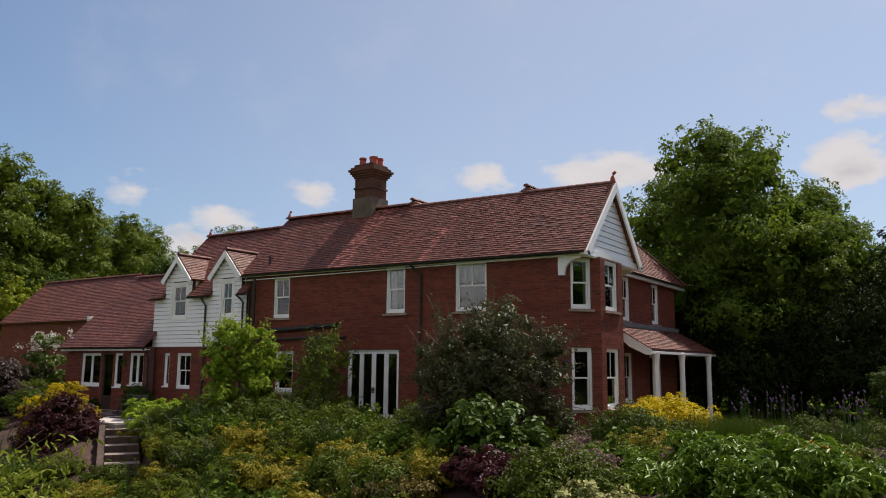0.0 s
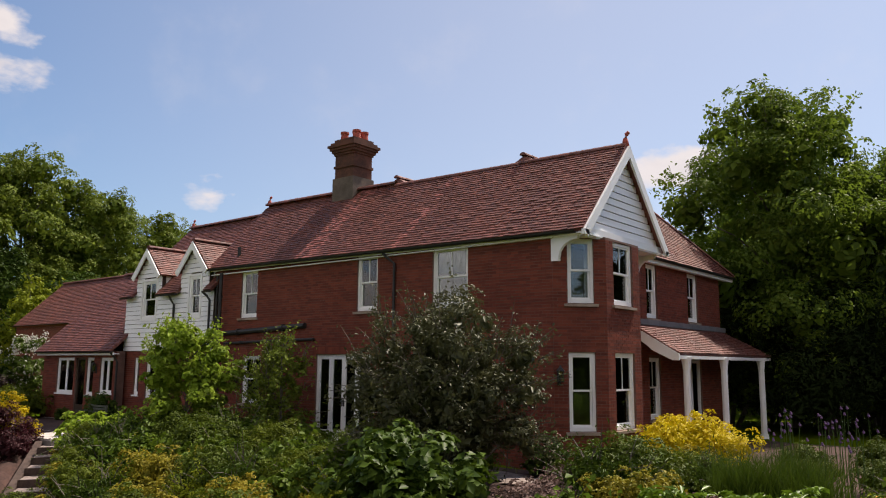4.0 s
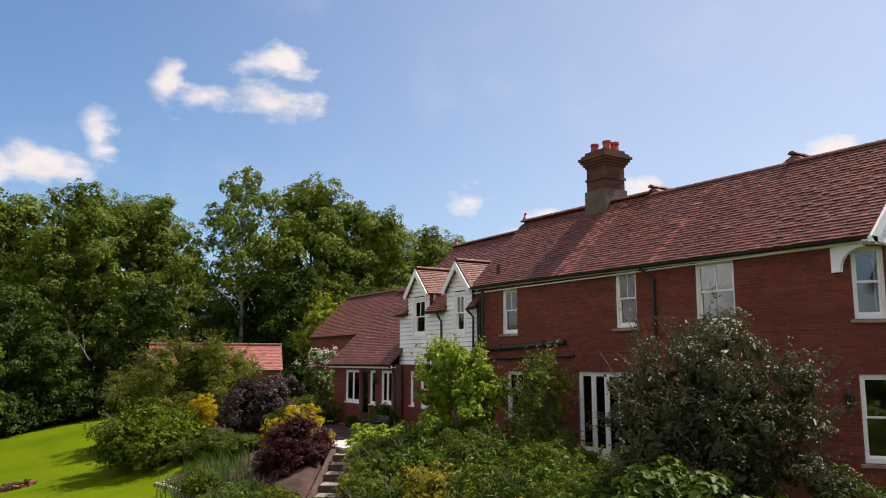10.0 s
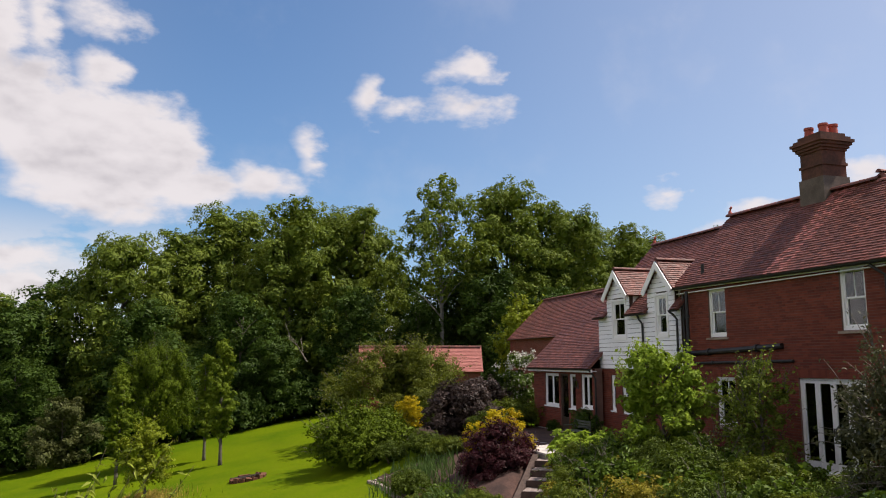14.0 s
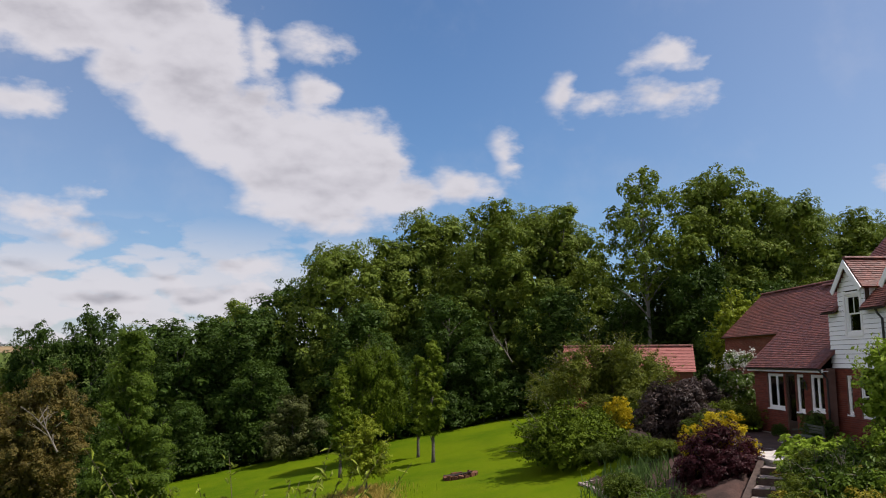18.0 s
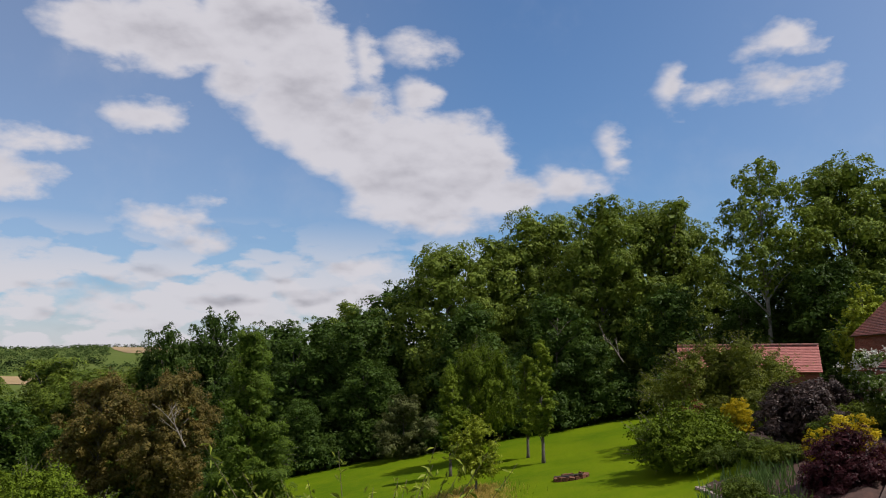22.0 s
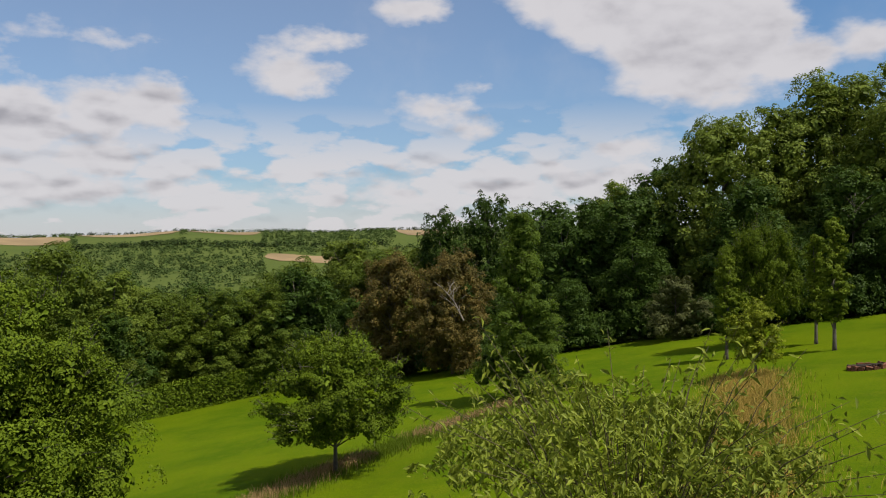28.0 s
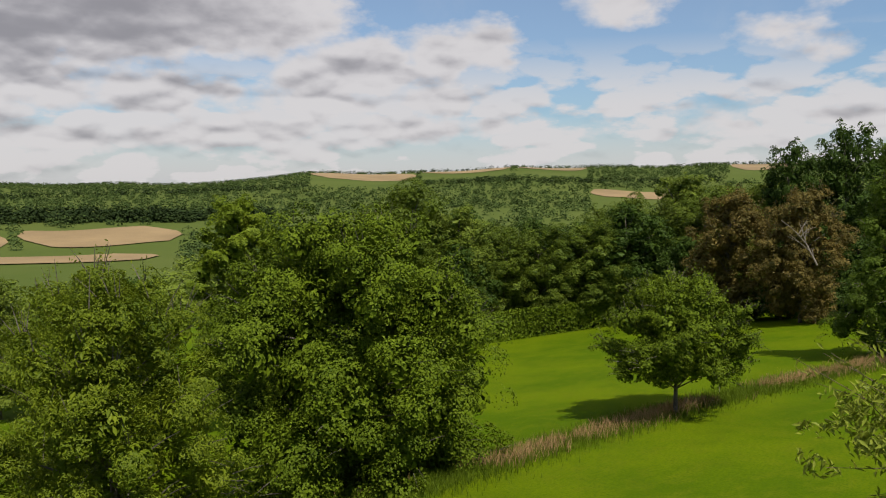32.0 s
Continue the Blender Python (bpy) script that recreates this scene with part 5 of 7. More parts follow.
for y0, s in ((20.78, 1), (25.52, -1)):
    rake(house, (-9.0, y0, EAVE - 0.03), (-9.0, RIDGE_Y, RIDGE + 0.02), 0.22, 0.06, (1, 0, 0))
    a = Acc()
    a.box(-9.03, -8.94, min(y0, y0 + 0.22 * s), max(y0, y0 + 0.22 * s), EAVE - 0.14, EAVE - 0.02)
    part("barge_foot", a, WHITE, house)
    # curved bracket under the overhang
    a = Acc()
    yb = y0 + 0.24 * s
    prof = [(-9.97, EAVE - 0.1), (-9.25, EAVE - 0.1), (-9.25, EAVE - 0.19)] + [(-9.25 - 0.52 * math.sin(g), EAVE - 0.19 - 0.42 * (1 - math.cos(g))) for g in (0.3, 0.6, 0.9, 1.2, 1.57)] + [(-9.77, EAVE - 0.68), (-9.97, EAVE - 0.68)]
    k = len(prof)
    a.v = [(x, yb - 0.05, z) for x, z in prof] + [(x, yb + 0.05, z) for x, z in prof]
    a.f = [tuple(range(k)), tuple(reversed(range(k, 2 * k)))] + [((i + 1) % k, i, k + i, k + (i + 1) % k) for i in range(k)]
    part("bracket", a, WHITE, house, "white painted curved bracket")

# hipped roof of the side wing
HX, HY0, HY1, HR = -11.95, 23.6, 30.75, 7.62
roof_slope(house, [(-9.72, 25.5, EAVE), (-9.72, 33.0, EAVE), (HX, HY1, HR), (HX, HY0, HR)], "red clay tiled slope of the side wing", tile=(0.165, 0.11))
roof_slope(house, [(-9.72, 33.0, EAVE), (-14.4, 33.0, EAVE), (HX - 0.05, HY1, HR), (HX, HY1, HR)], "red clay tiled hip", tile=None)
roof_slope(house, [(-14.4, 33.0, EAVE), (-14.4, 25.0, EAVE), (HX - 0.05, HY0, HR), (HX - 0.05, HY1, HR)], "red clay tiled back slope", tile=None)
ridge_tiles(house, (-9.72, 33.0, EAVE + 0.05), (HX, HY1, HR + 0.04), 0.11)
ridge_tiles(house, (HX, HY0, HR + 0.04), (HX, HY1, HR + 0.04), 0.12)
fascia(house, -9.8, -9.74, 25.7, 33.0, EAVE - 0.18, EAVE - 0.06)
a = Acc()
a.box(-9.98, -9.8, 25.7, 33.0, EAVE - 0.15, EAVE - 0.12)
part("soffit", a, WHITE, house)
gutter(house, (-9.68, 33.0, EAVE - 0.03), (-9.68, 25.8, EAVE - 0.03))

# veranda along the side
VX, VY0, VY1, VT, VE = -8.65, 25.2, 33.0, 3.18, 2.37
roof_slope(house, [(VX, VY0, VE), (VX, VY1 + 0.3, VE), (-9.98, VY1 - 0.6, VT), (-9.98, VY0, VT)], "lean-to veranda roof of red clay tiles", tile=(0.165, 0.11))
a = Acc()
a.box(VX + 0.02 - 0.12, VX + 0.02, VY0 + 0.02, VY1 + 0.2, VE - 0.16, VE - 0.07)
a.box(-9.98, VX - 0.05, VY1 + 0.05, VY1 + 0.15, VE - 0.16, VE - 0.05)
part("beam", a, WHITE, house, "white painted veranda beam")
a = Acc()
a.box(-10.02, -9.9, VY0, VY1 - 0.5, VT, VT + 0.16)
part("flashing", a, LEAD, house, "grey lead flashing")
a = Acc()
prof = [(VX + 0.03, VE - 0.03), (-9.97, VT - 0.03), (-9.97, VT - 0.42)] + [(-9.97 + 0.15 * j, VT - 0.42 - 0.02 * j * j) for j in (1, 2, 3, 4)] + [(VX - 0.15, VE - 0.2), (VX + 0.03, VE - 0.2)]
k = len(prof)
a.v = [(x, VY0 - 0.03, z) for x, z in prof] + [(x, VY0 + 0.03, z) for x, z in prof]
a.f = [tuple(range(k)), tuple(reversed(range(k, 2 * k)))] + [((i + 1) % k, i, k + i, k + (i + 1) % k) for i in range(k)]
part("bargeboard", a, WHITE, house, "white painted curved veranda bargeboard")
for y in (25.85, 28.75, 32.3):
    a = Acc()
    x = VX - 0.05
    a.tube([(x, y, -0.35), (x, y, -0.2)], [0.14, 0.13], 4)
    a.tube([(x, y, -0.2), (x, y, 1.9)], [0.10, 0.10], 8)
    a.tube([(x, y, 1.9), (x, y, 1.95), (x, y, 2.08), (x, y, 2.26)], [0.10, 0.11, 0.12, 0.16], 8)
    part("post", a, WHITE, house, "white painted turned veranda post")

# chimney
stack = Acc()
CX, CY = -19.33, 23.42
stack.box(CX - 0.45, CX + 0.45, CY - 0.44, CY + 0.44, 8.28, 9.6)
chimney = part("chimney", stack, SOOTY, house, "sooty brick chimney stack with a corbelled head")
for g, z0, z1 in ((0.49, 8.66, 8.74), (0.49, 9.12, 9.2), (0.545, 9.2, 9.29), (0.6, 9.29, 9.38), (0.655, 9.38, 9.47), (0.58, 9.47, 9.56), (0.48, 9.56, 9.68)):
    a = Acc()
    a.box(CX - g, CX + g, CY - g + 0.01, CY + g - 0.01, z0, z1)
    part("corbel", a, SOOTY, chimney, "projecting course of sooty bricks")
a = Acc()
a.box(CX - 0.5, CX + 0.5, CY - 0.5, CY + 0.5, 7.0, 8.3)
part("chimney_base", a, RENDERED, chimney, "grey cement rendered base")
for dx, dy, h in ((-0.27, -0.2, 0.34), (0.0, 0.1, 0.42), (0.27, -0.15, 0.34), (0.22, 0.27, 0.36)):
    a = Acc()
    x, y, z = CX + dx, CY + dy, 9.66
    a.tube([(x, y, z), (x, y, z + h * 0.75), (x, y, z + h * 0.8), (x, y, z + h), (x, y, z + h), (x, y, z + h * 0.5)], [0.15, 0.125, 0.15, 0.15, 0.115, 0.1], 14)
    part("chimney_pot", a, TERRACOTTA, chimney, "red terracotta chimney pot", smooth=False)

# ---- white weatherboarded block with two dormers ----
WX0, WX1, WY, WE = -29.2, -23.4, 20.85, 4.5
low = [(-28.36 - WX0, -28.0 - WX0, 0.78, 2.17), (-27.52 - WX0, -26.6 - WX0, 0.70, 2.17)]
ob, WM = wall(house, "wall", (WX0, WY), (WX1, WY), BASE, 2.42, low, label="red brick wall below the weatherboarding", courses=True)
casement(house, WM, *low[0], leaves=1)
sash_window(house, WM, *low[1], lights=2, lower=2, sill=False)
dorm = [(-27.62, 0.86, -28.0, -27.05), (-24.58, 0.86, -24.86, -24.18)]
up = [(d[2] - WX0, d[3] - WX0, 3.62, 5.06) for d in dorm]
# backing coloured dark, to draw the shadow lines between the boards
ob, m = wall(house, "wall", (WX0, WY), (WX1, WY), 2.42, WE, [(h[0], h[1], h[2], WE) for h in up], 0.25, DARKWOOD, "white weatherboarded upper wall")
rake_boards(ob, WM, lambda z: (0.0, WX1 - WX0), 2.42, WE, up, 0.17)
for (cx, half, a0, a1), h in zip(dorm, up):
    FOOT, APEX = 5.22, 6.2
    g = (APEX - FOOT) / half
    # dormer front and gable are dark behind the boards for the same shadow lines
    dw, dm = wall(house, "dormer", (cx - half, WY), (cx + half, WY), WE, FOOT, [(a0 - cx + half, a1 - cx + half, WE, 5.06)], 0.15, DARKWOOD, "white weatherboarded dormer front")
    t = Acc()
    t.v = [tuple(dm @ Vector(p)) for p in ((0, 0, FOOT), (2 * half, 0, FOOT), (half, 0, APEX), (0, 0.15, FOOT), (2 * half, 0.15, FOOT), (half, 0.15, APEX))]
    t.f = [(0, 1, 2), (3, 5, 4), (0, 3, 4, 1), (1, 4, 5, 2), (2, 5, 3, 0)]
    part("gable", t, DARKWOOD, dw)
    for sx in (0, 2 * half - 0.1):
        t = Acc()
        t.box(sx, sx + 0.1, 0.15, 1.5, WE - 0.2, FOOT, dm)
        part("cheek", t, WHITE, dw)
    rake_boards(dw, dm, lambda z: (max(0.0, (z - FOOT) / g) + 0.0, 2 * half - max(0.0, (z - FOOT) / g)), WE, APEX - 0.1, [(a0 - cx + half, a1 - cx + half, WE, 5.06)], 0.17)
    sash_window(house, WM, *h, lights=2, sill=False, deep=-0.03)
    # slim white architrave round the window
    a = Acc()
    ring(a, h[0] - 0.08, h[1] + 0.08, h[2] - 0.08, h[3] + 0.08, 0.08, -0.065, 0.0, WM)
    part("architrave", a, WHITE, house)
    # little tiled roof with bargeboards
    yf, yb, yb2 = WY - 0.17, 22.45, 21.45
    e = half + 0.14
    ez = APEX + 0.1 - g * e * 0.93
    roof_slope(house, [(cx + e, yf, ez), (cx + e, yb2, ez), (cx, yb, APEX + 0.12), (cx, yf, APEX + 0.12)], "red tiled dormer roof", tile=(0.165, 0.11), slab=0.05)
    roof_slope(house, [(cx - e, yb2, ez), (cx - e, yf, ez), (cx, yf, APEX + 0.12), (cx, yb, APEX + 0.12)], "red tiled dormer roof", tile=(0.165, 0.11), slab=0.05)
    ridge_tiles(house, (cx, yf, APEX + 0.18), (cx, yb, APEX + 0.18), 0.1)
    for sgn in (-1, 1):
        rake(house, (cx + sgn * e, yf - 0.02, ez - 0.02), (cx, yf - 0.02, APEX + 0.1), 0.2, 0.04, (0, -1, 0))
for h in up:
    curtain(WM, h[0] - 0.02, h[0] + 0.18, 3.6, 5.05, 0.3)
# roof of the block: stops at the dormers
PS = 1.05
WR_Y, WR_Z = 23.6, WE + (23.6 - 20.62) * PS
spans = [(WX0 - 0.12, dorm[0][0] - 0.84), (dorm[0][0] + 0.84, dorm[1][0] - 0.84), (dorm[1][0] + 0.84, WX1 + 0.1)]
for s0, s1 in spans:
    roof_slope(house, [(s0, 20.62, WE), (s1, 20.62, WE), (s1, 21.6, WE + 0.98 * PS), (s0, 21.6, WE + 0.98 * PS)], "red tiled eave between dormers", tile=(0.165, 0.11))
    gutter(house, (s1, 20.6, WE - 0.03), (s0, 20.6, WE - 0.03))
roof_slope(house, [(WX0 - 0.12, 21.6, WE + 0.98 * PS), (-23.6, 21.6, WE + 0.98 * PS), (-23.6, WR_Y, WR_Z), (WX0 - 0.12, WR_Y, WR_Z)], "red clay tiled roof behind the dormers", tile=(0.165, 0.11))
roof_slope(house, [(-23.6, 26.6, WE), (WX0 - 0.12, 26.6, WE), (WX0 - 0.12, WR_Y, WR_Z), (-23.6, WR_Y, WR_Z)], "red clay tiled back slope", tile=None)
ridge_tiles(house, (WX0 - 0.12, WR_Y, WR_Z + 0.05), (-23.6, WR_Y, WR_Z + 0.05))
finial(house, (WX0, WR_Y, WR_Z + 0.1), 0.7)
a = Acc()
a.v = [(WX0, 20.9, WE - 0.1), (WX0, 26.4, WE - 0.1), (WX0, WR_Y, WR_Z - 0.12), (WX0 + 0.2, 20.9, WE - 0.1), (WX0 + 0.2, 26.4, WE - 0.1), (WX0 + 0.2, WR_Y, WR_Z - 0.12)]
a.f = [(0, 2, 1), (3, 4, 5), (0, 1, 4, 3), (1, 2, 5, 4), (2, 0, 3, 5)]
part("gable_wall", a, WHITE, house)
wall(house, "wall", (WX0, 25.5), (WX0, WY), BASE, WE, ends=(0.0, 0.3), label="white boarded end wall", mat=WHITE)
pipe(house, [(-25.85, 20.6, WE - 0.06), (-25.8, 20.66, WE - 0.25), (-25.75, 20.76, WE - 0.4), (-25.75, 20.76, 0.0)], 0.04)
pipe(house, [(-23.75, 20.6, WE - 0.06), (-23.6, 20.68, WE - 0.2), (-23.5, 20.74, WE - 0.35), (-23.5, 20.74, 0.0)], 0.04)
# dark floors and back wall added inside to close the rooms
a = Acc()
a.box(WX0 + 0.1, WX1, 21.1, 25.3, -0.34, -0.22)
a.box(WX0 + 0.1, WX1, 21.1, 25.3, 2.5, 2.62)
a.box(WX0 + 0.1, WX1, 23.6, 23.7, -0.2, 5.0)
part("storey_floor", a, FLOORING, house)

# ---- single-storey garden wing ----
AX0, AX1, AY, AE = -35.1, -28.9, 20.45, 2.42
an = [(-33.85 - AX0, -32.35 - AX0, 0.72, 2.17), (-31.3 - AX0, -30.7 - AX0, 0.70, 2.17), (-30.2 - AX0, -29.2 - AX0, 0.80, 2.17), (-32.2 - AX0, -31.4 - AX0, -0.3, 2.17)]
ob, AM = wall(house, "wall", (AX0, AY), (AX1, AY), BASE, AE, an, label="red brick wall of the garden wing", courses=True)
casement(house, AM, *an[0], leaves=2)
casement(house, AM, *an[1], leaves=1)
casement(house, AM, *an[2], leaves=2)
a = Acc()
ring(a, an[3][0], an[3][1], -0.3, 2.17, 0.08, 0.06, 0.14, AM, 0.6)
door = part("garden_door", a, DARKWOOD, house, "dark stained half-glazed garden door")
a = Acc()
a.box(an[3][0] + 0.07, an[3][1] - 0.07, 0.09, 0.1, 0.3, 2.1, AM)
part("pane", a, GLASS, door).visible_shadow = False
wall(house, "wall", (AX0, 27.4), (AX0, AY), BASE, AE, ends=(0.0, 0.3), label="red brick end wall")
AR_Y, AR_Z = 24.0, 6.05
ASL = (AR_Z - AE) / (AR_Y - 20.12)
a = Acc()
a.v = [(AX0, 20.5, AE), (AX0, 27.5, AE), (AX0, AR_Y, AR_Z - 0.15), (AX0 + 0.25, 20.5, AE), (AX0 + 0.25, 27.5, AE), (AX0 + 0.25, AR_Y, AR_Z - 0.15)]
a.f = [(0, 2, 1), (3, 4, 5), (0, 1, 4, 3), (1, 2, 5, 4), (2, 0, 3, 5)]
part("gable_wall", a, BRICK, house)
roof_slope(house, [(AX0 - 0.15, 20.12, AE), (-29.22, 20.12, AE), (-29.22, AR_Y, AR_Z), (AX0 - 0.15, AR_Y, AR_Z)], "long red clay tiled slope of the garden wing", tile=(0.165, 0.11))
roof_slope(house, [(-29.22, 27.88, AE), (AX0 - 0.15, 27.88, AE), (AX0 - 0.15, AR_Y, AR_Z), (-29.22, AR_Y, AR_Z)], "red clay tiled back slope", tile=None)
roof_slope(house, [(-29.22, 20.12, AE), (-28.92, 20.12, AE), (-28.92, 20.84, AE + 0.72 * ASL), (-29.22, 20.84, AE + 0.72 * ASL)], "red tiled end of the eave", tile=(0.165, 0.11))
ridge_tiles(house, (AX0 - 0.15, AR_Y, AR_Z + 0.05), (-29.22, AR_Y, AR_Z + 0.05))
fascia(house, AX0 - 0.12, -28.75, 20.18, 20.22, AE - 0.16, AE - 0.04)
a = Acc()
a.box(AX0 - 0.1, -28.8, 20.22, 20.45, AE - 0.12, AE - 0.09)
part("soffit", a, WHITE, house)
gutter(house, (-28.75, 20.10, AE - 0.02), (AX0 - 0.15, 20.10, AE - 0.02))
pipe(house, [(-28.86, 20.12, AE - 0.05), (-28.84, 20.3, AE - 0.25), (-28.82, 20.39, AE - 0.4), (-28.82, 20.39, -0.3)], 0.04)
lantern((-30.45 - AX0, 1.75), AM)
# dark floor and inner wall added to close the wing's rooms
a = Acc()
a.box(AX0 + 0.3, -29.2, 20.8, 27.2, -0.4, -0.3)
a.box(AX0 + 0.3, -29.2, 23.9, 24.0, -0.3, 5.5)
part("inner_floor", a, FLOORING, house)
# roof light, bedded in lead
a = Acc()
rm = Matrix.Translation((-29.75, 21.6, AE + 1.48 * ASL + 0.04)) @ Euler((math.atan(ASL), 0, 0)).to_matrix().to_4x4()
a.box(-0.3, 0.3, -0.35, 0.35, 0.0, 0.06, rm)
sk = part("roof_light", a, LEAD, house, "small roof light framed in grey lead")
a = Acc()
a.box(-0.24, 0.24, -0.29, 0.29, 0.061, 0.066, rm)
part("pane", a, GLASS, sk)


# ---- barn behind the wing, and the low outbuilding by the wood ----
def outbuilding(name, label, m, run, deep, eave, ridge, base, tile, over=0.2, mat=None):
    """A gabled building: x along the front, y to the back, in the frame m."""
    ob = thing(name, tuple(m @ Vector((run / 2, deep / 2, base))), label, "outbuilding")
    w = lambda p: tuple(m @ Vector(p))
    for p, q in (((0, 0), (run, 0)), ((run, deep), (0, deep)), ((0, deep), (0, 0)), ((run, 0), (run, deep))):
        a, b = m @ Vector((*p, 0)), m @ Vector((*q, 0))
        wall(ob, "wall", (a.x, a.y), (b.x, b.y), base, eave, ends=(0.0, 0.0) if p[1] == q[1] else (0.31, 0.31), label="red brick wall")
    for x in (0.0, run - 0.25):
        a = Acc()
        a.v = [w(p) for p in ((x, 0.05, eave), (x, deep - 0.05, eave), (x, deep / 2, ridge - 0.15), (x + 0.25, 0.05, eave), (x + 0.25, deep - 0.05, eave), (x + 0.25, deep / 2, ridge - 0.15))]
        a.f = [(0, 2, 1), (3, 4, 5), (0, 1, 4, 3), (1, 2, 5, 4), (2, 0, 3, 5)]
        part("gable_wall", a, BRICK, ob)
    d = over * (ridge - eave) / (deep / 2)
    roof_slope(ob, [w((-over, -over, eave - d)), w((run + over, -over, eave - d)), w((run + over, deep / 2, ridge)), w((-over, deep / 2, ridge))], "red clay tiled roof slope", tile, mat=mat)
    roof_slope(ob, [w((run + over, deep + over, eave - d)), w((-over, deep + over, eave - d)), w((-over, deep / 2, ridge)), w((run + over, deep / 2, ridge))], "red clay tiled roof slope", tile=None)
    ridge_tiles(ob, w((-over, deep / 2, ridge + 0.04)), w((run + over, deep / 2, ridge + 0.04)), 0.14)
    return ob


barn = outbuilding("barn", "red brick barn with a red clay tiled roof", face_of((-55.0, 27.2), (-44.0, 27.2)), 11.0, 6.0, 4.45, 7.35, -0.9, (0.25, 0.16))
gutter(barn, (-44.0, 26.95, 4.3), (-55.0, 26.95, 4.3))
a = Acc()
a.box(-44.3, -44.0, 26.9, 27.2, 4.2, 4.5)
part("eaves_box", a, WHITE, barn)
# the paler tile colour stands for sun on this roof
shed = outbuilding("shed", "low outbuilding with red roof tiles coloured paler for sunlight", face_of((-57.6, 16.2), (-55.2, 24.9)), 9.0, 3.6, 2.1, 3.75, -1.9, (0.25, 0.16), mat=SUNLIT_TILE)


# ---- terrace, steps and path ----
terrace = thing("terrace", (-29, 18.4, -0.5), "pale paved garden terrace in front of the wing", "terrace", kind="structure")
a = Acc()
a.box(-34.5, -24.4, 17.0, 20.4, -1.2, -0.36)
a.solid([(-27.2, 16.2, -1.3), (-24.5, 16.2, -1.3), (-24.4, 17.0, -1.3), (-28.2, 17.0, -1.3), (-27.2, 16.2, -0.36), (-24.5, 16.2, -0.36), (-24.4, 17.0, -0.36), (-28.2, 17.0, -0.36)])
part("retaining_wall", a, CONCRETE, terrace, "weathered concrete edge")
rng = random.Random(5)
y = 16.22
while y < 20.2:
    x = -34.4 if y > 17 else -27.0
    d = 0.62
    while x < -24.6:
        w = rng.choice((0.45, 0.62, 0.9))
        a = Acc()
        a.box(x, min(x + w - 0.015, -24.45), y, y + d - 0.015, -0.36, -0.31 + rng.uniform(-0.004, 0.004))
        part("slab", a, PAVING, terrace)
        x += w
    y += d
stairs = thing("steps", (-22.5, 14.6, -1.2), "gravel garden steps with dark timber risers down the bank", "steps", kind="structure")
p0, p1 = Vector((-24.8, 16.65, 0)), Vector((-19.1, 13.0, 0))
u = (p1 - p0).normalized()
v = Vector((-u.y, u.x, 0))
for j in range(9):
    c = p0 + (p1 - p0) * (j / 8.0)
    z = -0.5 - 0.19 * j
    m = Matrix(((u.x, v.x, 0, c.x), (u.y, v.y, 0, c.y), (0, 0, 1, z), (0, 0, 0, 1)))
    a = Acc()
    a.box(0.0, 0.84, -0.5, 0.5, -0.5, 0.0, m)
    part("tread", a, GRAVEL, stairs, "gravel tread")
    a = Acc()
    a.box(0.84, 0.92, -0.52, 0.52, -0.5, 0.012, m)
    part("riser", a, SLEEPER, stairs, "dark timber riser")
for side in (-0.62,):
    a = Acc()
    q0, q1 = p0 + v * side, p1 + v * side
    n = v * 0.1
    a.solid([tuple(q0 - n + Vector((0, 0, -1.4))), tuple(q1 - n + Vector((0, 0, -2.9))), tuple(q1 + n + Vector((0, 0, -2.9))), tuple(q0 + n + Vector((0, 0, -1.4))),
             tuple(q0 - n + Vector((0, 0, -0.38))), tuple(q1 - n + Vector((0, 0, -1.9))), tuple(q1 + n + Vector((0, 0, -1.9))), tuple(q0 + n + Vector((0, 0, -0.38)))])
    part("string_wall", a, SLEEPER, stairs, "sloping dark timber kerb")
sheet("path", -14, -2, 17.6, 20.0, GRAVEL, "pinkish gravel path along the foot of the house", "path", lambda x, y: 18.2 < y - 0.25 * math.sin(x) < 19.2 and x > -12.5, 0.09, 0.25)
lw = thing("low_wall", (-31.6, 12.8, -2.0), "low pinkish stone edging between bed and lawn", "wall", kind="structure")
for j in range(14):
    for row in range(2):
        a = Acc()
        t = (j + 0.5 * row) / 14.0
        x, y = -32.4 + 2.4 * t, 11.9 + 2.6 * t
        m = Matrix.Translation((x, y, ground_z(x, y) - 0.26 + row * 0.14)) @ Euler((0, 0, math.atan2(2.6, 2.4) + rng.uniform(-0.1, 0.1))).to_matrix().to_4x4()
        a.box(-0.13, 0.13 + rng.uniform(0, 0.05), -0.14, 0.14, -0.15, 0.15, m)
        part("stone", a, GRAVEL, lw)
for j in range(12):
    a = Acc()
    x, y = -32.3 + 0.42 * j, 11.95 + 0.05 * j
    m = Matrix.Translation((x, y, ground_z(x, y) + 0.02)) @ Euler((0, 0, rng.uniform(-0.06, 0.06))).to_matrix().to_4x4()
    a.box(-0.2, 0.2, -0.12, 0.12, -0.3, 0.03 + rng.uniform(-0.02, 0.02), m)
    part("stone", a, GRAVEL, lw)
pit = thing("fire_pit", (-40.3, 7.5, -3.0), "rusty brown ring of fire stones with charred logs on the lawn", "fire pit")
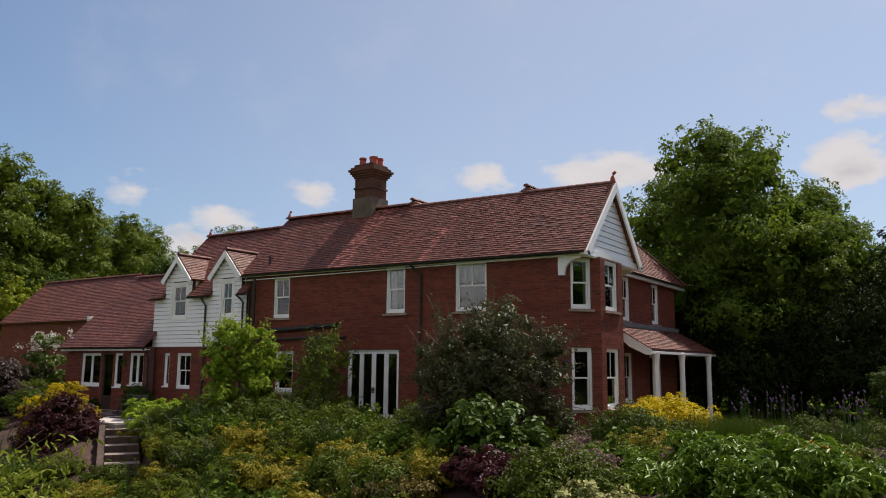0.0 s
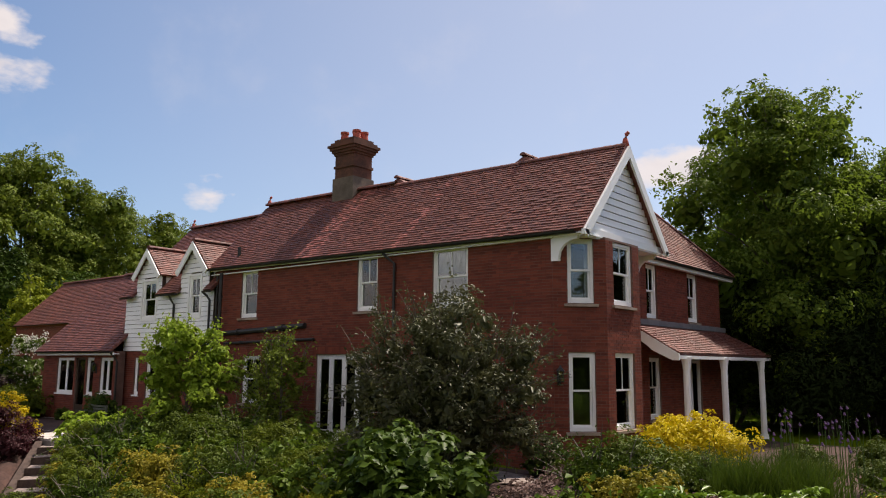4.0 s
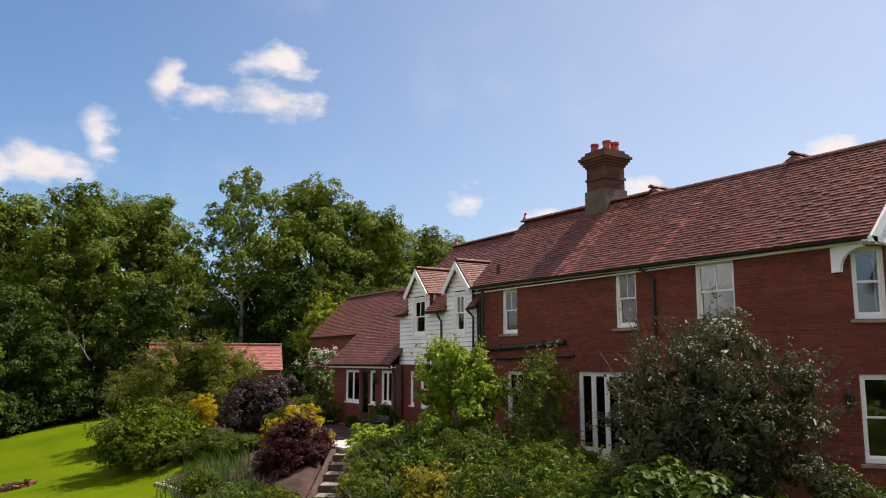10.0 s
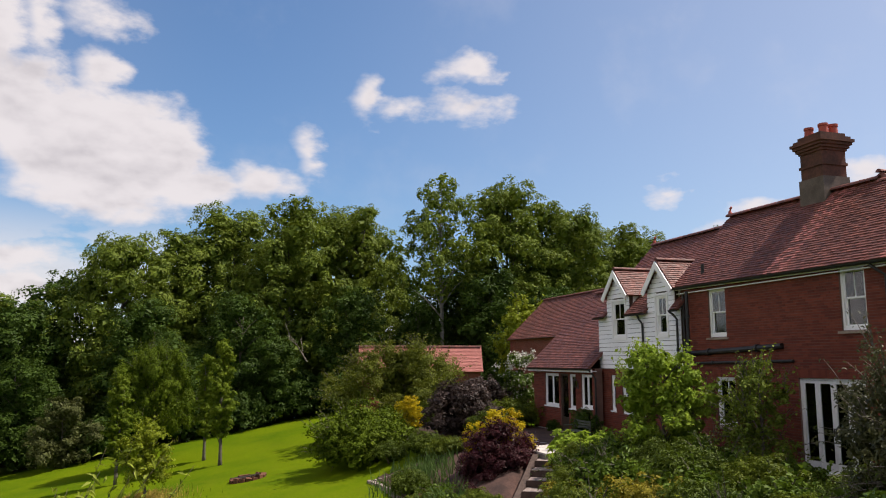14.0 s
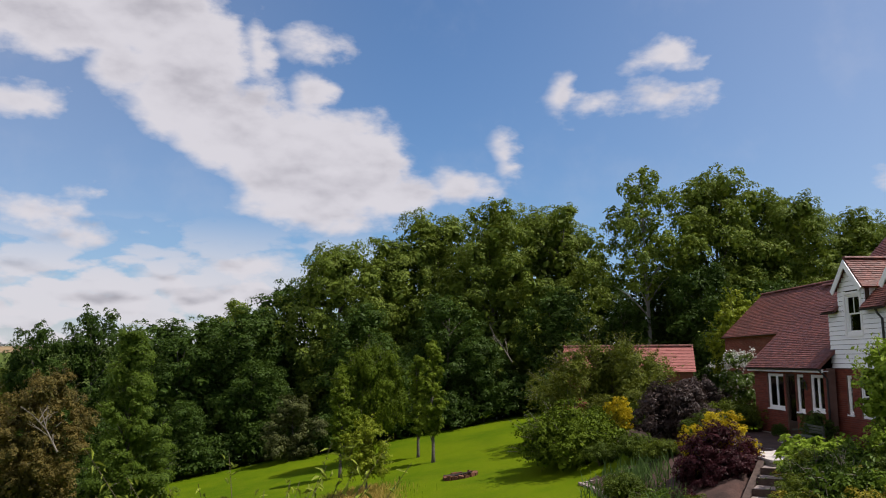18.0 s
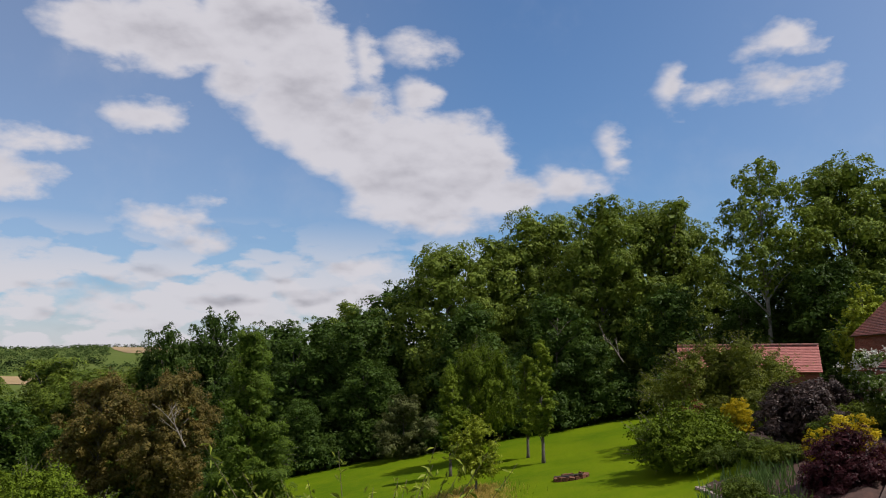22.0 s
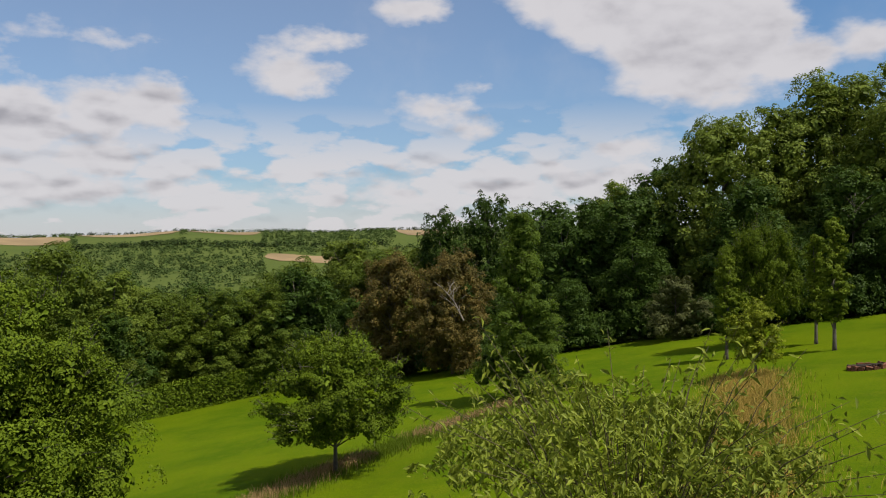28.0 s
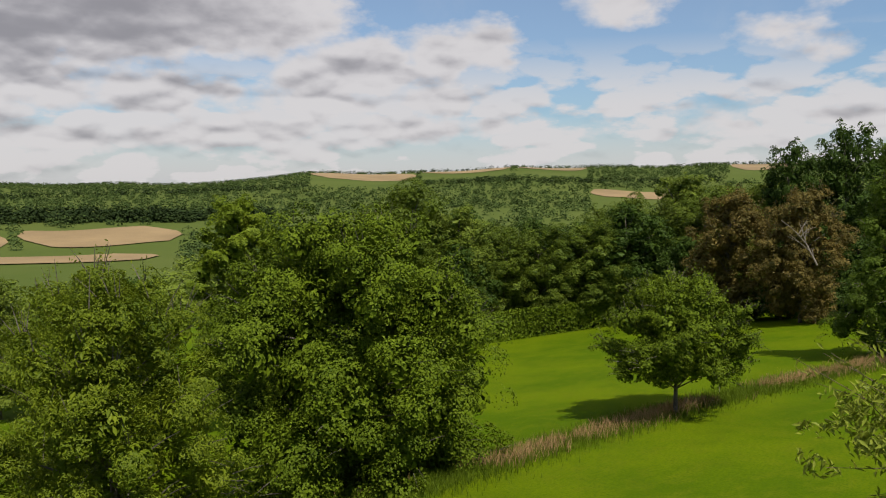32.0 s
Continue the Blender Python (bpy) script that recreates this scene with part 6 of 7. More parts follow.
for j in range(16):
    w = 2 * math.pi * j / 16
    x, y = -40.3 + 0.55 * math.cos(w), 7.5 + 0.75 * math.sin(w)
    a = Acc()
    m = Matrix.Translation((x, y, ground_z(x, y) + 0.05)) @ Euler((rng.uniform(-0.2, 0.2), rng.uniform(-0.2, 0.2), w)).to_matrix().to_4x4()
    a.box(-0.12, 0.12, -0.13, 0.13, -0.15, rng.uniform(0.07, 0.16), m)
    part("stone", a, RUST, pit)
a = Acc()
for j in range(5):
    x, y = -40.5 + 0.1 * j, 7.0 + 0.2 * j
    a.tube([(x - 0.3, y - 0.3, ground_z(x, y) + 0.08), (x + 0.35, y + 0.2, ground_z(x, y) + 0.14 + 0.03 * j)], [0.06, 0.05], 7)
part("logs", a, DARKWOOD, pit, "charred logs")

# garden bench on the terrace
bench = thing("garden_bench", (-27.6, 18.9, -0.31), "grey-green slatted garden bench on the terrace", "bench")
for x in (-28.2, -27.0):
    for y, top in ((18.7, 0.12), (19.15, 0.5)):
        a = Acc()
        a.box(x - 0.03, x + 0.03, y - 0.03, y + 0.03, -0.31, top)
        part("leg", a, P_BENCH, bench)
    a = Acc()
    a.box(x - 0.035, x + 0.035, 18.66, 19.16, 0.27, 0.31)
    part("armrest", a, P_BENCH, bench)
for j in range(4):
    a = Acc()
    a.box(-28.25, -26.95, 18.68 + 0.115 * j, 18.77 + 0.115 * j, 0.1, 0.125)
    part("seat_slat", a, P_BENCH, bench)
for j in range(3):
    a = Acc()
    a.box(-28.17, -27.03, 19.15, 19.17, 0.22 + 0.1 * j, 0.29 + 0.1 * j)
    part("back_slat", a, P_BENCH, bench)

# ---- trees of the garden and the wood ----
tall = make_tree("woodland_tree", "tall broad-leaved tree of the wood", 20, 6.6, 1.6, 26000, 0.25, L_WOOD, 11, "round", lobes=52, lobe_size=0.31, group="trees of the wood")
stand(tall, -76.3, -2.4, size=0.98, turn=20)
tall2 = make_tree("woodland_tree", "tall broad-leaved tree of the wood", 20, 6.2, 1.2, 26000, 0.25, L_WOOD, 12, "round", lobes=60, lobe_size=0.27, group="trees of the wood")
stand(tall2, -80.6, 3.1, size=1.0, turn=50)
tall3 = make_tree("woodland_tree", "tall dark green tree of the wood", 20, 6.6, 0.6, 12000, 0.32, L_DEEP, 13, "round", lobes=54, lobe_size=0.29, group="trees of the wood")
stand(tall3, -81.6, -7.7, size=0.88, turn=10)
ash = make_tree("ash_tree", "tall ash with an open crown and pale limbs", 20.5, 5.0, 9.0, 9000, 0.33, L_WOOD, 14, "wide", PALE_BARK, 36, 0.55, 0.28, sparse=0.6)
stand(ash, -67.7, 25.7, turn=0)
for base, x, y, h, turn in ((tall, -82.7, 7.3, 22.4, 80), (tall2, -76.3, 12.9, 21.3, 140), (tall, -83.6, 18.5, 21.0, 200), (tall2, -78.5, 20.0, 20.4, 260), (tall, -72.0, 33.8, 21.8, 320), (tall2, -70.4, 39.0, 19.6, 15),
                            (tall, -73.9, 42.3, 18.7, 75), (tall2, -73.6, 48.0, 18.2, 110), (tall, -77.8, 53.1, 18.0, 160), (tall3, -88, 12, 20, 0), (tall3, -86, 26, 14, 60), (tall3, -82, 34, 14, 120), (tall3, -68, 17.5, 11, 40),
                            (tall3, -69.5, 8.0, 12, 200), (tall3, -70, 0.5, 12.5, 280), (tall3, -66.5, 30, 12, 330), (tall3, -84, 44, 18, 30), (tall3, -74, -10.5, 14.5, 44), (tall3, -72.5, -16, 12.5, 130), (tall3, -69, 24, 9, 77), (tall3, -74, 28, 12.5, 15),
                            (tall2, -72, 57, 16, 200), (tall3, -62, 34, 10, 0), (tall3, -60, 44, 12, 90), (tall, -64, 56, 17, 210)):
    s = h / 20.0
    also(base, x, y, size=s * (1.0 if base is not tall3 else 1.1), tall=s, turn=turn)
# big trees beyond the veranda
lime_tree = make_tree("garden_tree", "large dark green tree behind the veranda", 13.6, 6.1, 0.4, 50000, 0.17, L_LINDEN, 21, "round", lobes=84, lobe_size=0.24, shoots=260, reach=0.6)
stand(lime_tree, -9.2, 38.0, size=1.03, turn=30)
also(lime_tree, -6.6, 41.0, size=0.84, turn=120)
also(lime_tree, 5.5, 40, size=0.85, turn=200)
also(lime_tree, -16.5, 55, size=0.95, turn=250)
also(lime_tree, -3.5, 50, size=0.68, turn=310)
# unseen trees added east of the garden: bay windows mirror them, less sky light
for x, y, s, t in ((24, -6, 1.0, 20), (30, 3, 1.1, 90), (22, -16, 1.05, 150), (34, -13, 1.2, 210), (28, 12, 1.0, 260)):
    also(lime_tree, x, y, size=s, turn=t)
# mid garden: columnar young trees, a young lime-green one, an oak, a dark one
col = make_tree("columnar_tree", "slender young columnar tree on the lawn", 7.5, 1.15, 1.3, 15000, 0.105, L_YOUNG, 31, "column", lobes=44, lobe_size=0.3, group="young trees on the lawn")
stand(col, -47.7, 6.3)
also(col, -51.4, 5.4, size=0.9, turn=90)
also(col, -48.5, 0.7, size=0.95, tall=0.84, turn=180)

young = make_tree("young_tree", "small young tree with yellow-green leaves on the lawn", 4.4, 1.6, 1.0, 5200, 0.13, L_LIME, 32, "round", lobes=34, lobe_size=0.26, shoots=60, reach=0.4)
stand(young, -40.3, 2.8, size=0.86)
oak = make_tree("oak_tree", "round young oak standing on the lawn", 5.5, 3.3, 1.5, 50000, 0.08, L_OAK, 33, "mound", lobes=90, lobe_size=0.19, shoots=260, reach=0.4)
stand(oak, -26.1, -11.5)
also(oak, -54.6, 2.2, size=0.9, tall=1.42, turn=100)
dark = make_tree("alder_tree", "dense dark green tree at the edge of the lawn", 10.8, 3.0, 0.2, 46000, 0.105, L_LINDEN, 34, "cone", lobes=80, lobe_size=0.24, shoots=200, reach=0.5)
stand(dark, -41.0, -9.3, size=1.0)
big = make_tree("field_maple", "wide round tree with fresh green leaves", 7.7, 5.0, 0.0, 120000, 0.085, L_OAK, 35, "mound", lobes=130, lobe_size=0.19, shoots=260, reach=0.4)
stand(big, -14.3, -15.9, size=1.1, tall=1.17, turn=40)
slim_tree = make_tree("birch_tree", "upright light green tree behind the wide maple", 12.0, 2.5, 0.3, 34000, 0.12, L_YOUNG, 45, "dome", PALE_BARK, 56, 0.6, 0.26)
stand(slim_tree, -16.9, -29.8)
soft = make_tree("willow_tree", "soft olive-green willow below the lawn", 7.6, 2.8, 0.3, 80000, 0.065, L_WILLOW, 36, "round", lobes=80, lobe_size=0.22, slim=0.4, shoots=240, reach=0.5)
stand(soft, -4.9, -9.6, size=0.98)
also(soft, -7.5, -21.5, size=1.05, turn=90)
bushy = make_tree("goat_willow", "small dull olive bushy tree at the wood's edge", 5.0, 2.4, 0.2, 14000, 0.12, L_GOAT, 37, "wide", lobes=24)
stand(bushy, -64.0, -4.6)
copper = make_tree("copper_tree", "bronze-leaved tree with bare twigs below the lawn", 11.0, 4.4, 0.2, 34000, 0.14, L_BROWN, 38, "round", lobes=70, lobe_size=0.22, shoots=160, reach=0.8)
stand(copper, -58.3, -27.4)
also(copper, -57.1, -21.0, size=0.93, turn=100)
fir = make_tree("evergreen_tree", "tall dark evergreen tree behind the lawn", 14.5, 4.2, 0.4, 15000, 0.25, L_DEEP, 39, "dome", lobes=60, lobe_size=0.26, slim=0.4, group="evergreens behind the lawn")
stand(fir, -77.5, -31.6, size=0.9, tall=1.15)
also(fir, -82.4, -28.2, size=1.0, tall=1.24, turn=70)
light = make_tree("valley_tree", "fresh green tree beyond the hedge", 20, 7.2, 0.4, 32000, 0.21, L_VALLEY, 40, "round", lobes=60, lobe_size=0.27, group="trees beyond the hedge")
stand(light, -67.0, -43.0, size=0.66)
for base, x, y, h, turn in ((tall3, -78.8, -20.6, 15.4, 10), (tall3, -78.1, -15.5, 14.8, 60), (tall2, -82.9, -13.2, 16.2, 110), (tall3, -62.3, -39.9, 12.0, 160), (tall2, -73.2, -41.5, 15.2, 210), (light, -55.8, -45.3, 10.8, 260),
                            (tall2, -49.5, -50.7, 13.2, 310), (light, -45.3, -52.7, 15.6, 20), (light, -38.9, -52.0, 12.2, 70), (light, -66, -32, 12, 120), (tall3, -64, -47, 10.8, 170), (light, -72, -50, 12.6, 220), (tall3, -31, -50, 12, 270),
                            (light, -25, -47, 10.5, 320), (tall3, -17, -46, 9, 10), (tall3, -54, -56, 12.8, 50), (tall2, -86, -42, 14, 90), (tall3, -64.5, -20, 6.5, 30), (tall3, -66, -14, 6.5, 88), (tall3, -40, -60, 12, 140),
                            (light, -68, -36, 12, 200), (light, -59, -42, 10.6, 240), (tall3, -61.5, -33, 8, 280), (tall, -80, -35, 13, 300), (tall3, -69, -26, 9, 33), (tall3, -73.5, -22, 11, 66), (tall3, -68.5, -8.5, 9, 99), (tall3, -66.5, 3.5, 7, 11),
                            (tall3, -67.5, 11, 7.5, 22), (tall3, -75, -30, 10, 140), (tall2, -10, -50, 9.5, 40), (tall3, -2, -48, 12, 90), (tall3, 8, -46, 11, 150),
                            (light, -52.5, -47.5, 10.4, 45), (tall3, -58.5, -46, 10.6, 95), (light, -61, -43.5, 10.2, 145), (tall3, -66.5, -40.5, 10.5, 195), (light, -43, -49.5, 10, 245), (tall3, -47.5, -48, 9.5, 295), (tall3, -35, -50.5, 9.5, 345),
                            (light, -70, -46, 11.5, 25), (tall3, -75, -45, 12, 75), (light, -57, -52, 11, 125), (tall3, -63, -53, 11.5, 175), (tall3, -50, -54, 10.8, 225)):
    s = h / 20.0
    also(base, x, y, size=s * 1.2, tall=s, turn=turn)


def dead_limb(parent, p, q, seed):
    """A bare bleached limb with a few forked twigs, among the leaves."""
    r2 = random.Random(seed)
    a = Acc()
    p, q = Vector(p), Vector(q)
    side = (q - p).cross(Vector((0, 0, 1))).normalized()
    mid = p.lerp(q, 0.5) + Vector((0, 0, 0.25))
    a.tube([p, mid, q], [0.06, 0.045, 0.015], 6)
    for f in (0.2, 0.35, 0.5, 0.6, 0.7, 0.8, 0.9):
        root = p.lerp(q, f) + Vector((0, 0, 0.7 * f * (1 - f)))
        tip = root + (q - p) * r2.uniform(0.1, 0.35) + side * r2.uniform(-1.3, 1.3) + Vector((0, 0, r2.uniform(-0.3, 1.1)))
        bend = root.lerp(tip, 0.5) + Vector((0, 0, r2.uniform(-0.1, 0.25)))
        a.tube([root, bend, tip], [0.035, 0.025, 0.01], 5)
        a.tube([bend, bend + (tip - root) * 0.4 + side * r2.uniform(-0.5, 0.5)], [0.02, 0.008], 4)
    return part("dead_limb", a, TIMBER, parent, "bare bleached dead limb")


dead_limb(copper, (-51.4, -17.4, -2.9), (-53.0, -19.6, -0.9), 3)
dead_limb(tall3, (-64.8, 13.2, 2.6), (-65.4, 11.6, 4.8), 5)
holly = make_shrub("holly", "dense dark green holly under the trees of the wood", "shrub", 3.2, 3.0, 3.4, 9000, 0.2, L_DEEP, 41, lobes=30, lobe=0.34, group="hollies under the wood")
stand(holly, -66.5, -3.0)
for x, y, s in ((-67.5, 3.0, 1.1), (-66.8, 8.0, 1.0), (-68.2, 12.5, 1.15), (-66.0, 17.0, 1.0), (-66.5, 21.5, 1.1), (-65.0, 26.0, 1.1), (-63.5, 30.5, 1.0), (-70.5, 0.0, 1.3), (-71.0, 6.0, 1.3), (-70.5, 19.0, 1.3), (-68.5, -8.0, 1.1), (-66.5, -12.5, 1.0), (-64.0, -16.5, 1.0), (-62.5, -20.5, 0.9), (-60.5, -24.0, 0.8), (-61.5, -28.5, 0.9), (-60.5, 35.0, 1.2), (-58.0, 39.5, 1.2)):
    also(holly, x, y, size=s, turn=x * 53 + y * 31)
# clipped hedge at the foot of the lawn
hedge_pts = [(-38.0, -49.5), (-47.6, -45.3), (-60.1, -40.3), (-71.3, -37.0)]
rg = np.random.default_rng(44)
pp, nn = [], []
for (x0, y0), (x1, y1) in zip(hedge_pts, hedge_pts[1:]):
    k = int(math.hypot(x1 - x0, y1 - y0) * 420)
    t = rg.random(k)
    side = np.array([y0 - y1, x1 - x0, 0]) / math.hypot(x1 - x0, y1 - y0)
    face = rg.random(k)
    px = x0 + (x1 - x0) * t
    py = y0 + (y1 - y0) * t
    gz = np.array([ground_z(a_, b_) for a_, b_ in zip(px, py)])
    hz = rg.random(k) * 2.6
    off = np.where(face < 0.65, -0.7, rg.uniform(-0.7, 0.7, k)) + rg.normal(size=k) * 0.07
    hz = np.where(face < 0.65, hz, 2.6 + rg.normal(size=k) * 0.08)
    pp.append(np.stack([px + side[0] * off, py + side[1] * off, gz + hz], 1))
    nn.append(np.where((face < 0.65)[:, None], -side[None, :], np.array([[0, 0, 1.0]])) + rg.normal(size=(k, 3)) * 0.5)
hedge = part("hedge", leaf_mesh("hedge", np.concatenate(pp), np.concatenate(nn), 0.2, 0.6, rg), L_OAK)
tagged(hedge, "long clipped green hedge at the foot of the lawn", "hedge", kind="stuff")

# ---- shrubs of the bank and borders ----
apple = make_shrub("apple_tree", "wide spreading olive-leaved apple tree before the house", "tree", 2.25, 2.0, 3.9, 34000, 0.075, L_APPLE, 51, lobes=60, lobe=0.2, stems=9, slim=0.5, shoots=320, reach=0.65)
stand(apple, -9.9, 16.9, -0.35)
maple = make_tree("japanese_maple", "bright lime-green maple beside the white wall", 3.6, 1.7, 0.15, 14500, 0.115, L_BRIGHT, 52, "dome", lobes=60, lobe_size=0.19, shoots=110, reach=0.4)
stand(maple, -20.3, 18.0, -0.4)
climber = make_tree("rambling_shrub", "tall loose green shrub against the brick wall", 3.2, 1.35, 0.05, 4600, 0.085, L_WOOD, 53, "column", lobes=40, lobe_size=0.22, sparse=0.6, shoots=90, reach=0.7)
stand(climber, -17.2, 18.9, -0.35)
also(climber, -18.3, 19.4, -0.35, size=0.95, turn=120)
purple = make_shrub("smoke_bush", "rounded dark purple smoke bush above the steps", "shrub", 1.62, 1.62, 2.72, 34000, 0.075, L_PURPLE, 54, lobes=80, lobe=0.24)
stand(purple, -26.0, 15.15, -2.1)
gold = make_shrub("golden_shrub", "golden yellow shrub behind the purple bush", "shrub", 1.55, 0.95, 3.15, 34000, 0.055, L_GOLD, 55, lobes=130, lobe=0.19)
stand(gold, -26.45, 15.33, -2.1, turn=66)
also(gold, -39.2, 15.3, size=0.6, turn=60)
spirea = make_shrub("golden_spirea", "bright golden shrub in front of the bay", "shrub", 1.35, 1.1, 1.4, 9000, 0.075, L_GOLD, 56, lobes=24)
stand(spirea, -7.3, 22.6, -0.4)
laurel = make_shrub("laurel", "glossy green evergreen shrub", "shrub", 2.6, 1.7, 1.55, 12000, 0.15, L_GLOSS, 57, lobes=34, lobe=0.3, slim=0.32, up=0.6)
stand(laurel, -2.9, 13.6, -0.75)
also(laurel, 1.6, 14.0, -0.75, turn=40)
chest = make_shrub("oakleaf_hydrangea", "broad-leaved green shrub below the apple tree", "shrub", 1.35, 1.25, 2.1, 6500, 0.17, L_HYDRANGEA, 59, lobes=40, lobe=0.3, slim=0.75, up=0.5)
stand(chest, -8.1, 13.9, -0.95)
hosta = make_shrub("euonymus", "bright green broad-leaved shrub beside the steps", "shrub", 1.0, 0.9, 0.95, 3600, 0.14, L_BRIGHT, 60, lobes=18, slim=0.6)
stand(hosta, -22.7, 16.9, -0.75, size=1.45)
# low planting: a handful of kinds, set out over the bank
fern = make_shrub("ground_cover", "low mound of mixed green leaves on the bank", "plant", 0.85, 0.8, 0.85, 6000, 0.06, L_BANK, 61, lobes=20, group="bank planting")
fern_deep = make_shrub("ground_cover", "low mound of dark mossy green leaves on the bank", "plant", 0.9, 0.85, 0.95, 6000, 0.06, L_MOSS, 62, lobes=20, group="bank planting")
alch = make_shrub("ladys_mantle", "yellow-tan flowering plant on the bank", "plant", 0.7, 0.7, 0.7, 4200, 0.055, L_TANSY, 63, lobes=14, group="bank planting")
grey = make_shrub("heather", "dusky grey-pink heathery plant on the bank", "plant", 0.7, 0.65, 0.65, 3600, 0.06, L_HEATH, 64, lobes=14, group="bank planting")
bronze = make_shrub("barberry", "low bronze-leaved shrub on the bank", "shrub", 0.7, 0.7, 0.8, 3400, 0.07, L_BROWN, 65, lobes=14, group="bank planting")
cream = make_shrub("variegated_shrub", "cream and green variegated shrub on the bank", "shrub", 0.65, 0.6, 0.8, 2600, 0.085, L_CREAM, 66, lobes=14, group="bank planting")
wine = make_shrub("barberry", "low purple-leaved shrub on the bank", "shrub", 0.7, 0.7, 0.75, 3400, 0.07, L_PURPLE, 67, lobes=14, group="bank planting")
crane = make_shrub("cranesbill", "soft spreading green border plant on the bank", "plant", 0.9, 0.85, 0.75, 3400, 0.095, L_FRESH, 81, lobes=26, slim=0.8, up=0.5, group="bank planting", lobe=0.3, shoots=30, reach=0.3)
spurge = make_shrub("spurge", "upright lime-yellow spurge on the bank", "plant", 0.6, 0.6, 0.8, 3000, 0.06, L_LIME, 82, lobes=24, slim=0.4, group="bank planting", lobe=0.26, shoots=50, reach=0.3)
plume = make_shrub("fern", "feathery dark green fern on the bank", "plant", 0.8, 0.75, 0.9, 3600, 0.1, L_HYDRANGEA, 83, lobes=22, slim=0.22, up=0.2, droop=0.3, group="bank planting", lobe=0.26, shoots=60, reach=0.5)
first = {}


def plant(base, x, y, s=1.0, z=None):
    """The first of a kind is moved into place, later ones are copies."""
    turn = (x * 77 + y * 131) % 360
    if base.name not in first:
        first[base.name] = True
        return stand(base, x, y, z, size=s, turn=turn)
    return also(base, x, y, z, size=s, turn=turn)


for base, spots in ((fern, ((-18.1, 14.2, 1.2), (-21.5, 16.2, 1.1), (-16.3, 12.6, 1.2), (-12.2, 15.6, 1.1), (-13.4, 12.0, 1.1), (-19.9, 15.0, 1.0), (-6.2, 19.2, 1.0), (-15.2, 17.4, 1.2), (-10.6, 11.4, 1.1), (-7.7, 10.6, 1.1), (-8.3, 20.3, 0.8))),
                    (fern_deep, ((-19.0, 17.0, 1.2), (-17.0, 16.5, 1.3), (-14.6, 15.2, 1.2), (-15.0, 13.4, 1.2), (-18.6, 12.9, 1.1), (-12.6, 17.6, 1.2), (-11.6, 13.3, 1.3), (-9.6, 12.3, 1.2), (-20.8, 13.7, 1.0), (-6.7, 18.0, 1.25), (-13.0, 10.6, 1.2), (-16.7, 10.9, 1.2), (-5.4, 11.2, 1.2), (-6.0, 9.4, 1.2), (-22.2, 18.8, 1.0), (-10.8, 18.6, 1.0))),
                    (alch, ((-13.8, 13.6, 1.56), (-15.6, 14.3, 1.25), (-18.9, 14.4, 1.25), (-10.2, 13.2, 1.38), (-12.6, 11.6, 1.25), (-8.6, 12.9, 1.12), (-16.4, 15.2, 1.50), (-12.0, 14.3, 1.50), (-17.4, 13.3, 1.25), (-11.0, 12.3, 1.50), (-19.4, 16.2, 1.12), (-20.0, 12.6, 1.12), (-24.0, 16.6, 1.00), (-6.0, 16.7, 1.25), (-14.9, 11.8, 1.38), (-7.0, 21.0, 1.12))),
                    (grey, ((-6.6, 14.6, 1.2), (-5.8, 12.9, 1.2), (-7.2, 16.2, 1.0), (-7.9, 18.4, 1.0), (-1.2, 16.2, 1.1), (0.6, 16.4, 1.2), (-4.7, 15.6, 1.0))),
                    (bronze, ((-9.9, 10.8, 1.2), (-8.8, 11.9, 1.1), (-13.0, 12.9, 0.9), (-2.4, 16.0, 0.9))),
                    (cream, ((-4.7, 10.9, 1.1), (-5.2, 9.9, 1.0), (-24.3, 17.6, 0.7))),
                    (crane, ((-20.4, 16.6, 1.2), (-18.2, 15.6, 1.3), (-16.0, 16.0, 1.2), (-13.6, 16.4, 1.2), (-11.2, 15.0, 1.2), (-17.8, 12.0, 1.3), (-14.4, 12.6, 1.3), (-19.8, 13.9, 1.1), (-12.4, 12.6, 1.2), (-9.0, 15.0, 1.1), (-11.6, 10.6, 1.2), (-22.0, 17.4, 1.1), (-15.6, 18.2, 1.1), (-5.6, 14.0, 1.0), (-6.9, 19.8, 0.9), (-24.6, 12.8, 0.9), (-23.2, 12.6, 0.9))),
                    (spurge, ((-17.0, 14.6, 1.1), (-14.2, 14.5, 1.2), (-12.8, 13.4, 1.0), (-20.6, 14.6, 0.9), (-18.4, 13.5, 1.0), (-11.4, 11.6, 1.1), (-10.0, 14.2, 0.9), (-15.8, 12.0, 1.1), (-22.7, 16.7, 0.8), (-6.4, 20.2, 0.8))),
                    (plume, ((-19.2, 15.5, 1.2), (-16.6, 13.7, 1.2), (-13.2, 14.9, 1.2), (-10.8, 16.0, 1.1), (-14.0, 11.2, 1.2), (-17.2, 17.6, 1.2), (-12.0, 18.2, 1.1), (-21.0, 15.6, 1.0), (-6.6, 17.0, 1.1), (-9.2, 11.2, 1.1))),
                    (wine, ((-6.6, 11.9, 1.2), (-24.9, 14.3, 0.5), (-23.6, 13.3, 0.5), (-7.6, 12.6, 1.0), (-24.2, 13.2, 0.8)))):
    for x, y, s in spots:
        plant(base, x, y, s)
for x, y in ((-1.9, 15.6), (0.2, 15.4)):
    also(fern, x, y, -0.4, size=0.95, turn=40 * x)
orange = make_shrub("yellow_daisies", "orange-yellow flowering border plant", "plant", 0.7, 0.6, 0.75, 2600, 0.07, P_ORANGE, 68, lobes=12)
stand(orange, -2.6, 16.6, -0.35)
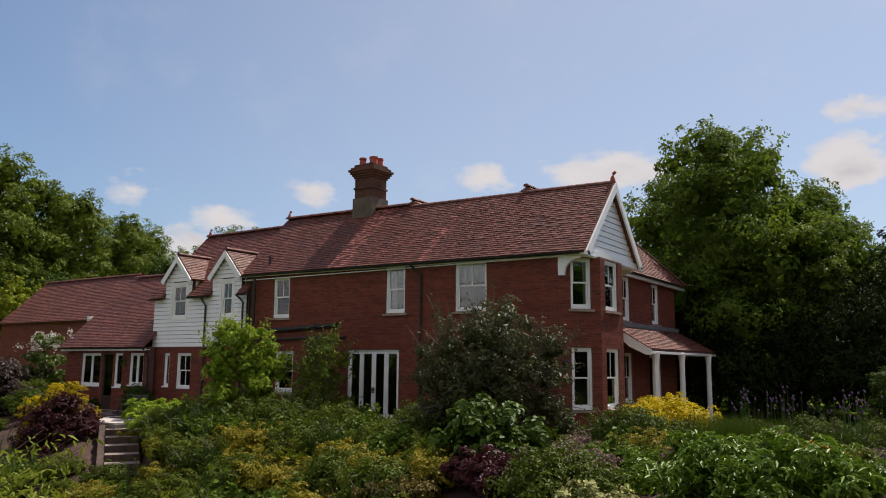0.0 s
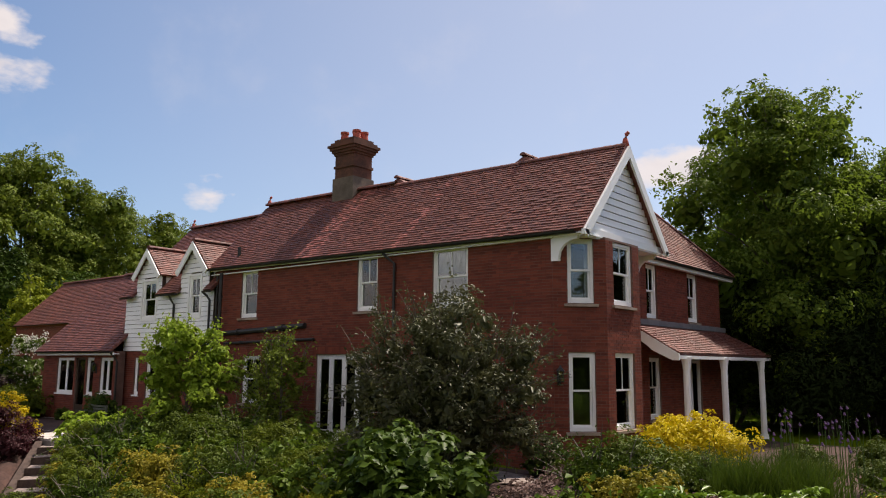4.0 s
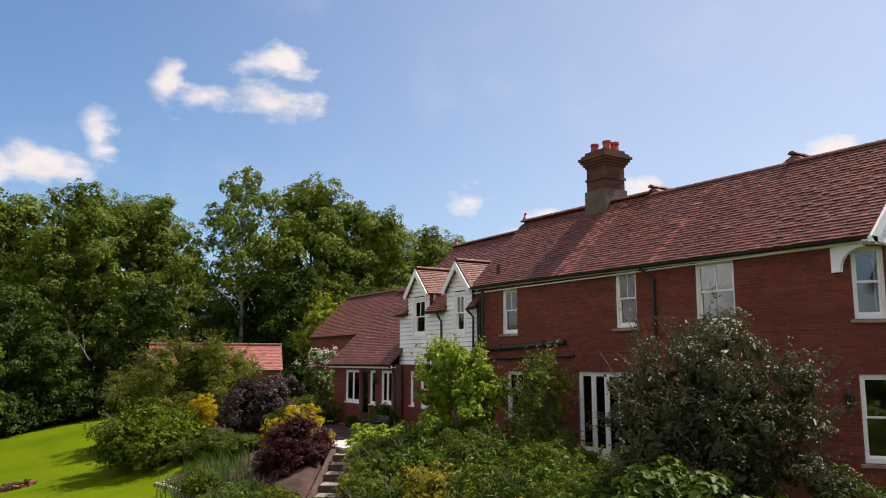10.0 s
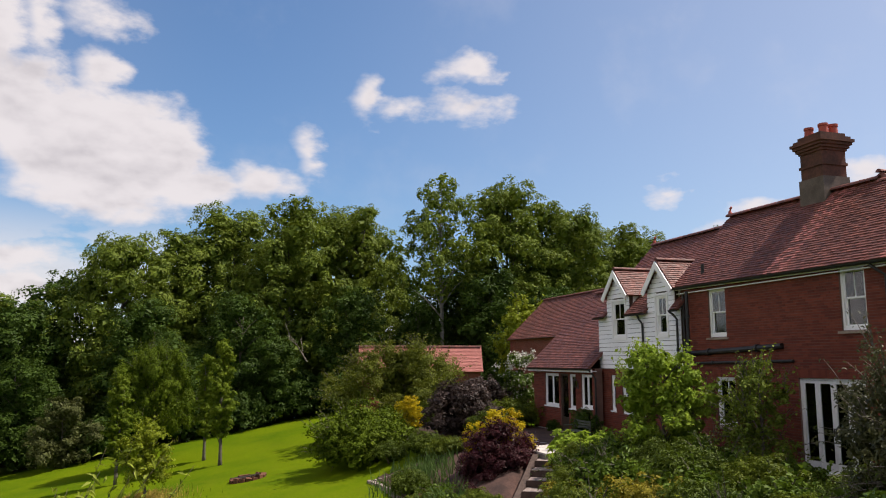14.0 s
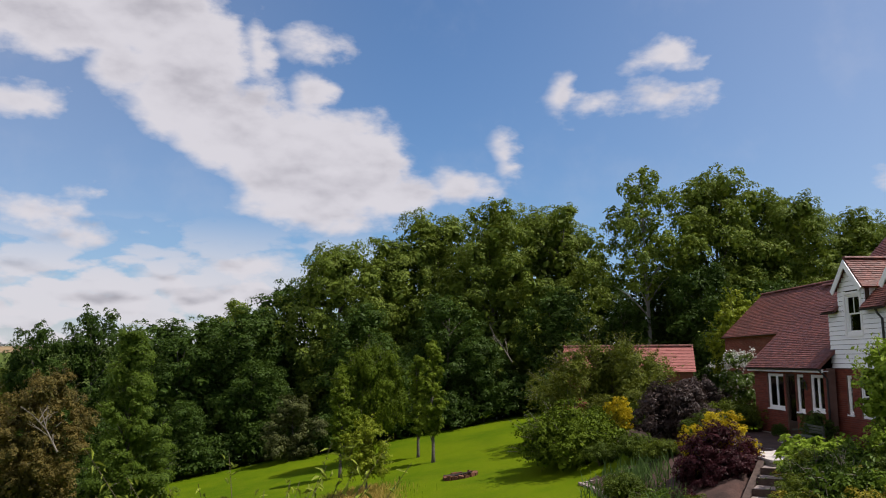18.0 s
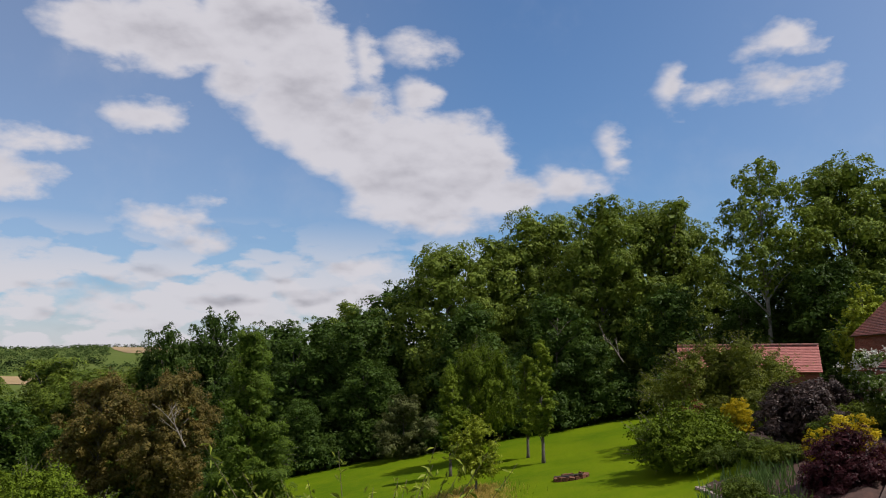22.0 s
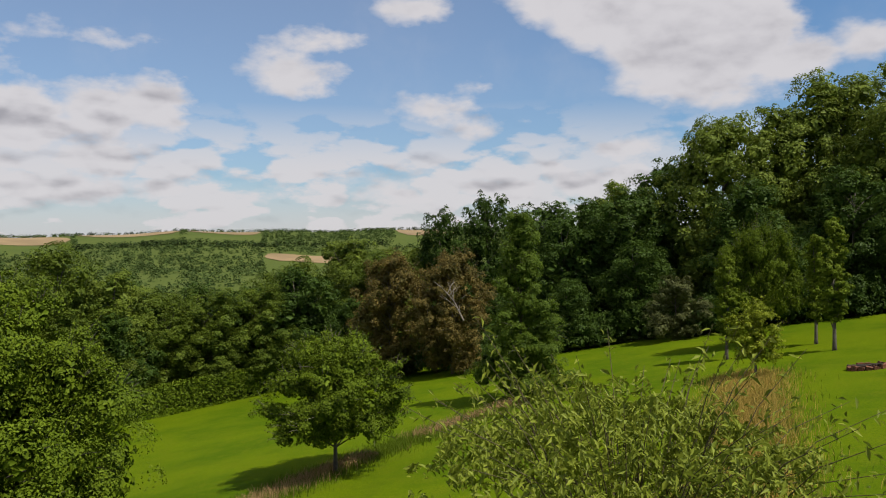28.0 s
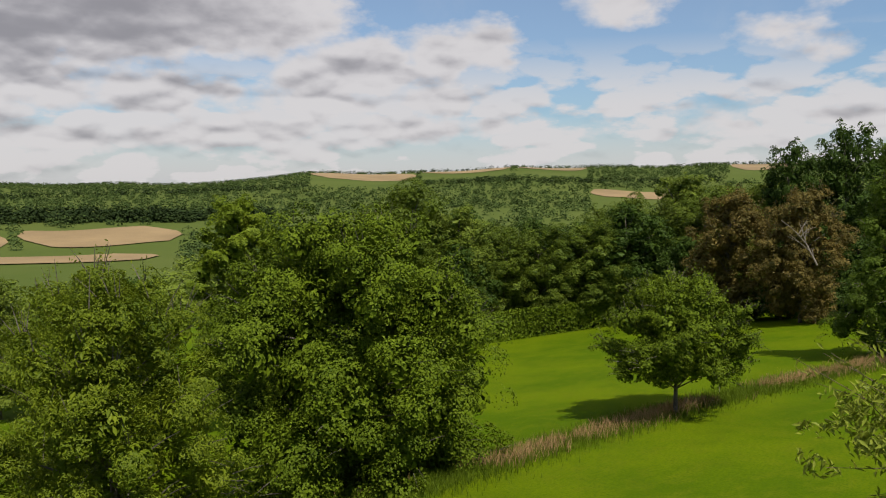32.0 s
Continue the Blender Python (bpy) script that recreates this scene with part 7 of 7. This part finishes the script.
roses = make_shrub("rose_bush", "rose bush with dusky pink blooms below the wall", "shrub", 0.6, 0.5, 0.95, 2600, 0.09, L_ROSE, 69, lobes=12)
stand(roses, -9.3, 19.6, -0.35)
# west border beside the lawn
spread = make_shrub("spreading_shrub", "wide low spreading green shrub overhanging the lawn", "shrub", 3.5, 2.7, 2.9, 26000, 0.11, L_OAK, 71, lobes=50, lobe=0.25, shoots=160, reach=0.6)
stand(spread, -37.4, 12.7, -2.2)
tan = make_tree("cotoneaster", "large arching shrub with tawny green leaves", 5.1, 5.3, 0.05, 40000, 0.11, L_TAWNY, 72, "wide", lobes=64, lobe_size=0.18, shoots=260, reach=0.9)
stand(tan, -45.2, 16.6, -1.3)
redb = make_shrub("red_barberry", "dull red-leaved shrub in the border", "shrub", 1.5, 1.2, 2.2, 5000, 0.12, L_RED, 73, lobes=16)
stand(redb, -41.9, 13.9, -1.6)
dusk = make_shrub("elder_bush", "dark purple-brown leaved bush above the lawn", "shrub", 2.2, 1.9, 2.5, 14000, 0.12, L_DUSK, 74, lobes=30, lobe=0.3)
stand(dusk, -34.0, 16.4, -0.7)
also(dusk, -37.5, 18.4, -0.5, size=0.95, turn=130)
snow = make_shrub("viburnum", "tall shrub with clusters of creamy white blossom", "shrub", 1.3, 1.1, 3.5, 7000, 0.13, L_BLOSSOM, 75, lobes=20, lobe=0.3)
stand(snow, -37.2, 20.6, -0.4)
rng = np.random.default_rng(77)
pts = np.array([(-37.2 + rng.normal() * 0.75, 20.4 + rng.normal() * 0.55, 2.35 + rng.random() * 0.75) for _ in range(26)])
pts = np.repeat(pts, 26, 0) + rng.normal(size=(26 * 26, 3)) * 0.1
part("blossom", leaf_mesh("blossom", pts, rng.normal(size=pts.shape) + np.array([0, 0, 0.8]), 0.09, 0.9, rng), P_WHITE, snow, "creamy white blossom clusters")
# near-black shrubs fill the dark region beyond the veranda; their colour carries its shade
yew = make_shrub("yew", "dense shrub behind the veranda, leaves coloured near black for shade", "shrub", 2.6, 2.4, 5.5, 14000, 0.16, L_SHADE, 78, lobes=30, lobe=0.36, slim=0.3, group="yews")
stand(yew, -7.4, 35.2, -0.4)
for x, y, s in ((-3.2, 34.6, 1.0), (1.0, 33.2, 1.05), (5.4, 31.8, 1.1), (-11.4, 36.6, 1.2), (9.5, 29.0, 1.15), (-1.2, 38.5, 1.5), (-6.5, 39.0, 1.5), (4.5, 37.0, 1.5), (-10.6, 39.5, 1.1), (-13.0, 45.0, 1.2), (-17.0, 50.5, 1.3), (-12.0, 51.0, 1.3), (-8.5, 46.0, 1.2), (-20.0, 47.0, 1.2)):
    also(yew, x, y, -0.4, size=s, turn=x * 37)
also(fern, -34.6, 19.2, -0.35, size=1.6, turn=20)
also(fern_deep, -36.0, 17.6, -0.4, size=1.5, turn=70)
box = make_shrub("clipped_box", "dark green rounded shrub against the wing", "shrub", 0.75, 0.65, 1.35, 4200, 0.07, L_DEEP, 76, lobes=14)
stand(box, -28.4, 19.65, -0.32)
also(box, -31.9, 19.95, -0.32, size=0.45, turn=50)
sap = also(young, -58.5, 30.0, size=1.9, turn=130)
for x, y, s in ((-30.4, 14.6, 1.0), (-32.4, 14.2, 1.1), (-34.2, 13.2, 1.0), (-29.6, 16.6, 1.1), (-31.2, 16.8, 1.2), (-40.2, 11.9, 0.9), (-41.0, 16.5, 1.4)):
    also(fern_deep if x < -31 else fern, x, y, size=s, turn=x * 40)
# tall dark growth behind the veranda
for x, y, h in ((2.0, 27.0, 2.6), (6.0, 25.0, 3.0), (-2.0, 28.5, 2.4), (9.5, 22.5, 3.2)):
    also(tall3, x, y, -0.4, size=h / 20 * 1.15, tall=h / 20, turn=x * 50)
for x, y, s in ((-1.0, 20.6, 0.6), (0.6, 19.6, 0.7), (2.2, 20.4, 0.8), (-2.2, 22.4, 0.6), (0.4, 22.6, 0.7), (-0.6, 17.4, 0.7), (1.0, 17.2, 1.0), (-4.8, 22.8, 0.6), (-22.6, 15.9, 0.6), (-22.4, 13.2, 0.8), (-21.0, 12.4, 0.7), (-27.6, 12.4, 1.0), (-24.9, 12.2, 0.9), (-21.8, 14.9, 0.5)):
    also(fern if s < 1.0 else fern_deep, x, y, size=s, turn=x * 61)
for x, y, s in ((-5.4, 24.2, 0.7), (-4.0, 25.4, 0.8), (-2.2, 24.6, 0.8), (0.8, 24.6, 0.9), (-3.2, 21.6, 0.8), (-2.4, 20.4, 0.7), (-1.4, 21.8, 0.8), (-3.0, 23.2, 0.8)):
    also(fern_deep, x, y, size=s, turn=x * 61)
for base, x, y, s in ((crane, -2.6, 18.6, 0.8), (grey, -1.8, 18.6, 0.9), (crane, -1.0, 18.2, 0.9), (plume, -2.4, 19.6, 0.9), (crane, 0.4, 18.0, 1.0), (spurge, -3.0, 17.2, 0.7), (plume, -5.6, 18.8, 0.9), (grey, -5.0, 16.8, 0.9)):
    also(base, x, y, -0.38, size=s, turn=x * 70)
for x, y in ((-0.2, 18.9), (-2.0, 16.9)):
    also(orange, x, y, -0.35, size=0.9, turn=x * 80)


# ---- blades, flower stems and meadow ----
def blade_mesh(name, spots, high, wide, rng, lean=0.25, thick=1):
    """Thin tapering blades, bent at half their height."""
    p = np.array(spots)
    n = len(p)
    w = rng.uniform(0, 2 * math.pi, n)
    h = (high * rng.uniform(0.55, 1.2, n))[:, None]
    s = np.stack([np.cos(w), np.sin(w), np.zeros(n)], 1) * wide * 0.5
    q = rng.normal(size=(n, 3)) * lean
    q[:, 2] = 1
    v = np.empty((n, 5, 3))
    v[:, 0], v[:, 1] = p - s, p + s
    mid = p + q * np.array([0.5, 0.5, 1]) * h * 0.55
    v[:, 2], v[:, 3] = mid + s * 0.8, mid - s * 0.8
    v[:, 4] = p + q * h
    i = np.arange(n)[:, None] * 5
    return np_mesh(name, v.reshape(-1, 3), np.concatenate([i + [0, 1, 2], i + [0, 2, 3], i + [3, 2, 4]], axis=1).reshape(-1, 3))


def along(line, count, wide, rng):
    """Random places along a line on the ground, at most wide from it."""
    pts = []
    lens = [math.hypot(q[0] - p[0], q[1] - p[1]) for p, q in zip(line, line[1:])]
    for (p, q), ln in zip(zip(line, line[1:]), lens):
        for _ in range(int(count * ln / sum(lens))):
            t = rng.random()
            o = rng.normal() * wide * 0.5
            x = p[0] + (q[0] - p[0]) * t - (q[1] - p[1]) / ln * o
            y = p[1] + (q[1] - p[1]) * t + (q[0] - p[0]) / ln * o
            pts.append((x, y, ground_z(x, y) - 0.03))
    return pts


rg = np.random.default_rng(80)
upper = [(-42.0, 2.2), (-38.6, 2.6), (-33, 2.9), (-27, 3.5), (-21.5, 3.8), (-16, 3.6)]
lower = [(-40, -8.6), (-34.4, -10.2), (-29.5, -11.4), (-24.7, -12.1), (-19, -12.6), (-13.6, -12.7), (-7, -12.6)]
for nm, lab, pts, hi, wd, mat in (("long_grass", "strip of dry tawny long grass on the lawn", along(upper, 24000, 1.6, rg), 0.36, 0.018, L_STRAW),
                                  ("long_grass", "strip of uncut grass across the lawn", along(lower, 34000, 1.4, rg), 0.27, 0.018, L_BLADE),
                                  ("flowering_grass", "pinkish tan seed heads along the uncut grass", [q for q in along(lower, 11000, 0.9, rg) if noise.noise((q[0] * 0.3, q[1] * 0.3, 7)) > -0.05], 0.42, 0.017, L_SEED),
                                  ("long_grass", "green blades among the dry grass", along(upper, 4000, 2.2, rg), 0.35, 0.02, L_BLADE)):
    tagged(part(nm, blade_mesh(nm, pts, hi, wd, rg), mat), lab, "grass", kind="stuff")
spots = [(-29.3 + rg.normal() * 1.1, 13.1 + rg.normal() * 0.7) for _ in range(700)]
tagged(part("iris_clump", blade_mesh("iris_clump", [(x, y, ground_z(x, y)) for x, y in spots], 0.6, 0.04, rg, 0.25), L_IRIS), "clump of blue-green iris leaves beside the lawn", "plant", kind="stuff")
spots = [(-22.5 - 1.2 * rg.random() - 0.5, 12.0 + rg.normal() * 0.5) for _ in range(700)]
tagged(part("day_lilies", blade_mesh("day_lilies", [(x, y, ground_z(x, y)) for x, y in spots], 0.8, 0.04, rg, 0.3), L_IRIS), "clump of strap leaves at the foot of the steps", "plant", kind="stuff")
for cx, cy, n, hh in ((-4.6, 18.0, 1500, 1.05), (-3.9, 18.3, 1100, 1.0)):
    spots = [(cx + rg.normal() * 0.25, cy + rg.normal() * 0.25) for _ in range(n)]
    tagged(part("border_grass", blade_mesh("border_grass", [(x, y, -0.4) for x, y in spots], hh, 0.016, rg, 0.3), L_HYDRANGEA), "tall green grassy clump in the border", "plant", kind="stuff")


def make_verbena(at, seed):
    """Six thin stems with a loose head of small flowers on each."""
    r2 = np.random.default_rng(seed)
    ob = thing("verbena", (*at, -0.35), "tall airy verbena with violet heads in the border", "plant", "verbenas in the border")
    for j in range(6):
        x, y, h = at[0] + r2.normal() * 0.2, at[1] + r2.normal() * 0.2, 0.95 + r2.normal() * 0.16
        a = Acc()
        a.tube([(x, y, -0.4), (x + 0.03 * r2.normal(), y, 0.4), (x, y, h)], [0.008, 0.006, 0.004], 4)
        stem = part("stem", a, L_IRIS, ob)
        a = Acc()
        a.tube([(x, y, h - 0.02), (x + 0.01, y, h), (x, y + 0.01, h + 0.025), (x, y, h + 0.05)], [0.006, 0.024, 0.021, 0.008], 7)
        part("flower_head", a, P_VIOLET, stem, "violet flower head")


for j in range(14):
    make_verbena((-4.6 + rg.random() * 2.6, 19.2 + rg.random() * 2.0), 200 + j)


# ---- cherry in the foreground ----
def make_cherry():
    rng = np.random.default_rng(90)
    ob = thing("cherry_tree", (-10.2, 3.3, ground_z(-10.2, 3.3)), "cherry with long drooping leafy shoots near the path of view", "tree")
    gz = ground_z(-10.2, 3.3)
    t = Acc()
    t.tube([(-10.2, 3.3, gz - 0.2), (-10.15, 3.3, gz + 1.2), (-10.25, 3.35, -1.2)], [0.11, 0.08, 0.06], 8)
    pts, nrm, far_pts, far_nrm = [], [], [], []
    for j in range(260):
        a = rng.uniform(0, 2 * math.pi)
        reach = 2.5 * math.sqrt(rng.random())
        top = 0.95 - 0.13 * reach ** 2 + rng.normal() * 0.22
        shoot = j < 60
        if shoot:
            top += rng.uniform(0.1, 0.6)
            reach = 0.8 + 0.85 * reach
        root = Vector((-10.25 + 0.3 * reach * math.cos(a), 3.35 + 0.3 * reach * math.sin(a), -1.1 + 0.3 * rng.random()))
        tip = Vector((-10.25 + reach * math.cos(a), 3.35 + reach * math.sin(a), top - 1.6 * rng.random() * (not shoot)))
        mid = root.lerp(tip, 0.6) + Vector((0, 0, 0.25 if not shoot else 0.3))
        t.tube([root, mid, tip], [0.008, 0.006, 0.003], 4, caps=False)
        n = 30 if not shoot else 16
        for q in range(n):
            f = (0.25 + 0.75 * (q + rng.random()) / n) if not shoot else (0.55 + 0.45 * (q + rng.random()) / n)
            c = root.lerp(mid, f / 0.6) if f < 0.6 else mid.lerp(tip, (f - 0.6) / 0.4)
            o = rng.normal(size=3) * 0.055
            (far_pts if shoot else pts).append((c.x + o[0], c.y + o[1], c.z + o[2] - 0.03))
            (far_nrm if shoot else nrm).append((rng.normal() * 0.7, rng.normal() * 0.7, 0.8))
    part("trunk", t, TWIG, ob, smooth=True)
    balls = []
    for j in range(46):
        a, q = 2.4 * j, 2.25 * math.sqrt((j + 0.5) / 46)
        balls.append((-10.25 + q * math.cos(a), 3.35 + q * math.sin(a), 0.45 - 0.16 * q * q + rng.normal() * 0.15, 0.42))
    p, n = lobes_to_leaves(balls, 8500, rng, 0.5, 0.5)
    size = np.concatenate([np.full(len(pts) + len(p), 0.115), np.full(len(far_pts), 0.13)])
    part("crown", leaf_mesh("crown", np.concatenate([np.array(pts), p, np.array(far_pts)]), np.concatenate([np.array(nrm), n, np.array(far_nrm)]), size, 0.32, rng, 0.6), L_CHERRY, ob)
    return ob


make_cherry()


# ---- the far side of the valley ----
def polar(bearing, r):
    b = radians(bearing)
    x, y = -r * math.sin(b), r * math.cos(b)
    return x, y


def field(b0, b1, r0, r1, label):
    """A field on the far slope, with slanting sides that taper to its ends."""
    a = Acc()
    nb, nr = 20, 8
    for i in range(nb + 1):
        f = i / nb
        full = min(1.0, 0.25 + 5.0 * f, 0.25 + 7.0 * (1 - f))
        for j in range(nr + 1):
            g = (j / nr - 0.5) * full
            x, y = polar(b0 + (b1 - b0) * (f + 0.16 * g), (r0 + r1) / 2 + (r1 - r0) * (g + 0.12 * math.sin(5 * f + b0)))
            a.v.append((x, y, ground_z(x, y) + 0.7))
    for i in range(nb):
        for j in range(nr):
            k = i * (nr + 1) + j
            a.f.append((k, k + 1, k + nr + 2, k + nr + 1))
    tagged(part("field", a, STRAW, smooth=True), label, "field", kind="structure")


FIELDS = ((158.4, 168.4, 560, 650), (169.2, 174, 560, 640), (134.6, 141, 1290, 1450), (141.6, 149.2, 1190, 1400), (123, 128.5, 860, 930), (114.5, 119, 1200, 1420), (160, 172, 470, 510), (129, 134, 1300, 1420))
for f in FIELDS:
    field(*f, "ripe tan corn field on the far hillside")
rg = np.random.default_rng(95)


def far_trees(name, label, count, r0, r1, b0, b1, size, quads, mat, avoid=True, power=1.0):
    cs, ss = [], []
    while len(cs) < count:
        r = r0 + (r1 - r0) * rg.random() ** power
        b = rg.uniform(b0, b1)
        if avoid and any(f[0] - 0.15 < b < f[1] + 0.15 and f[2] - 190 < r < f[3] + 10 for f in FIELDS):
            continue
        x, y = polar(b, r)
        s = size * rg.uniform(0.6, 1.25)
        cs.append((x, y, ground_z(x, y) + s * 0.22))
        ss.append(s)
    c, s = np.repeat(np.array(cs), quads, 0), np.repeat(np.array(ss), quads)[:, None]
    d = unit(rg.normal(size=c.shape))
    p = c + d * s * 0.5 * np.array([1, 1, 0.9]) * rg.uniform(0.75, 1.05, s.shape)
    me = leaf_mesh(name, p, d * 0.55 + rg.normal(size=d.shape) * 0.2 + np.array([0, 0, 0.7]), size * 0.3 * (24 / quads) ** 0.5, 0.75, rg)
    tagged(part(name, me, mat), label, "woodland", kind="stuff")


far_trees("far_woodland", "distant mixed green woodland on the far hills", 8000, 740, 1480, 98, 182, 7, 20, L_FAR)
far_trees("far_hedge", "dark hedgerow trees behind the corn field", 420, 690, 740, 152, 182, 14, 44, L_SHADE, False)
far_trees("far_hedge", "line of trees along the skyline", 150, 1470, 1500, 110, 150, 9, 30, L_SHADE, False)
far_trees("far_hedge", "dark belts of trees across the far hill", 260, 1010, 1040, 108, 176, 10, 30, L_SHADE)
far_trees("valley_woodland", "mixed green trees in the valley", 1000, 130, 420, 100, 186, 10, 90, L_WOOD, True, 0.8)
far_trees("valley_woodland", "darker trees on the near slope of the valley", 900, 400, 740, 100, 182, 10, 50, L_FAR, True)
